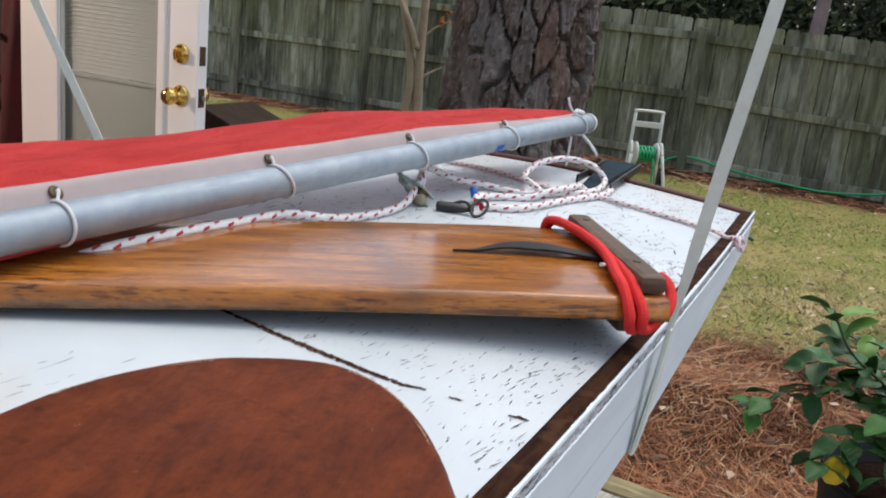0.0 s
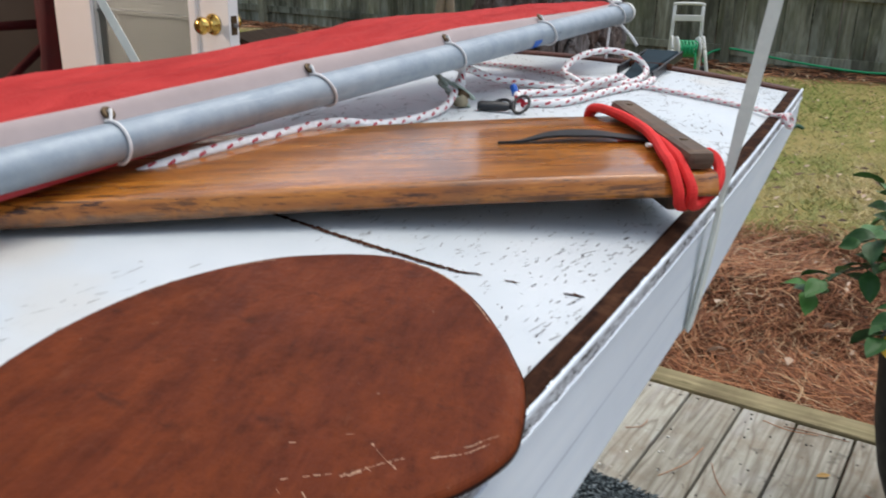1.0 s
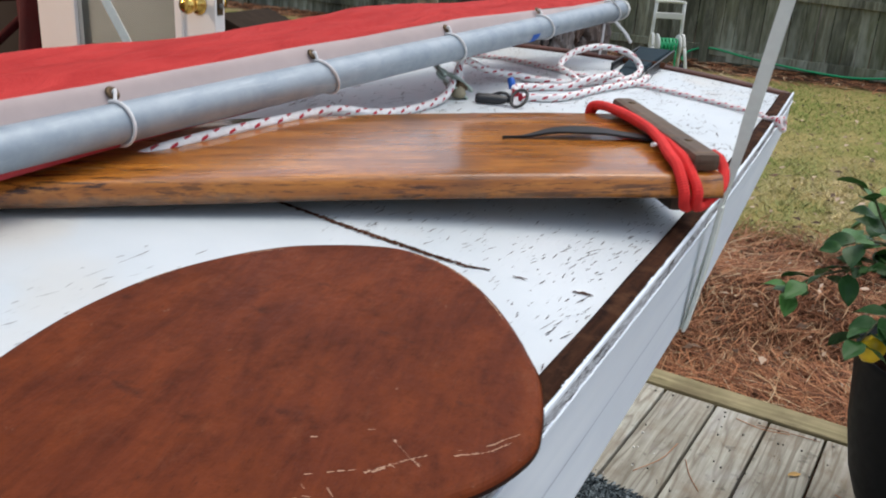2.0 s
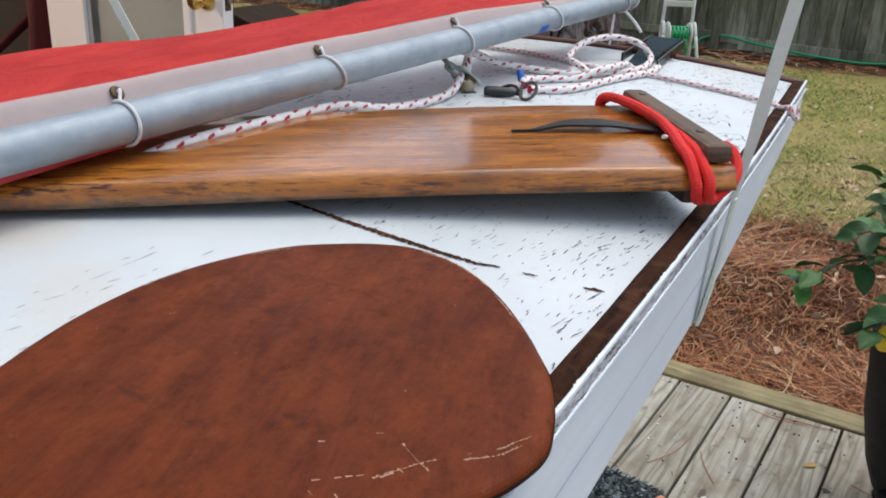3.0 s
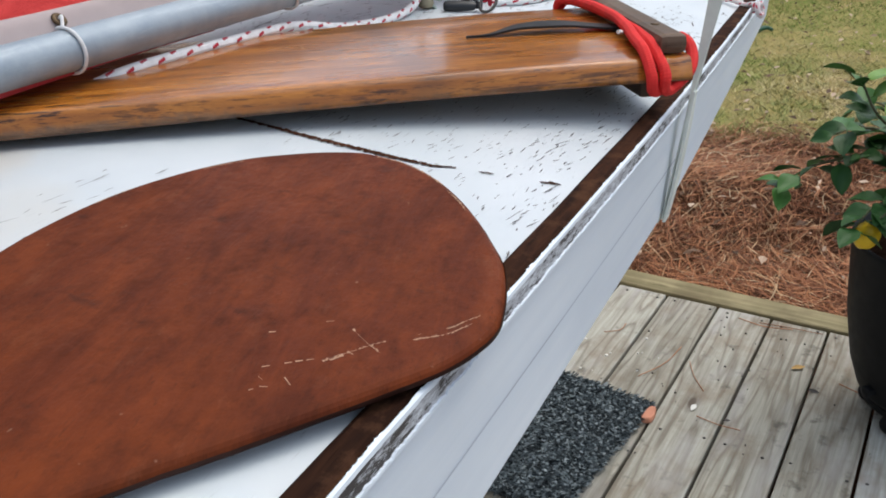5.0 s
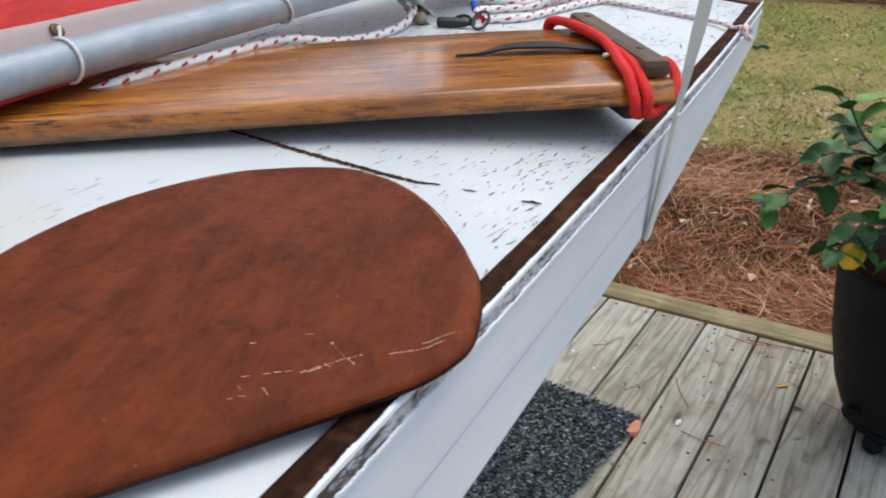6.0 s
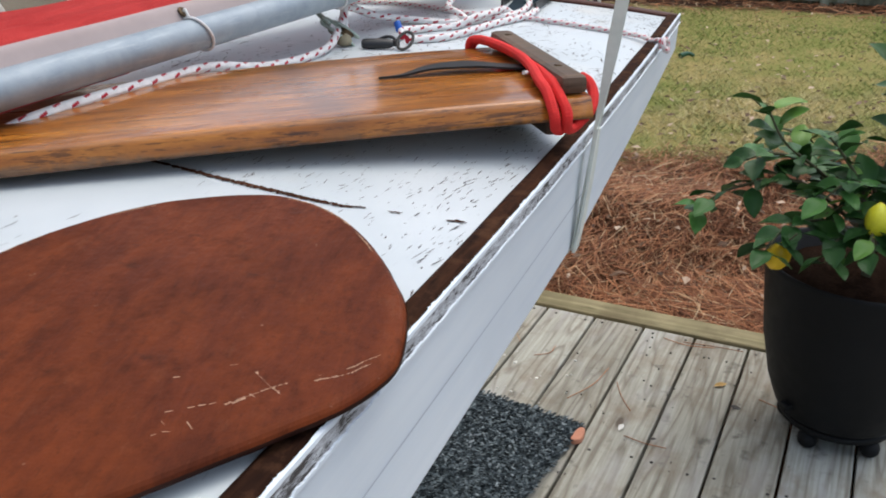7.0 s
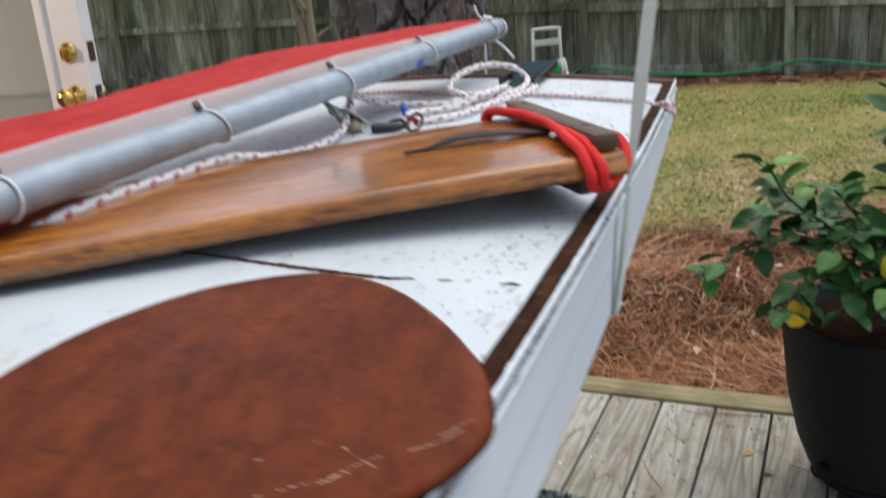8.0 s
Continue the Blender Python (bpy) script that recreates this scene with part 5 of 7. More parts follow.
    jm = pose(rx - 0.06, b + 0.27, 1.25, 0, 0, -15)
    v, f = [], []
    nu, nv = 26, 22
    for j in range(nv):
        t = j / (nv - 1)
        for i in range(nu):
            q = 2 * math.pi * i / nu
            r = lerp(0.12, 0.22, t ** 0.6) * (1 + 0.13 * math.sin(5 * q + 3 * t))
            v.append((0.55 * r * math.cos(q), r * math.sin(q), -0.95 * t + 0.25))
    f = [(j * nu + i, j * nu + (i + 1) % nu, (j + 1) * nu + (i + 1) % nu, (j + 1) * nu + i) for j in range(nv - 1) for i in range(nu)]
    single("hanging_coat", Shape().add(v, f, True), ROOM_RED, "dark red cloth coat hanging inside the doorway", "coat", jm, space=jm)
    pm = pose(rx - 0.22, b - 0.42, floor_z - 0.012)
    crate = thing("plastic_tub", "magenta plastic tub on the room floor", "tub", pm)
    part("body", Shape().lathe([(0.14, 0.0), (0.15, 0.005), (0.19, 0.34), (0.205, 0.345), (0.205, 0.36), (0.185, 0.36), (0.14, 0.02)], pm, 28), ROOM_PINK, crate)
    part("rope_handle", Shape().tube([(0.19, 0, 0.33), (0.23, 0, 0.42), (0.12, 0, 0.56), (-0.12, 0, 0.56), (-0.23, 0, 0.42), (-0.19, 0, 0.33)], 0.008, 8), STRAP, crate, "", pm)

    # the door leaf, swung outward about its hinge
    turn = -21.0
    dm = pose(wx - 0.135, hinge_y - 0.051, floor_z, 0, 0, turn)
    door = thing("door_1", "white glazed door with inner blinds and brass knobs, standing open", "door", dm, kind="structure")
    W, T, H = 0.80, 0.044, 2.03
    st = 0.128
    part("hinge_stile", Shape().block((0, 0, 0.012), (st + 0.035, T, H), bevel=0.003), DOOR_WHITE, door, "", dm)
    part("lock_stile", Shape().block((W - st, 0, 0.012), (W, T, H), bevel=0.003), DOOR_WHITE, door, "", dm)
    part("top_rail", Shape().block((st + 0.035, 0.001, H - st), (W - st, T - 0.001, H)), DOOR_WHITE, door, "", dm)
    part("bottom_rail", Shape().block((st + 0.035, 0.001, 0.012), (W - st, T - 0.001, 0.25)), DOOR_WHITE, door, "", dm)
    g0, g1, z0, z1 = st + 0.035, W - st, 0.25, H - st
    for name, lo, hi in (("glazing_bead", (g0, -0.010, z0), (g0 + 0.03, T + 0.010, z1)), ("glazing_bead", (g1 - 0.03, -0.010, z0), (g1, T + 0.010, z1)),
                         ("glazing_bead", (g0 + 0.03, -0.010, z0), (g1 - 0.03, T + 0.010, z0 + 0.03)), ("glazing_bead", (g0 + 0.03, -0.010, z1 - 0.03), (g1 - 0.03, T + 0.010, z1))):
        part(name, Shape().block(lo, hi, bevel=0.004), DOOR_WHITE, door, "", dm)
    for y in (0.004, T - 0.007):
        pane = part("pane", Shape().block((g0 + 0.03, y, z0 + 0.03), (g1 - 0.03, y + 0.003, z1 - 0.03)), GLASS, door, "", dm)
        pane.visible_shadow = False
    slat = Shape().add([(0, -0.006, 0.003), (0, 0.006, -0.003), (g1 - g0 - 0.064, 0.006, -0.003), (g1 - g0 - 0.064, -0.006, 0.003), (0, -0.006, 0.0036), (0, 0.006, -0.0024), (g1 - g0 - 0.064, 0.006, -0.0024), (g1 - g0 - 0.064, -0.006, 0.0036)],
                       [(0, 1, 2, 3), (7, 6, 5, 4), (0, 3, 7, 4), (1, 5, 6, 2), (0, 4, 5, 1), (3, 2, 6, 7)]).mesh("blind_slat", BLIND)
    for k in range(72):
        piece("blind_slat", slat, door, pose(g0 + 0.032, T / 2, z0 + 0.635 + 0.0138 * k, 97, 0.0, 0))
    for k in range(53):
        piece("blind_slat", slat, door, pose(g0 + 0.032, T / 2, z0 + 0.045 + 0.0110 * k, 113, 0.0, 0))
    part("blind_rail", Shape().block((g0 + 0.032, T / 2 - 0.007, z0 + 0.612), (g1 - 0.032, T / 2 + 0.007, z0 + 0.626), bevel=0.002), BLIND, door, "", dm)
    kx = W - 0.065
    knob_prof = [(0.033, 0.0), (0.033, 0.004), (0.028, 0.008), (0.012, 0.012), (0.011, 0.026), (0.018, 0.032), (0.026, 0.042), (0.0275, 0.052), (0.022, 0.062), (0.008, 0.066)]
    for side, y in ((90, 0.0), (-90, T)):
        part("knob", Shape().lathe(knob_prof, pose(kx, y, 0.86, side, 0, 0), 28), BRASS, door, "polished brass knob", dm)
    bolt = part("deadbolt", Shape().lathe([(0.031, 0.0), (0.031, 0.004), (0.027, 0.009), (0.016, 0.012), (0.014, 0.014)], pose(kx, 0.0, 0.988, 90, 0, 0), 28), BRASS, door, "polished brass deadbolt", dm)
    part("thumb_turn", Shape().block((kx - 0.005, -0.030, 0.970), (kx + 0.005, -0.012, 1.006), bevel=0.002), BRASS, bolt, "", dm)
    for z in (0.86, 0.988):
        part("latch_plate", Shape().block((W - 0.001, T / 2 - 0.013, z - 0.029), (W + 0.0015, T / 2 + 0.013, z + 0.029), bevel=0.0006), DULL_BRASS, door, "tarnished latch plate", dm)
    part("latch_tongue", Shape().block((W + 0.001, T / 2 - 0.006, 0.853), (W + 0.014, T / 2 + 0.006, 0.867), bevel=0.003), STEEL, door, "", dm)
    part("sweep", Shape().block((0.0, -0.004, 0.004), (W, 0.0, 0.03), bevel=0.0015), STEEL, door, "", dm)

    # sloping dark storage box beyond the door
    bx = pose(-0.94, 3.80, ground_at(0, 3.9) - 0.01, 0, 0, -20)
    box = thing("storage_box", "low dark brown wooden box with a sloping lid", "storage box", bx)
    side = [(-0.12, -0.15, 0), (0.12, -0.15, 0), (0.12, 0.15, 0), (-0.12, 0.15, 0), (-0.12, -0.15, 0.90), (0.12, -0.15, 0.82), (0.12, 0.15, 0.82), (-0.12, 0.15, 0.90)]
    part("body", Shape().add(side, [(3, 2, 1, 0), (0, 1, 5, 4), (1, 2, 6, 5), (2, 3, 7, 6), (3, 0, 4, 7), (4, 5, 6, 7)]), BIN, box, "", bx)
    part("lid", Shape().block((-0.14, -0.16, 0.0), (0.14, 0.16, 0.018), bevel=0.004), BIN, box, "", bx @ pose(0, 0, 0.861, 0, 18.4, 0))


# ---- the boat, told along its side (s), inward (u) and up ----
BOAT = pose(0.113, 0.694, 0, 0, 0, 71.04)
BEAM, END, NEAR = 0.84, 1.335, -2.3
DECK_Z, CROWN, KEEL = 0.985, 0.025, 0.872
BOW_Z, RISE = 0.932, 0.60


def deck_z(u):
    k = (min(max(u, 0), BEAM) - BEAM / 2) / (BEAM / 2)
    return DECK_Z + CROWN * (1 - k * k)


def bow(s):
    """How far the near side of the boat bulges outward along its length."""
    return -0.0098 * math.sin(math.pi * min(1.0, max(0.0, s / 1.50)))


def on_boat(s, u, z):
    return BOAT @ Matrix.Translation((s, u, z))


def build_boat():
    m = on_boat(-0.5, BEAM / 2, KEEL)
    boat = thing("sailboat", "small flat white plywood sailboat with worn paint and dark trim", "boat", m)
    # deck, a crowned sheet with thickness
    nu, ns = 28, 40
    sv = []
    for z_off in (0.0, -0.008):
        for i in range(ns + 1):
            s = lerp(NEAR, END - 0.004, i / ns)
            for j in range(nu + 1):
                u = lerp(0.004 + bow(s), BEAM - 0.004 - bow(s), j / nu)
                sv.append((s, u, deck_z(u) + z_off))
    k = (ns + 1) * (nu + 1)
    w = nu + 1
    sf = [(i * w + j, (i + 1) * w + j, (i + 1) * w + j + 1, i * w + j + 1) for i in range(ns) for j in range(nu)]
    sf += [tuple(k + q for q in reversed(face)) for face in sf]
    part("deck", Shape().add(sv, sf, True), DECK, boat, "white painted deck with cracked flaking paint", BOAT)
    # hull sides and bottom
    stations = [NEAR, -1.2, -0.4] + [0.08 * i for i in range(17)] + [END]
    for name, out in (("hull_side", 1), ("hull_side", -1)):
        v = []
        for s in stations:
            low = KEEL if s < RISE else lerp(KEEL, BOW_Z, ((s - RISE) / (END - RISE)) ** 1.15)
            top, foot = bow(s), 0.35 * bow(s)
            ring = [(foot, low), (foot + 0.010, low), (top + 0.010, DECK_Z - 0.006), (top, DECK_Z - 0.006)]
            v += [(s, u if out > 0 else BEAM - u, z) for u, z in ring]
        last = len(stations) - 1
        side = Shape().add(v, [(4 * i + j, 4 * i + (j + 1) % 4, 4 * i + 4 + (j + 1) % 4, 4 * i + 4 + j) for i in range(last) for j in range(4)])
        side.add(v[:4], [(0, 1, 2, 3)]).add(v[-4:], [(3, 2, 1, 0)])
        part(name, side, HULL, boat, "", BOAT)
    part("hull_end", Shape().block((END - 0.010, 0.011, BOW_Z), (END, BEAM - 0.011, DECK_Z - 0.004), bevel=0.002), HULL, boat, "", BOAT)
    part("hull_end", Shape().block((NEAR, 0.011, KEEL), (NEAR + 0.010, BEAM - 0.011, DECK_Z - 0.004), bevel=0.002), HULL, boat, "", BOAT)
    bot = []
    for s, z, deep in ((NEAR, KEEL, 0.035), (RISE, KEEL, 0.035), (RISE + 0.25, lerp(KEEL, BOW_Z, 0.31), 0.028), (END, BOW_Z, 0.0)):
        for j in range(9):
            u = lerp(0.002, BEAM - 0.002, j / 8)
            bot.append((s, u, z + 0.0005 - deep * (1 - abs(u - BEAM / 2) / (BEAM / 2))))
    part("hull_bottom", Shape().add(bot, [(9 * i + j, 9 * i + j + 1, 9 * i + 10 + j, 9 * i + 9 + j) for i in range(3) for j in range(8)]), HULL, boat, "", BOAT)
    # a filled seam half way up the side
    v = []
    for i in range(61):
        s = lerp(-1.6, RISE + 0.05, i / 60)
        u = lerp(0.35 * bow(s), bow(s), 0.46)
        v += [(s, u - 0.0003, KEEL + 0.0497), (s, u - 0.0003, KEEL + 0.0512)]
    part("seam_strip", Shape().add(v, [(2 * i, 2 * i + 1, 2 * i + 3, 2 * i + 2) for i in range(60)]), SEAM_GREY, boat, "", BOAT)
    # gunwale trim with a worn painted edge
    for u0, u1, out in ((0.002, 0.0185, 1), (BEAM - 0.0185, BEAM - 0.002, -1)):
        sh = Shape()
        n = 120
        v = []
        for i in range(n + 1):
            s = lerp(NEAR, END, i / n)
            wob = 0.0006 * noise.noise((s * 9, u0 * 50, 2))
            for u, z in ((u0, DECK_Z - 0.01), (u0, DECK_Z + 0.0045), (u0 + 0.003, DECK_Z + 0.0062), (u1 - 0.003, DECK_Z + 0.0066), (u1, DECK_Z + 0.005), (u1, DECK_Z - 0.01)):
                v.append((s, u + wob + out * bow(s), z + wob))
        f = [(6 * i + j, 6 * i + j + 1, 6 * i + j + 7, 6 * i + j + 6) for i in range(n) for j in range(5)]
        sh.add(v, f)
        sh.add(v[:6], [(0, 1, 2, 3, 4, 5)])
        sh.add(v[-6:], [(5, 4, 3, 2, 1, 0)])
        part("gunwale", sh, TRIM, boat, "dark stained wooden edge strip", BOAT)
    sh = Shape()
    v = []
    n = 2400
    for i in range(n + 1):
        s = lerp(-0.9, END, i / n)
        jag = 0.0002 + 0.0018 * noise.noise((s * 55, 1, 0)) + 0.0014 * noise.noise((s * 170, 4, 0)) + 0.0012 * noise.noise((s * 430, 3, 0)) + 0.0010 * noise.noise((s * 14, 9, 0))
        b = bow(s)
        v += [(s, b - 0.0016, DECK_Z + 0.0040 + 0.0010 * noise.noise((s * 90, 2, 0))), (s, b - 0.0012, DECK_Z + 0.0064), (s, b + max(0.0002, jag), DECK_Z + 0.0074), (s, b + max(0.0002, jag), DECK_Z + 0.0062)]
    f = [(4 * i + j, 4 * i + j + 1, 4 * i + j + 5, 4 * i + j + 4) for i in range(n) for j in range(3)]
    v2, v3 = [], []
    for i in range(n + 1):
        s = lerp(-0.9, END, i / n)
        b = bow(s)
        v2 += [(s, b - 0.0011, DECK_Z - 0.0095), (s, b - 0.0011, DECK_Z + 0.0055), (s, b + 0.0018, DECK_Z + 0.0055)]
        drip = 0.0011 + 0.0013 * noise.noise((s * 48, 6, 0)) + 0.0012 * noise.noise((s * 190, 8, 0)) + 0.0010 * noise.noise((s * 450, 2, 0))
        v3 += [(s, b - 0.0013, DECK_Z - 0.0096), (s, b - 0.0024, DECK_Z - 0.0088), (s, b - 0.0022, DECK_Z - 0.0082 + max(0.0, drip)), (s, b - 0.0010, DECK_Z - 0.0080 + max(0.0, drip))]
    band = Shape().add(v2, [(3 * i + j, 3 * i + j + 1, 3 * i + j + 4, 3 * i + j + 3) for i in range(n) for j in range(2)])
    part("lower_paint_edge", Shape().add(v3, [(4 * i + j, 4 * i + j + 1, 4 * i + j + 5, 4 * i + j + 4) for i in range(n) for j in range(3)]), HULL, boat, "ragged white paint under the scraped edge", BOAT)
    part("scraped_edge", band, CHIP, boat, "scraped grey edge showing dark bare wood", BOAT)
    part("paint_edge", sh.add(v, f), HULL, boat, "flaking white paint along the edge strip", BOAT)
    # trim across the end
    v = []
    n = 24
    for i in range(n + 1):
        u = lerp(0.0, BEAM, i / n)
        z = deck_z(u)
        for s, h in ((END - 0.020, -0.004), (END - 0.020, 0.004), (END - 0.017, 0.006), (END - 0.002, 0.006), (END + 0.001, 0.004), (END + 0.001, -0.012)):
            v.append((s, u, z + h))
    sh = Shape().add(v, [(6 * i + j, 6 * i + j + 1, 6 * i + j + 7, 6 * i + j + 6) for i in range(n) for j in range(5)])
    sh.add(v[:6], [(0, 1, 2, 3, 4, 5)])
    sh.add(v[-6:], [(5, 4, 3, 2, 1, 0)])
    part("end_trim", sh, TRIM_RED, boat, "reddish worn wooden strip across the end", BOAT)
    # paint cracks along a plywood joint
    def crack(points, wide, label=""):
        pts = smooth_line([(s, u, 0) for s, u in points], max(8, int(0.35 / len(points) / 0.0012) if wide > 0.003 else 8))
        v = []
        for i, p in enumerate(pts):
            t = i / (len(pts) - 1)
            w = wide * (0.25 + 0.75 * math.sin(math.pi * min(1, t * 0.88 + 0.06)))
            c = 0.0012 * noise.noise((p.y * 90, 2, 5)) + 0.0007 * noise.noise((p.y * 420, 7, 5))
            for side in (-1, 1):
                rough = 0.62 + 0.75 * noise.noise((p.y * 330, side * 9, 1)) + 0.55 * noise.noise((p.y * 900, side * 5, 3))
                v.append((p.x + c + side * max(0.0003, w * rough), p.y, deck_z(p.y) + 0.0009))
        part("paint_crack", Shape().add(v, [(2 * i, 2 * i + 1, 2 * i + 3, 2 * i + 2) for i in range(len(pts) - 1)]), BARE, boat, label, BOAT)
    crack([(0.326, 0.42), (0.322, 0.31), (0.312, 0.23), (0.308, 0.175), (0.307, 0.124), (0.313, 0.100)], 0.0044, "bare dark wood in a split paint joint")
    crack([(0.316, 0.083), (0.317, 0.078), (0.319, 0.072)], 0.0019)
    crack([(0.325, 0.039), (0.327, 0.032), (0.328, 0.024)], 0.0029)
    # small strokes where the paint has flaked off along the grain
    rng = random.Random(41)
    sh = Shape()
    for k in range(6400):
        s, u = rng.uniform(-0.75, 1.30), 0.016 + 0.62 * rng.random() ** 1.25
        rich = 0.20 + 1.2 * noise.noise((s * 7, u * 9, 2)) + (0.65 if 0.29 < s < 0.62 and u < 0.25 else 0.0) + (0.5 if s > 0.62 else 0.0)
        if rng.random() > rich:
            continue
        long = min(0.024, 0.0068 * math.exp(rng.gauss(0, 0.55)) * (1.7 if s > 0.62 else 1.0))
        wide = rng.uniform(0.00018, 0.00042) * (1.7 if rng.random() < 0.10 else 1.0) * (1.5 if s > 0.62 else 1.0)
        a = radians(-7 + rng.gauss(0, 9 if s < 0.65 else 40))
        c, d = math.cos(a), math.sin(a)
        n = 5
        v = []
        for i in range(n + 1):
            t = i / n - 0.5
            w = wide * (1 - 3.2 * t * t) * rng.uniform(0.5, 1.3)
            o = wide * rng.gauss(0, 0.5)
            for side in (-1, 1):
                x, y = s + c * t * long - d * (o + side * w), u + d * t * long + c * (o + side * w)
                v.append((x, y, deck_z(y) + 0.0008))
        sh.add(v, [(2 * i, 2 * i + 1, 2 * i + 3, 2 * i + 2) for i in range(n)])
    tagged(part("flaked_paint", sh, CHIPPED, boat, "fine dark strokes of flaked paint", BOAT), kind="stuff")


def build_blade():
    """The rudder blade, flat on the deck."""
    tilt = math.degrees(math.atan2(0.014, 0.26))
    m = on_boat(0.1, 0.0, DECK_Z + 0.0075) @ pose(0, 0, 0, tilt, 0, 0)
    outline = [(0.105, -0.016), (0.124, -0.012), (0.148, -0.004), (0.174, 0.008), (0.196, 0.024), (0.220, 0.043), (0.248, 0.070), (0.270, 0.099), (0.283, 0.131), (0.284, 0.160),
               (0.272, 0.185), (0.254, 0.207), (0.231, 0.228), (0.194, 0.247), (0.145, 0.261), (0.096, 0.264), (0.045, 0.259), (-0.03, 0.241), (-0.12, 0.215), (-0.24, 0.195), (-0.42, 0.185),
               (-0.43, 0.135), (-0.25, 0.128), (-0.16, 0.112), (-0.105, 0.090), (-0.058, 0.063), (-0.028, 0.0445), (0.010, 0.022), (0.036, 0.007), (0.062, -0.007), (0.085, -0.014)]
    pts = [(p.x - 0.1, p.y) for p in smooth_line([(s, u, 0) for s, u in outline], 6, True)]
    blade = thing("rudder", "rounded red-brown varnished wooden rudder blade lying on the deck", "rudder", m)
    part("blade", Shape().slab(pts, 0.0, 0.0098, round_by=0.0065, rounds=5, under=0.006), BLADE, blade, "", m)
    # a darker band round the blade's side, below its rounded top
    v = []
    flat = [Vector((x, y, 0)) for x, y in pts]
    n = len(flat)
    for i, p in enumerate(flat):
        d = (flat[(i + 1) % n] - flat[i - 1]).normalized()
        o = Vector((d.y, -d.x, 0)) * 0.0005
        wobble = 0.0004 * noise.noise((p.x * 90, p.y * 90, 3))
        v += [p - o * 11.0 + Vector((0, 0, 0.0002)), p + o + Vector((0, 0, 0.0034 + wobble)), p - o * 0.1 + Vector((0, 0, 0.0056 + wobble))]
    part("edge", Shape().add(v, [(3 * i + j, 3 * ((i + 1) % n) + j, 3 * ((i + 1) % n) + j + 1, 3 * i + j + 1) for i in range(n) for j in range(2)], True), BLADE_EDGE, blade, "dark edge band", m)
    rng = random.Random(9)

    def scratch(points, wide):
        pts = smooth_line([(s, u, 0) for s, u in points], 12)
        sh = Shape()
        for i in range(len(pts) - 1):
            if rng.random() < 0.05:
                continue
            p, q = pts[i] + Vector((rng.gauss(0, 0.0003), rng.gauss(0, 0.0003), 0)), pts[i + 1]
            n = Vector((-(q - p).y, (q - p).x, 0)).normalized() * wide * rng.uniform(0.15, 1.2)
            sh.add([(a.x - 0.1, a.y, 0.0099) for a in (p - n, q - n * 0.6, q + n * 0.5, p + n)], [(0, 1, 2, 3)])
        part("scratch", sh, SCRATCH, blade, "pale worn scratches", m)

    for x in range(5):
        worn = 0.0004 + 0.0001 * x
        scratch([(0.021 + 0.0034 * x, 0.064 - 0.0036 * x), (0.0235 + 0.0034 * x, 0.0615 - 0.0036 * x)], worn)
    scratch([(0.038, 0.0425), (0.042, 0.0395), (0.046, 0.0370)], 0.0012)
    scratch([(0.040, 0.0395), (0.045, 0.0370)], 0.0009)
    scratch([(0.044, 0.0390), (0.052, 0.0340), (0.059, 0.0300), (0.066, 0.0245)], 0.0006)
    scratch([(0.059, 0.0305), (0.0575, 0.0265), (0.0555, 0.0235)], 0.0006)
    scratch([(0.067, 0.0440), (0.063, 0.0370), (0.059, 0.0305)], 0.00018)
    scratch([(0.068, 0.0440), (0.0665, 0.0425)], 0.0006)
    scratch([(0.050, 0.0365), (0.0485, 0.0330)], 0.0004)
    scratch([(0.073, 0.0140), (0.076, 0.0110), (0.080, 0.0070)], 0.0009)
    scratch([(0.079, 0.0075), (0.086, 0.0015), (0.092, -0.0015), (0.100, -0.0050)], 0.0007)
    scratch([(0.089, 0.0045), (0.094, 0.0015), (0.099, -0.0005)], 0.0008)
    scratch([(0.098, 0.0000), (0.104, -0.0030), (0.109, -0.0055)], 0.0003)
    scratch([(0.078, 0.0145), (0.0795, 0.0130)], 0.0006)
    scratch([(0.0465, 0.0780), (0.0485, 0.0755)], 0.0008)
    scratch([(0.0500, 0.0780), (0.0515, 0.0755)], 0.0005)
    scratch([(0.068, 0.0590), (0.070, 0.0560)], 0.0004)
    scratch([(0.0075, 0.0560), (0.0095, 0.0530)], 0.0007)
    scratch([(0.004, 0.0590), (0.0055, 0.0575)], 0.0005)
    scratch([(0.0185, 0.0505), (0.0150, 0.0450)], 0.0005)
    scratch([(0.014, 0.0610), (0.0125, 0.0580)], 0.0005)
    scratch([(0.225, 0.222), (0.213, 0.230), (0.197, 0.238)], 0.0006)
    scratch([(0.254, 0.084), (0.266, 0.102), (0.276, 0.124), (0.278, 0.146)], 0.0010)
    scratch([(0.222, 0.052), (0.236, 0.065), (0.246, 0.076)], 0.0007)
    scratch([(0.150, 0.254), (0.135, 0.257), (0.12, 0.258)], 0.0007)


# the daggerboard runs across the boat at a slant
BD_O, BD_A = Vector((0.520, -0.026)), Vector((-0.60, 0.80))
BD = BOAT @ Matrix(((BD_A.x, BD_A.y, 0, BD_O.x), (BD_A.y, -BD_A.x, 0, BD_O.y), (0, 0, -1, 1.041), (0, 0, 0, 1)))


def bd_z(l):
    """Top of the board over the deck, along its length."""
    return 1.041 - 0.012 * max(0.0, l) / 0.7


BOARD_M = BOAT @ Matrix(((-BD_A.x, -BD_A.y, 0, BD_O.x), (-BD_A.y, BD_A.x, 0, BD_O.y), (0, 0, 1, 1.041), (0, 0, 0, 1)))
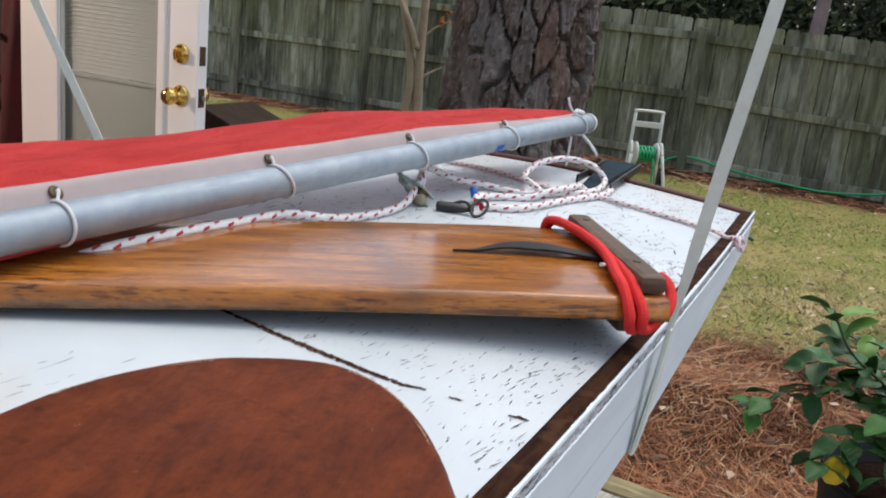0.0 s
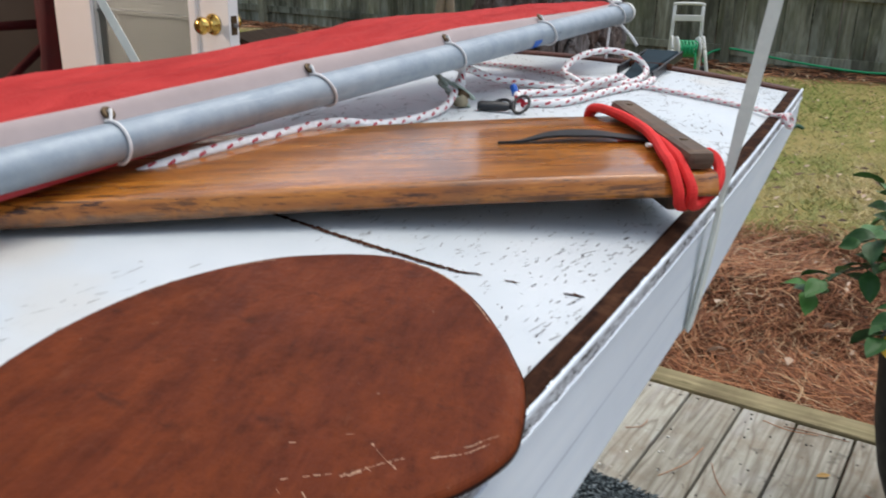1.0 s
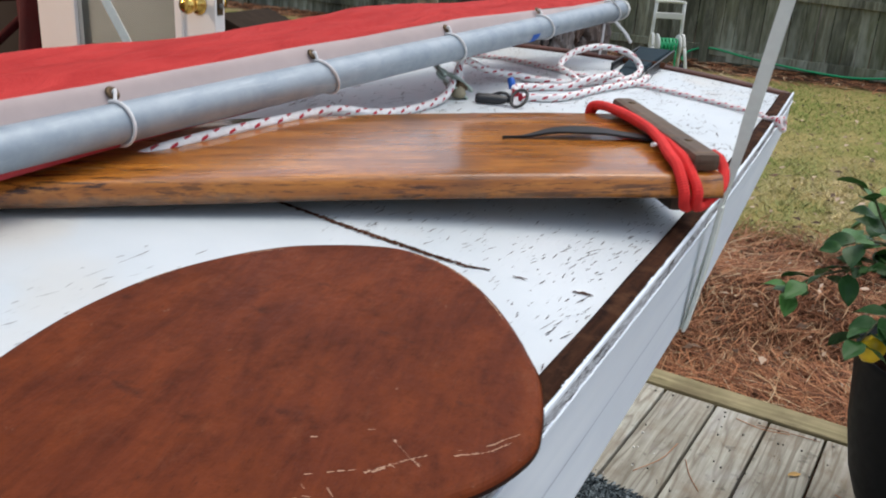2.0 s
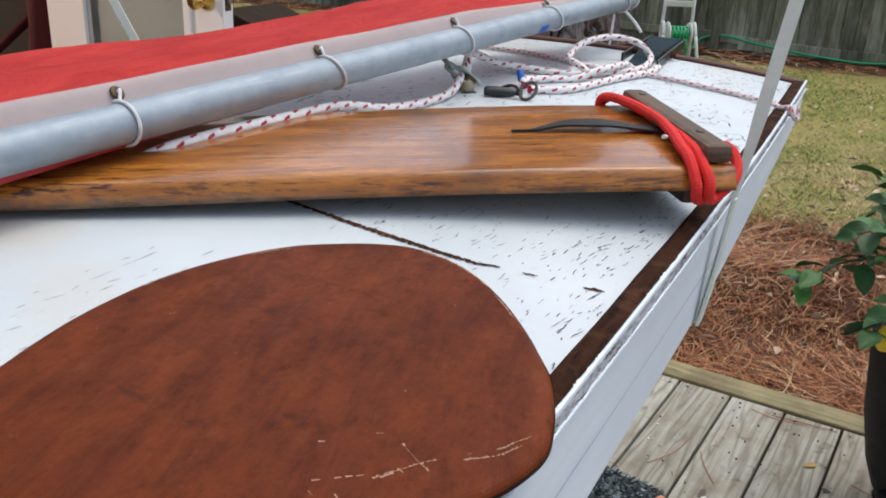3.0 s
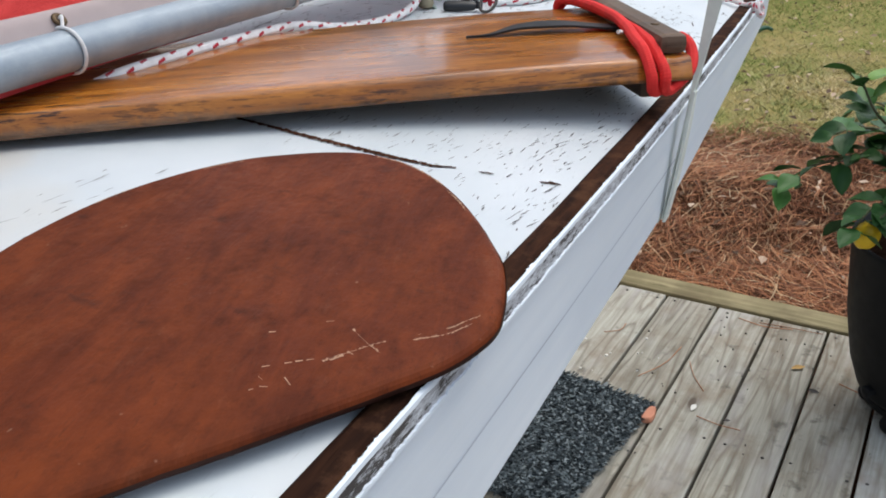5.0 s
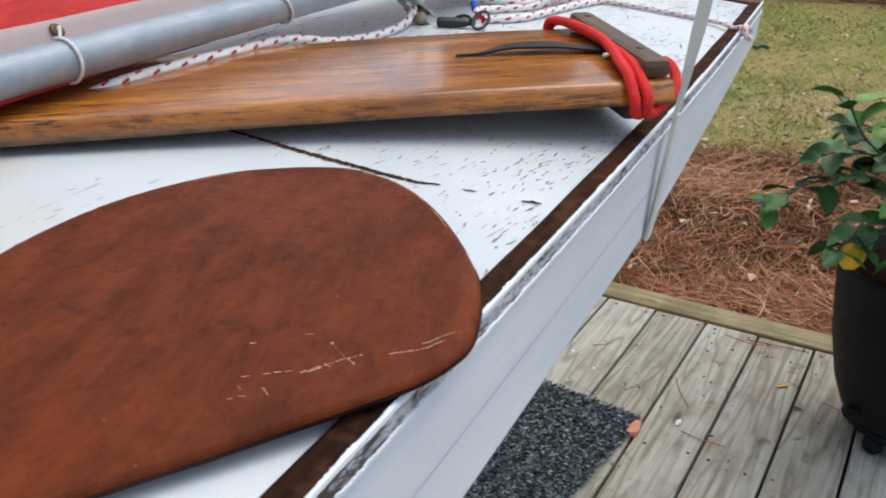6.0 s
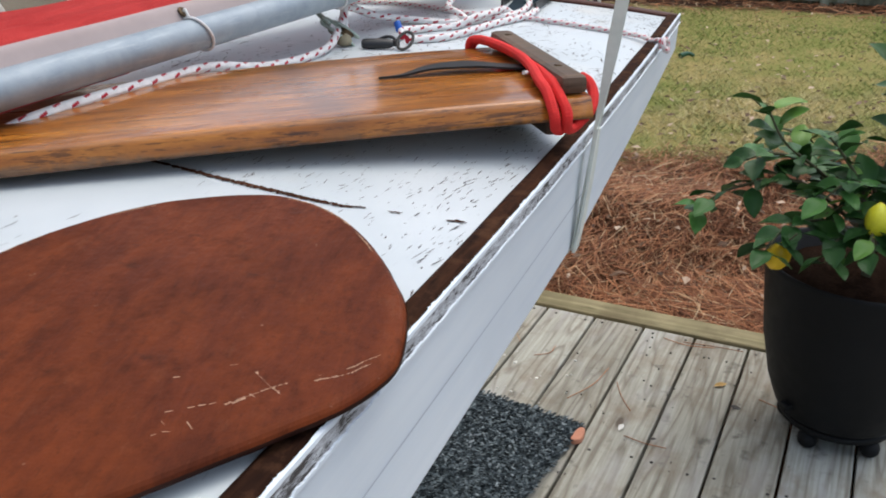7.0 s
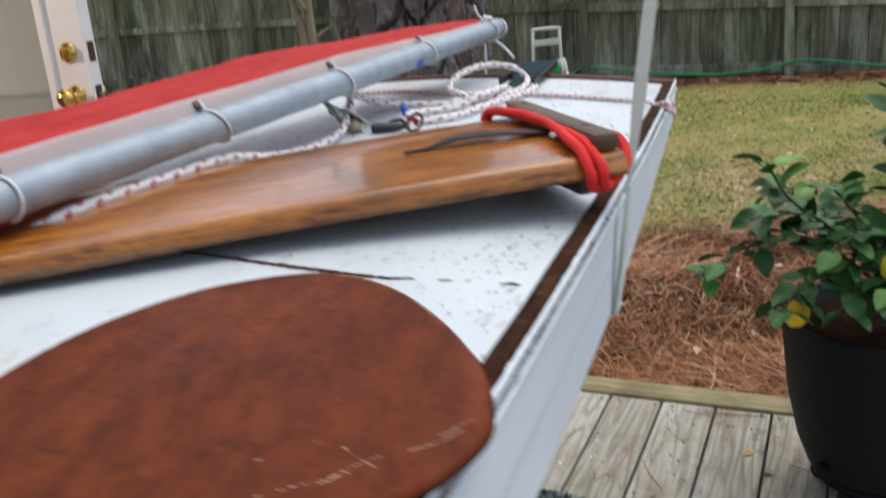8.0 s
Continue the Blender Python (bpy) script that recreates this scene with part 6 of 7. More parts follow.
# in BOARD_M x runs from the tail (minus) to the head end (0), y from far edge (minus) to the near edge (0)


def build_daggerboard():
    m = BOARD_M
    board = thing("daggerboard", "orange-brown varnished wooden daggerboard with a wooden head cleat", "daggerboard", m)
    thick = 0.0215
    n = 34
    v = []
    cross = [(0.0, -0.86), (0.002, -0.70), (0.016, -0.28), (0.026, -0.09), (0.034, -0.02), (0.044, 0.005), (0.12, 0.03), (0.25, 0.05), (0.5, 0.09), (0.75, 0.07), (0.93, 0.0), (0.975, -0.15), (1.0, -0.5), (0.97, -0.9), (0.90, -1.0), (0.5, -1.0), (0.05, -1.0), (0.012, -0.90)]
    c = len(cross)
    for i in range(n + 1):
        x = -0.78 * (i / n)
        wide = 0.262 - 0.022 * min(1.0, max(0.0, (-x - 0.10) / 0.2)) - 0.06 * max(0.0, (-x - 0.28) / 0.5) - 0.08 * max(0, (i / n - 0.88) / 0.12) ** 2
        sweep = 0.004 + 0.002 * max(0.0, 1 + x / 0.2) - 0.003 * math.sin(math.pi * min(-x, 0.42) / 0.42) + 0.006 * min(1.0, max(0.0, (-x - 0.36) / 0.18))
        for t, h in cross:
            v.append((x + 0.010 * t * (1 - i / n) ** 6, -wide * t + sweep, h * thick + 0.0025 - 0.010 * (i / n) ** 1.3))
    f = [(i * c + j, (i + 1) * c + j, (i + 1) * c + (j + 1) % c, i * c + (j + 1) % c) for i in range(n) for j in range(c)]
    sh = Shape().add(v, f, True)
    sh.add(v[:c], [tuple(range(c))]).add(v[-c:], [tuple(reversed(range(c)))])
    part("board", sh, BOARD, board, "", m)
    # head cleat, upper and lower
    turned = m @ pose(-0.003, -0.004, 0.003, 0, 0, 3.0)
    part("head_cleat", Shape().block((-0.023, -0.240, 0.0005), (0.002, -0.002, 0.017), bevel=0.006), BOARD_DARK, board, "worn grey-brown wooden cleat", turned)
    part("head_cleat", Shape().block((-0.030, -0.225, -0.040), (-0.004, -0.030, -thick - 0.001), bevel=0.004), BOARD_DARK, board, "worn grey-brown wooden cleat", m)
    for y in (-0.05, -0.21):
        part("screw", Shape().lathe([(0.004, 0.0), (0.004, 0.0012), (0.002, 0.0016)], turned @ pose(-0.010, y, 0.0165), 10), DULL_BRASS, board)
    # rubber retaining strip
    path = smooth_line([(-0.168, -0.119, 0.0035), (-0.145, -0.120, 0.0042), (-0.115, -0.124, 0.009), (-0.075, -0.124, 0.0095), (-0.040, -0.116, 0.007), (-0.020, -0.110, 0.006)], 6)
    v = []
    for p in path:
        t = (p.x + 0.168) / 0.148
        w = 0.0010 + 0.0118 * min(1, max(0.0, t - 0.10) * 2.4) - 0.004 * max(0, t - 0.6) / 0.4
        v += [(p.x, p.y - w, p.z), (p.x, p.y + w, p.z), (p.x, p.y + w, p.z + 0.0022), (p.x, p.y - w, p.z + 0.0022)]
    f = [(4 * i + j, 4 * i + (j + 1) % 4, 4 * i + 4 + (j + 1) % 4, 4 * i + 4 + j) for i in range(len(path) - 1) for j in range(4)]
    sh = Shape().add(v, f)
    sh.add(v[:4], [(0, 1, 2, 3)]).add(v[-4:], [(3, 2, 1, 0)])
    part("retainer_strip", sh, RUBBER, board, "bent grey-black rubber strip", m)


def build_red_rope():
    m = BOARD_M
    r = 0.0050
    up, low = 0.0050 + r, -0.019 - r
    a = [(-0.026, -0.258, -0.014), (-0.030, -0.258, 0.000), (-0.025, -0.246, up), (-0.020, -0.20, up + 0.002), (-0.018, -0.13, up + 0.003), (-0.019, -0.085, up + 0.003), (-0.024, -0.050, up + 0.002), (-0.028, -0.020, up),
         (-0.028, 0.010, -0.006), (-0.027, 0.010, low + 0.004), (-0.018, 0.002, low), (-0.008, -0.001, low + 0.006), (0.003, -0.006, -0.010), (0.010, -0.018, -0.001), (0.012, -0.032, 0.007), (0.009, -0.044, 0.010)]
    b = [(-0.034, -0.252, -0.012), (-0.036, -0.246, up - 0.003), (-0.030, -0.232, up + 0.003), (-0.024, -0.18, up + 0.006), (-0.023, -0.12, up + 0.006), (-0.028, -0.075, up + 0.004), (-0.036, -0.038, up + 0.002), (-0.040, -0.008, up - 0.002),
         (-0.040, 0.011, -0.008), (-0.037, 0.009, low + 0.003), (-0.028, 0.000, low - 0.001), (-0.018, -0.010, low + 0.001)]
    base = BOARD_M @ Matrix.Translation((-0.03, -0.12, 0.0))
    rope = thing("red_rope", "red braided rope looped twice round the daggerboard head", "rope", base)
    part("strand", Shape().tube(a, r, 10), RED_ROPE, rope, "", m)
    part("strand", Shape().tube(b, r, 10), RED_ROPE, rope, "", m)
    part("rope_end", Shape().tube([(-0.036, -0.066, up + 0.002), (-0.041, -0.064, up + 0.003)], 0.0020, 8), CORD, rope, "pale cut end", m)


# the spar and its sail
BOOM_A, BOOM_B, BOOM_R = Vector((0.2, 0.417, 1.0665)), Vector((1.36, 0.31, 1.093)), 0.0165
BOOM_W = (BOOM_B - BOOM_A).normalized()


def boom_at(s):
    return BOOM_A + BOOM_W * ((s - BOOM_A.x) / BOOM_W.x)


LASH = (-0.22, 0.02, 0.266, 0.515, 0.776, 1.034)


def build_spar():
    a, b = boom_at(-1.4), boom_at(1.345)
    m = on_boat(*b)
    spar = thing("spar", "dull silver aluminium tube spar lying along the deck", "spar", m)
    part("tube", Shape().tube([a, lerp(a, b, 0.5), b], BOOM_R, 32, caps=True, steps=12), TUBE, spar, "", BOAT)
    e = boom_at(1.345)
    part("end_cap", Shape().tube([e, e + BOOM_W * 0.010, e + BOOM_W * 0.016], lambda t: 0.0182 - 0.003 * t * t, 28, steps=3), REEL, spar, "off-white plastic end cap", BOAT)
    for s, turn, long in ((0.985, -10, 0.024), (0.955, -84, 0.034)):
        p = boom_at(s)
        sh = Shape()
        v = []
        for i in range(7):
            ang = radians(turn - 8 * i)
            for k in (0, 1):
                q = p + BOOM_W * (long * (k - 0.5) * (1 - 0.03 * i))
                v.append(q + Vector((0, -math.cos(ang), math.sin(-ang) * -1)) * (BOOM_R + 0.0006))
        sh.add(v, [(2 * i, 2 * i + 1, 2 * i + 3, 2 * i + 2) for i in range(6)], True)
        part("tape", sh, BLUE, spar, "blue tape patch", BOAT)
    for k, s in enumerate(LASH + (1.30,)):
        lean = 0.009 if s > 0.4 else 0.001
        p = boom_at(s + (lean - 0.002 if 0.4 < s < 0.6 else -0.004 if s < 0.4 else 0.004))
        ring = []
        for i in range(20):
            ang = 2 * math.pi * i / 20
            ring.append(p + BOOM_W * (-lean * math.sin(ang)) + Vector((0, math.cos(ang), math.sin(ang))) * (BOOM_R + 0.0018))
        lm = on_boat(*p)
        single("lashing", Shape().tube(ring, 0.0015, 8, close=True, steps=3), CORD, "white cord lashing tying the sail hem to the spar", "lashing", lm, "lashings along the spar", space=BOAT)
    # loose cord ends at the tip
    t = boom_at(1.315)
    lm = on_boat(*t)
    tail = thing("tip_cord", "knotted pale cord with frayed ends at the spar tip", "cord", lm)
    part("knot", Shape().tube([t + Vector((0.0, 0.012, 0.016)), t + Vector((-0.004, 0.004, 0.022)), t + Vector((0.006, -0.002, 0.021)), t + Vector((0.004, 0.01, 0.024)), t + Vector((-0.006, 0.006, 0.018))], 0.003, 8), CORD, tail, "", BOAT)
    part("cord_end", Shape().tube([t + Vector((0.0, 0.012, 0.018)), t + Vector((-0.012, 0.018, 0.03)), t + Vector((-0.010, 0.024, 0.045))], 0.0022, 8), CORD, tail, "", BOAT)
    part("cord_end", Shape().tube([t + Vector((0.0, -0.008, -0.017)), t + Vector((0.0, -0.016, -0.024)), t + Vector((0.0, -0.028, -0.035)), t + Vector((0.0, -0.040, -0.05))], 0.0028, 8), CORD, tail, "", BOAT)
    part("cord_end", Shape().tube([t + Vector((-0.04, 0.0, -0.018)), t + Vector((-0.042, 0.0, -0.04)), t + Vector((-0.04, 0.002, -0.07))], 0.0022, 8), CORD, tail, "", BOAT)


def sail_edge(s):
    """Where the hem lies on the tube."""
    return boom_at(s) + Vector((0, 0.010, 0.0165))


def build_sail():
    m = on_boat(0.4, 0.55, deck_z(0.55))
    sail = thing("sail", "furled red cloth sail with a pale hem lashed to the spar", "sail", m)
    n, k = 90, 26
    v = []
    s0, s1 = -1.3, 1.325
    for i in range(n + 1):
        t = i / n
        s = lerp(s0, s1, t)
        e = sail_edge(s) + Vector((0, 0.008, -0.0045 + 0.0168 * max(0.25, min(1.0, (s1 - s) / 0.5))))
        room = max(0.02, min(1.0, (s1 - s) / 0.6)) ** 0.6
        wide = 0.075 * room + 0.012
        rise = 0.011 * room ** 0.5 + 0.004 * noise.noise((s * 3, 0, 0))
        for j in range(k + 1):
            q = j / k
            u = e.y + wide * 1.75 * q
            ridge = math.sin(math.pi * min(1, q * 1.0 + 0.0)) ** 0.8
            z = e.z + rise * ridge * 1.2 - min(e.z - deck_z(u) - 0.004, 0.012 + 0.12 * max(0.0, 0.75 - s)) * max(0, (q - 0.5) / 0.5) ** 1.6
            z += room * 0.006 * noise.noise((s * 5, q * 5, 3)) + room * 0.003 * noise.noise((s * 16 + q * 6, q * 13, 8))
            v.append((s, u, z))
    w = k + 1
    f = [(i * w + j, (i + 1) * w + j, (i + 1) * w + j + 1, i * w + j + 1) for i in range(n) for j in range(k)]
    part("cloth", Shape().add(v, f, True), SAIL, sail, "faded red sailcloth", BOAT)
    # the hem, a rounded band above the tube
    v = []
    c = 9
    for i in range(n + 1):
        s = lerp(s0, s1 + 0.01, i / n)
        e = sail_edge(s)
        room = max(0.25, min(1.0, (s1 - s) / 0.5))
        for j in range(c):
            q = j / (c - 1)
            v.append((s, e.y - 0.0055 + 0.0150 * q, e.z - 0.004 + 0.0175 * room * math.sin(q * 1.75) + 0.0012 * noise.noise((s * 9, q * 2, 0))))
    f = [(i * c + j, (i + 1) * c + j, (i + 1) * c + j + 1, i * c + j + 1) for i in range(n) for j in range(c - 1)]
    part("hem", Shape().add(v, f, True), SLEEVE, sail, "greyed pinkish-white hem", BOAT)
    for s in LASH:
        e = sail_edge(s) + Vector((0, -0.0025, 0.0068))
        g = part("grommet", Shape().lathe([(0.0022, 0.0), (0.0032, 0.0012), (0.0050, 0.0012), (0.0064, 0.0), (0.0064, -0.001)], BOAT @ Matrix.Translation(e) @ pose(0, 0, 0, 48, 0, 0), 16), DULL_BRASS, sail, "tarnished brass grommet")
        p = boom_at(s - (0.002 if s > 0.4 else 0.005))
        part("lace", Shape().tube([e, e + Vector((0.0005, -0.002, 0.002)), p + Vector((0, 0.0, BOOM_R + 0.0016))], 0.0015, 8), CORD, sail, "white cord", BOAT)
    # lower fold of cloth that shows under the tube
    v = []
    for i in range(41):
        s = lerp(-1.3, 0.42, i / 40)
        p = boom_at(s)
        drop = 0.5 * (1 - max(0.0, min(1.0, (s + 0.10) / 0.40)))
        v += [(s, p.y + 0.012, p.z - 0.010), (s, p.y - 0.005, p.z - 0.0145), (s, p.y - 0.011 * drop, p.z - 0.0160 - 0.010 * drop), (s, p.y - 0.003, p.z - 0.0170 - 0.022 * drop), (s, p.y + 0.012, p.z - 0.0165 - 0.026 * drop)]
    f = [(5 * i + j, 5 * i + j + 1, 5 * i + j + 6, 5 * i + j + 5) for i in range(40) for j in range(4)]
    part("lower_fold", Shape().add(v, f, True), SEAM, sail, "deeper red fold under the spar", BOAT)


def build_ropes():
    r = 0.0052

    def lie(pts, lift=0.0):
        return [(s, u, deck_z(u) + r + lift + h) for s, u, h in pts]

    # the sheet, from under the spar to the block
    a = [(0.280, 0.416, 0.018), (0.31, 0.404, 0.025), (0.37, 0.393, 0.028), (0.45, 0.385, 0.027), (0.53, 0.380, 0.024), (0.60, 0.372, 0.010), (0.66, 0.372, 0.002), (0.72, 0.366, 0.0), (0.77, 0.366, 0.004), (0.82, 0.377, 0.018), (0.86, 0.389, 0.030)]
    p = lie(a)
    single("sheet_rope", Shape().tube(p, r, 12), SHEET_ROPE, "white braided rope with red flecks along the spar", "rope", on_boat(*p[4]), space=BOAT)
    b = [(0.836, 0.376, 0.010), (0.842, 0.381, 0.024), (0.850, 0.384, 0.036), (0.880, 0.387, 0.033), (0.935, 0.380, 0.015), (0.985, 0.355, 0.004), (1.000, 0.325, 0.0), (1.005, 0.295, 0.0), (1.048, 0.258, 0.001), (1.122, 0.226, 0.001), (1.180, 0.222, 0.003), (1.218, 0.229, 0.008),
         (1.219, 0.242, 0.021), (1.224, 0.258, 0.027), (1.222, 0.281, 0.030), (1.202, 0.300, 0.031), (1.166, 0.316, 0.028), (1.124, 0.322, 0.023), (1.084, 0.322, 0.013), (1.055, 0.308, 0.011), (1.030, 0.285, 0.0105), (1.010, 0.262, 0.002)]
    p = lie(b)
    single("coiled_rope", Shape().tube(p, r, 12), SHEET_ROPE, "loose loop of white rope with red flecks on the deck", "rope", on_boat(*p[3]), space=BOAT)
    c = [(0.857, 0.296, 0.001), (0.870, 0.288, 0.0), (0.884, 0.272, 0.0), (0.905, 0.258, 0.0), (0.945, 0.247, 0.0), (0.985, 0.240, 0.0), (1.040, 0.229, 0.0), (1.090, 0.214, 0.0), (1.140, 0.205, 0.0), (1.185, 0.207, 0.0)]
    p = lie(c)
    single("coiled_rope", Shape().tube(p, r, 12), SHEET_ROPE, "white rope with red flecks led from the snap shackle", "rope", on_boat(*p[5]), space=BOAT)
    e = [(0.872, 0.309, 0.002), (0.892, 0.318, 0.005), (0.925, 0.314, 0.002), (0.957, 0.298, 0.0), (0.985, 0.275, 0.0), (1.020, 0.252, 0.011), (1.060, 0.243, 0.011), (1.100, 0.238, 0.011), (1.135, 0.236, 0.0)]
    p = lie(e)
    single("coiled_rope", Shape().tube(p, r, 12), SHEET_ROPE, "short white rope tail with a taped end", "rope", on_boat(*p[5]), space=BOAT)
    r2 = 0.0036
    d = [(1.15, 0.52), (1.145, 0.44), (1.130, 0.375), (1.10, 0.295), (1.112, 0.20), (1.110, 0.13), (1.104, 0.055), (1.086, 0.02), (1.068, 0.002)]
    p = [(s, u, deck_z(u) + r2 + (0.004 if u < 0.03 else 0.0008)) for s, u in d] + [(1.058, -0.010, DECK_Z + 0.011), (1.052, -0.014, DECK_Z + 0.002)]
    line = thing("bow_line", "thin faded pink-flecked line crossing the deck to the edge", "rope", on_boat(*p[4]))
    part("line", Shape().tube(p, r2, 10), THIN_ROPE, line, "", BOAT)
    k = Vector((1.050, -0.013, DECK_Z + 0.004))
    part("knot", Shape().tube([k + Vector(q) for q in ((0, 0, 0.008), (0.008, -0.006, 0.002), (0.002, -0.010, -0.006), (-0.008, -0.006, 0.0), (-0.002, -0.004, 0.010), (0.008, -0.008, 0.006), (0.006, -0.010, -0.008))], 0.0038, 8), THIN_ROPE, line, "pink knot at the boat's edge", BOAT)


def build_blocks():
    # a bronze block hanging at the spar
    c = Vector((0.812, 0.369, deck_z(0.36) + 0.0165))
    m = on_boat(c.x, c.y, deck_z(c.y))
    block = thing("pulley_block", "green-grey bronze pulley block below the spar", "pulley", m)
    bm = BOAT @ Matrix.Translation(c) @ pose(0, 0, 0, 62, 34, -66)
    for y in (-0.0065, 0.0065):
        cheek = [(0.019 * math.cos(q) * (1.15 if math.cos(q) > 0 else 1.0), 0.0095 * math.sin(q)) for q in [2 * math.pi * i / 20 for i in range(20)]]
        part("cheek", Shape().slab(cheek, -0.0014, 0.0014, bm @ pose(0, y, 0, 90, 0, 0), round_by=0.0008), VERDIGRIS, block)
    part("sheave", Shape().lathe([(0.004, -0.0045), (0.0105, -0.0045), (0.008, 0.0), (0.0105, 0.0045), (0.004, 0.0045)], bm @ pose(0.004, 0, 0, 90, 0, 0), 20), DULL_BRASS, block, "tarnished brass wheel")
    part("swivel_foot", Shape().lathe([(0.006, -0.016), (0.0095, -0.0145), (0.0105, -0.010), (0.0085, -0.004), (0.004, 0.0)], BOAT @ Matrix.Translation(c + Vector((-0.004, -0.004, 0.001))), 16), OLD_BRASS, block, "dull brass swivel foot")
    for k, (p, q) in enumerate((((-0.004, 0.006, 0.006), (-0.008, 0.022, 0.016)), ((-0.007, 0.018, 0.014), (-0.010, 0.034, 0.030)))):
        p, q = Vector(p), Vector(q)
        way = (q - p).normalized()
        side = way.orthogonal().normalized() * 0.0042
        if k:
            side = way.cross(side)
        loop = [c + p + side, c + lerp(p, q, 0.5) + side * 1.1, c + q + side, c + q + way * 0.003, c + q - side, c + lerp(p, q, 0.5) - side * 1.1, c + p - side, c + p - way * 0.003]
        part("shackle", Shape().tube(loop, 0.0025, 8, close=True), VERDIGRIS, block, "", BOAT)
    # a black snap shackle at the end of the rope
    c = Vector((0.814, 0.310, deck_z(0.312) + 0.0075))
    m = on_boat(c.x, c.y, deck_z(c.y))
    snap = thing("snap_shackle", "black snap shackle with a swivel ring on the deck", "shackle", m)
    way = Vector((0.36, -0.933, 0)).normalized()
    part("body", Shape().tube([c - way * 0.030, c - way * 0.026, c - way * 0.010, c + way * 0.006, c + way * 0.014], lambda t: 0.0040 + 0.0034 * math.sin(math.pi * min(1.0, t * 1.1)) ** 0.6, 12, flat=0.75), BLACK, snap, "", BOAT)
    part("gate", Shape().tube([c - way * 0.012 + Vector((0.008, 0, 0.003)), c - way * 0.002 + Vector((0.009, 0, 0.007)), c + way * 0.008 + Vector((0.006, 0, 0.007)), c + way * 0.014 + Vector((0.002, 0, 0.003))], 0.0022, 8), BLACK, snap, "", BOAT)
    part("swivel", Shape().tube([c + way * 0.012, c + way * 0.020], 0.0040, 10), BLACK, snap, "", BOAT)
    ring = [c + way * 0.027 + Vector((0.0098 * math.cos(q) * way.x + 0.010 * math.sin(q), 0.0098 * math.cos(q) * way.y, 0.0095 * math.sin(q) + 0.0035)) for q in [2 * math.pi * i / 18 for i in range(18)]]
    part("ring", Shape().tube(ring, 0.0021, 8, close=True, steps=3), RING, snap, "dark tarnished ring", BOAT)
    t = Vector((0.892, 0.322, deck_z(0.322) + 0.012))
    single("blue_whipping", Shape().tube([t + Vector((-0.002, -0.001, -0.003)), t + Vector((0, 0.002, 0.004)), t + Vector((0.003, 0.005, 0.008))], 0.0050, 12), BLUE, "blue tape wound round a rope end", "tape", on_boat(*t), space=BOAT)


def build_bracket():
    """Dark metal bracket at the end of the deck."""
    z = deck_z(0.24)
    m = on_boat(1.235, 0.244, z)
    br = thing("rudder_bracket", "dark slate painted metal rudder bracket at the deck end", "bracket", m)
    mm = m @ pose(0, 0, 0, 0, 0, 4)
    wedge = [(-0.13, -0.010, 0.002), (0.20, -0.030, 0.012), (0.20, 0.030, 0.012), (-0.13, 0.010, 0.002), (-0.13, -0.009, 0.006), (0.20, -0.028, 0.017), (0.20, 0.028, 0.017), (-0.13, 0.009, 0.006)]
    part("plate", Shape().add(wedge, [(3, 2, 1, 0), (0, 1, 5, 4), (1, 2, 6, 5), (2, 3, 7, 6), (3, 0, 4, 7), (4, 5, 6, 7)]), SLATE, br, "", mm)
    part("side_bar", Shape().block((-0.06, -0.034, 0.001), (0.22, -0.0305, 0.015), bevel=0.001), BLACK, br, "", mm)
    part("side_bar", Shape().block((-0.02, 0.0305, 0.001), (0.22, 0.034, 0.015), bevel=0.001), BLACK, br, "", mm)
    part("pin", Shape().tube([(0.06, -0.042, 0.008), (0.06, 0.042, 0.008)], 0.005, 10), BARE, br, "", mm)


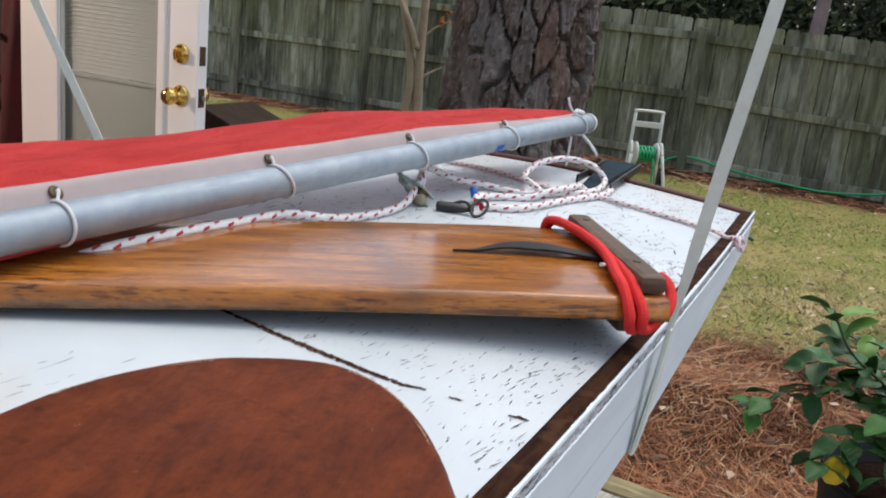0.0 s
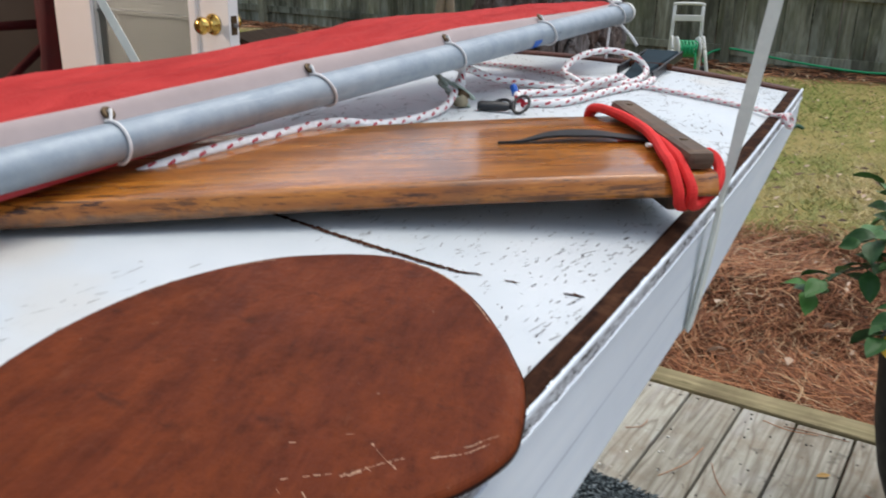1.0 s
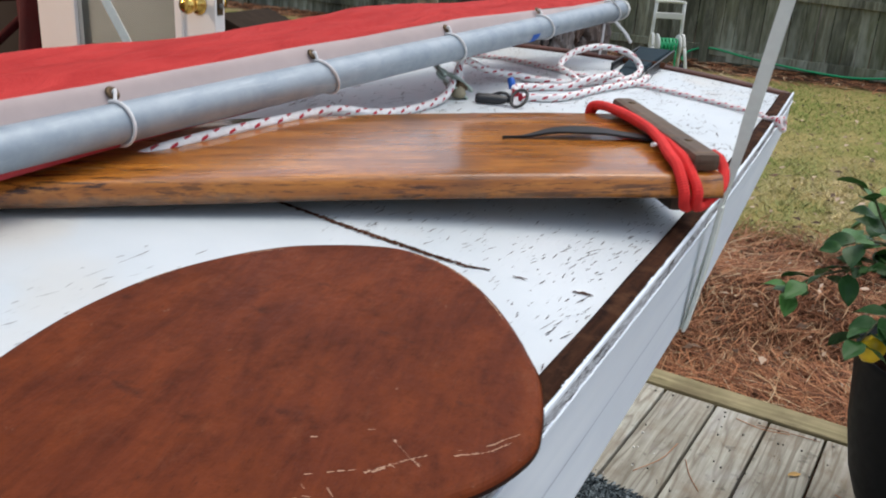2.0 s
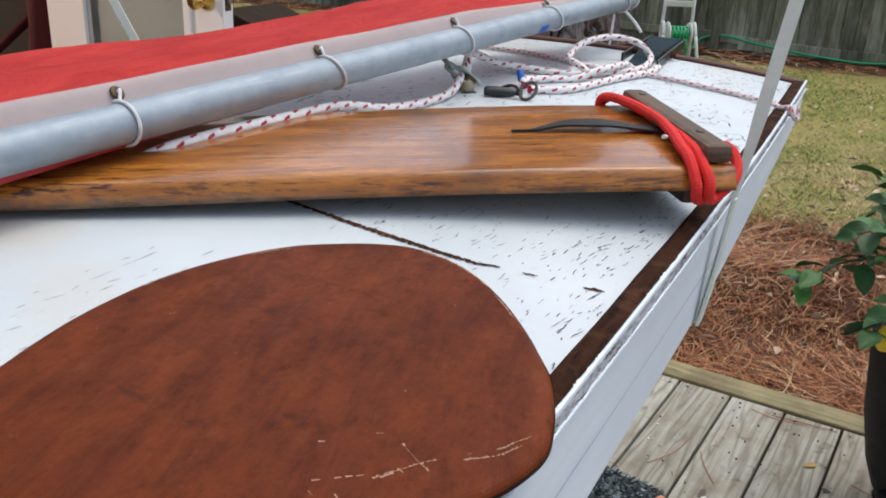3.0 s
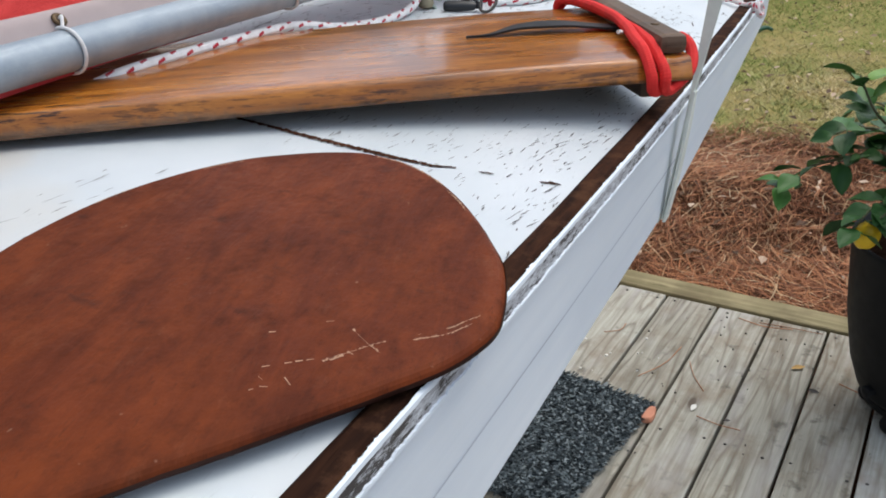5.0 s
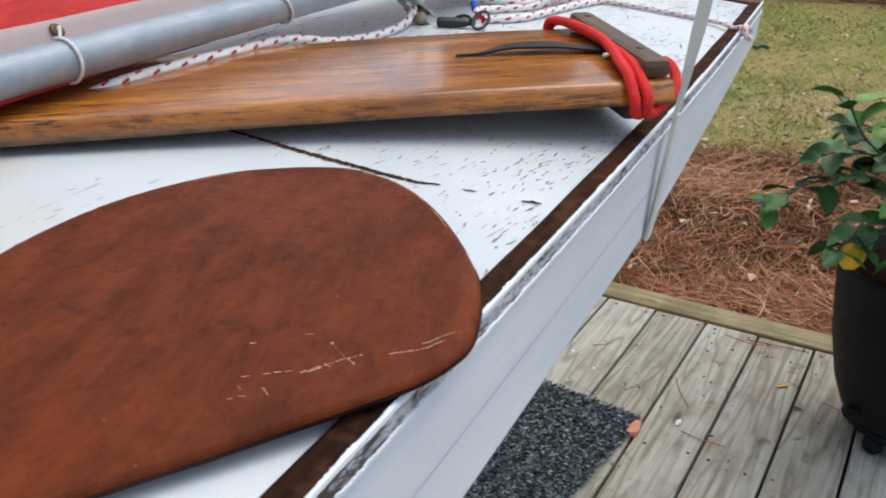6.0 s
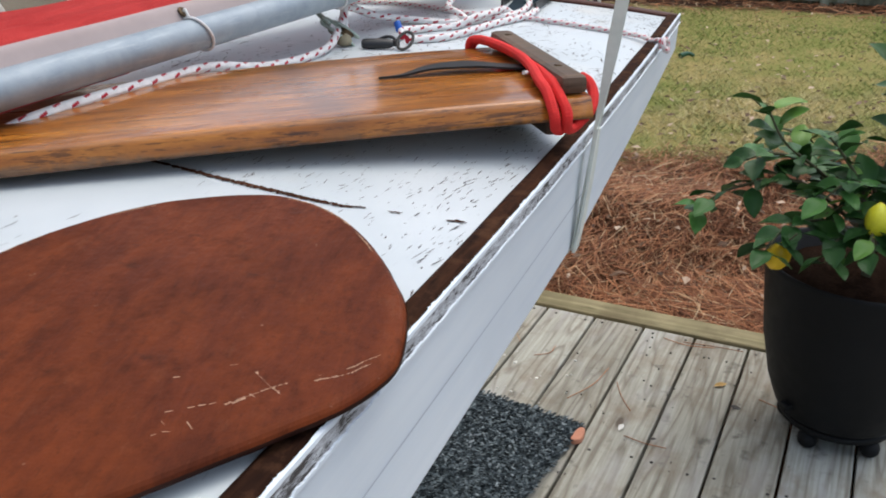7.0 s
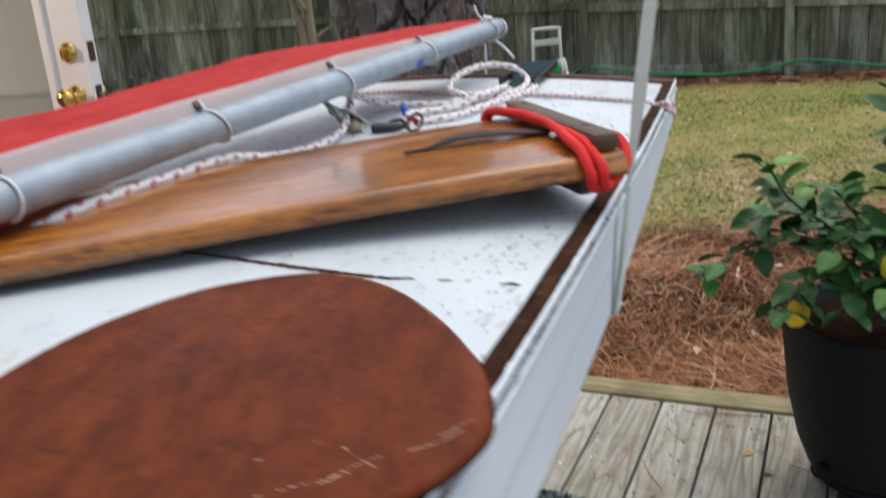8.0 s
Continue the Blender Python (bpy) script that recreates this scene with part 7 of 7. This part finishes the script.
def build_straps():
    """Webbing slings that carry the boat from a beam overhead."""
    beam_z = 2.95
    lo = Vector((0.3005, 1.238, KEEL))
    top_r = lo + Vector((0.134, 0.0, 1.0)) * (beam_z - KEEL)
    lo_l = Vector((-0.50, 1.75, 1.0))
    top_l = lo_l + Vector((-0.515, 0.0, 1.0)) * (beam_z - 1.0)

    def web(pts, wide, way, thick=0.0016):
        v = []
        for i, p in enumerate(pts):
            p, broad = Vector(p), wide[i] if isinstance(wide, list) else wide
            across, off = way[i] if isinstance(way, list) else way
            for a, b in ((-1, -1), (1, -1), (1, 1), (-1, 1)):
                v.append(p + across * (broad / 2 * a) + off * (thick / 2 * b))
        f = [(4 * i + j, 4 * i + (j + 1) % 4, 4 * i + 4 + (j + 1) % 4, 4 * i + 4 + j) for i in range(len(pts) - 1) for j in range(4)]
        return Shape().add(v, f).add(v[:4], [(0, 1, 2, 3)]).add(v[-4:], [(3, 2, 1, 0)])

    along = Vector((0.325, 0.946, 0))
    out = Vector((0.946, -0.325, 0))
    low = lo + out * 0.004 + Vector((0, 0, -0.002))
    sling = thing("sling_strap", "off-white webbing strap carrying the boat's edge", "strap", Matrix.Translation(low), "straps carrying the boat")
    part("hanging_web", web([low, lerp(low, top_r, 0.05), lerp(low, top_r, 0.1), lerp(low, top_r, 0.5), top_r], 0.0122, [(along, out), (along, out)] + [(Vector((0.97, -0.2, -0.12)), Vector((0.2, 0.97, 0)))] * 3), STRAP, sling)
    hang = lambda h, off: low + Vector((0.134 * h, 0.0, h)) + out * off
    part("side_web", web([hang(-0.001, 0.003), hang(0.03, 0.004), hang(0.07, 0.0035), hang(0.10, 0.0025), hang(0.128, 0.0010)], [0.018, 0.022, 0.022, 0.020, 0.010], (along, out), 0.003), STRAP, sling)
    end_l = low - out * BEAM
    v0 = [low + Vector((0, 0, -0.001)) - out * 0.002, low - out * (BEAM / 2) + Vector((0, 0, -0.040)), end_l + Vector((0, 0, -0.001))]
    part("under_web", web(v0, 0.024, (along, Vector((0, 0, 1)))), STRAP, sling)
    s2 = thing("sling_strap", "off-white webbing strap rising beyond the furled sail", "strap", Matrix.Translation(lo_l), "straps carrying the boat")
    side_l = Vector((0.9, 0.0, 0.44))
    part("hanging_web", web([lo_l + Vector((0.06, -0.02, -0.06)), lo_l, lerp(lo_l, top_l, 0.5), top_l], 0.0140, (Vector((0.86, 0, 0.44)), Vector((0, 1, 0)))), STRAP, s2)
    a, b = Vector((-2.1, 1.98, beam_z)), Vector((3.2, 0.98, beam_z))
    way = (b - a).normalized()
    bm = Matrix(((way.x, -way.y, 0, a.x), (way.y, way.x, 0, a.y), (0, 0, 1, beam_z), (0, 0, 0, 1)))
    beam = thing("overhead_beam", "plain timber beam from which the boat's straps hang", "beam", bm)
    part("beam", Shape().block((0, -0.045, 0.0), ((b - a).length, 0.045, 0.19), bevel=0.006), RIM, beam, "", bm)
    part("post", Shape().block(((b - a).length - 0.1, -0.045, -beam_z - 0.06), ((b - a).length - 0.01, 0.045, -0.001), bevel=0.006), RIM, beam, "", bm)


build_ground()
build_woods()
build_pine()
build_sapling()
build_house()
build_boat()
build_spar()
build_sail()
build_blade()
build_daggerboard()
build_red_rope()
build_ropes()
build_blocks()
build_bracket()
build_straps()
build_doormat()
build_planter()
build_hose_reel()
build_hoses()
build_patio_litter()
build_grass()
build_straw()
build_fence()
build_patio()
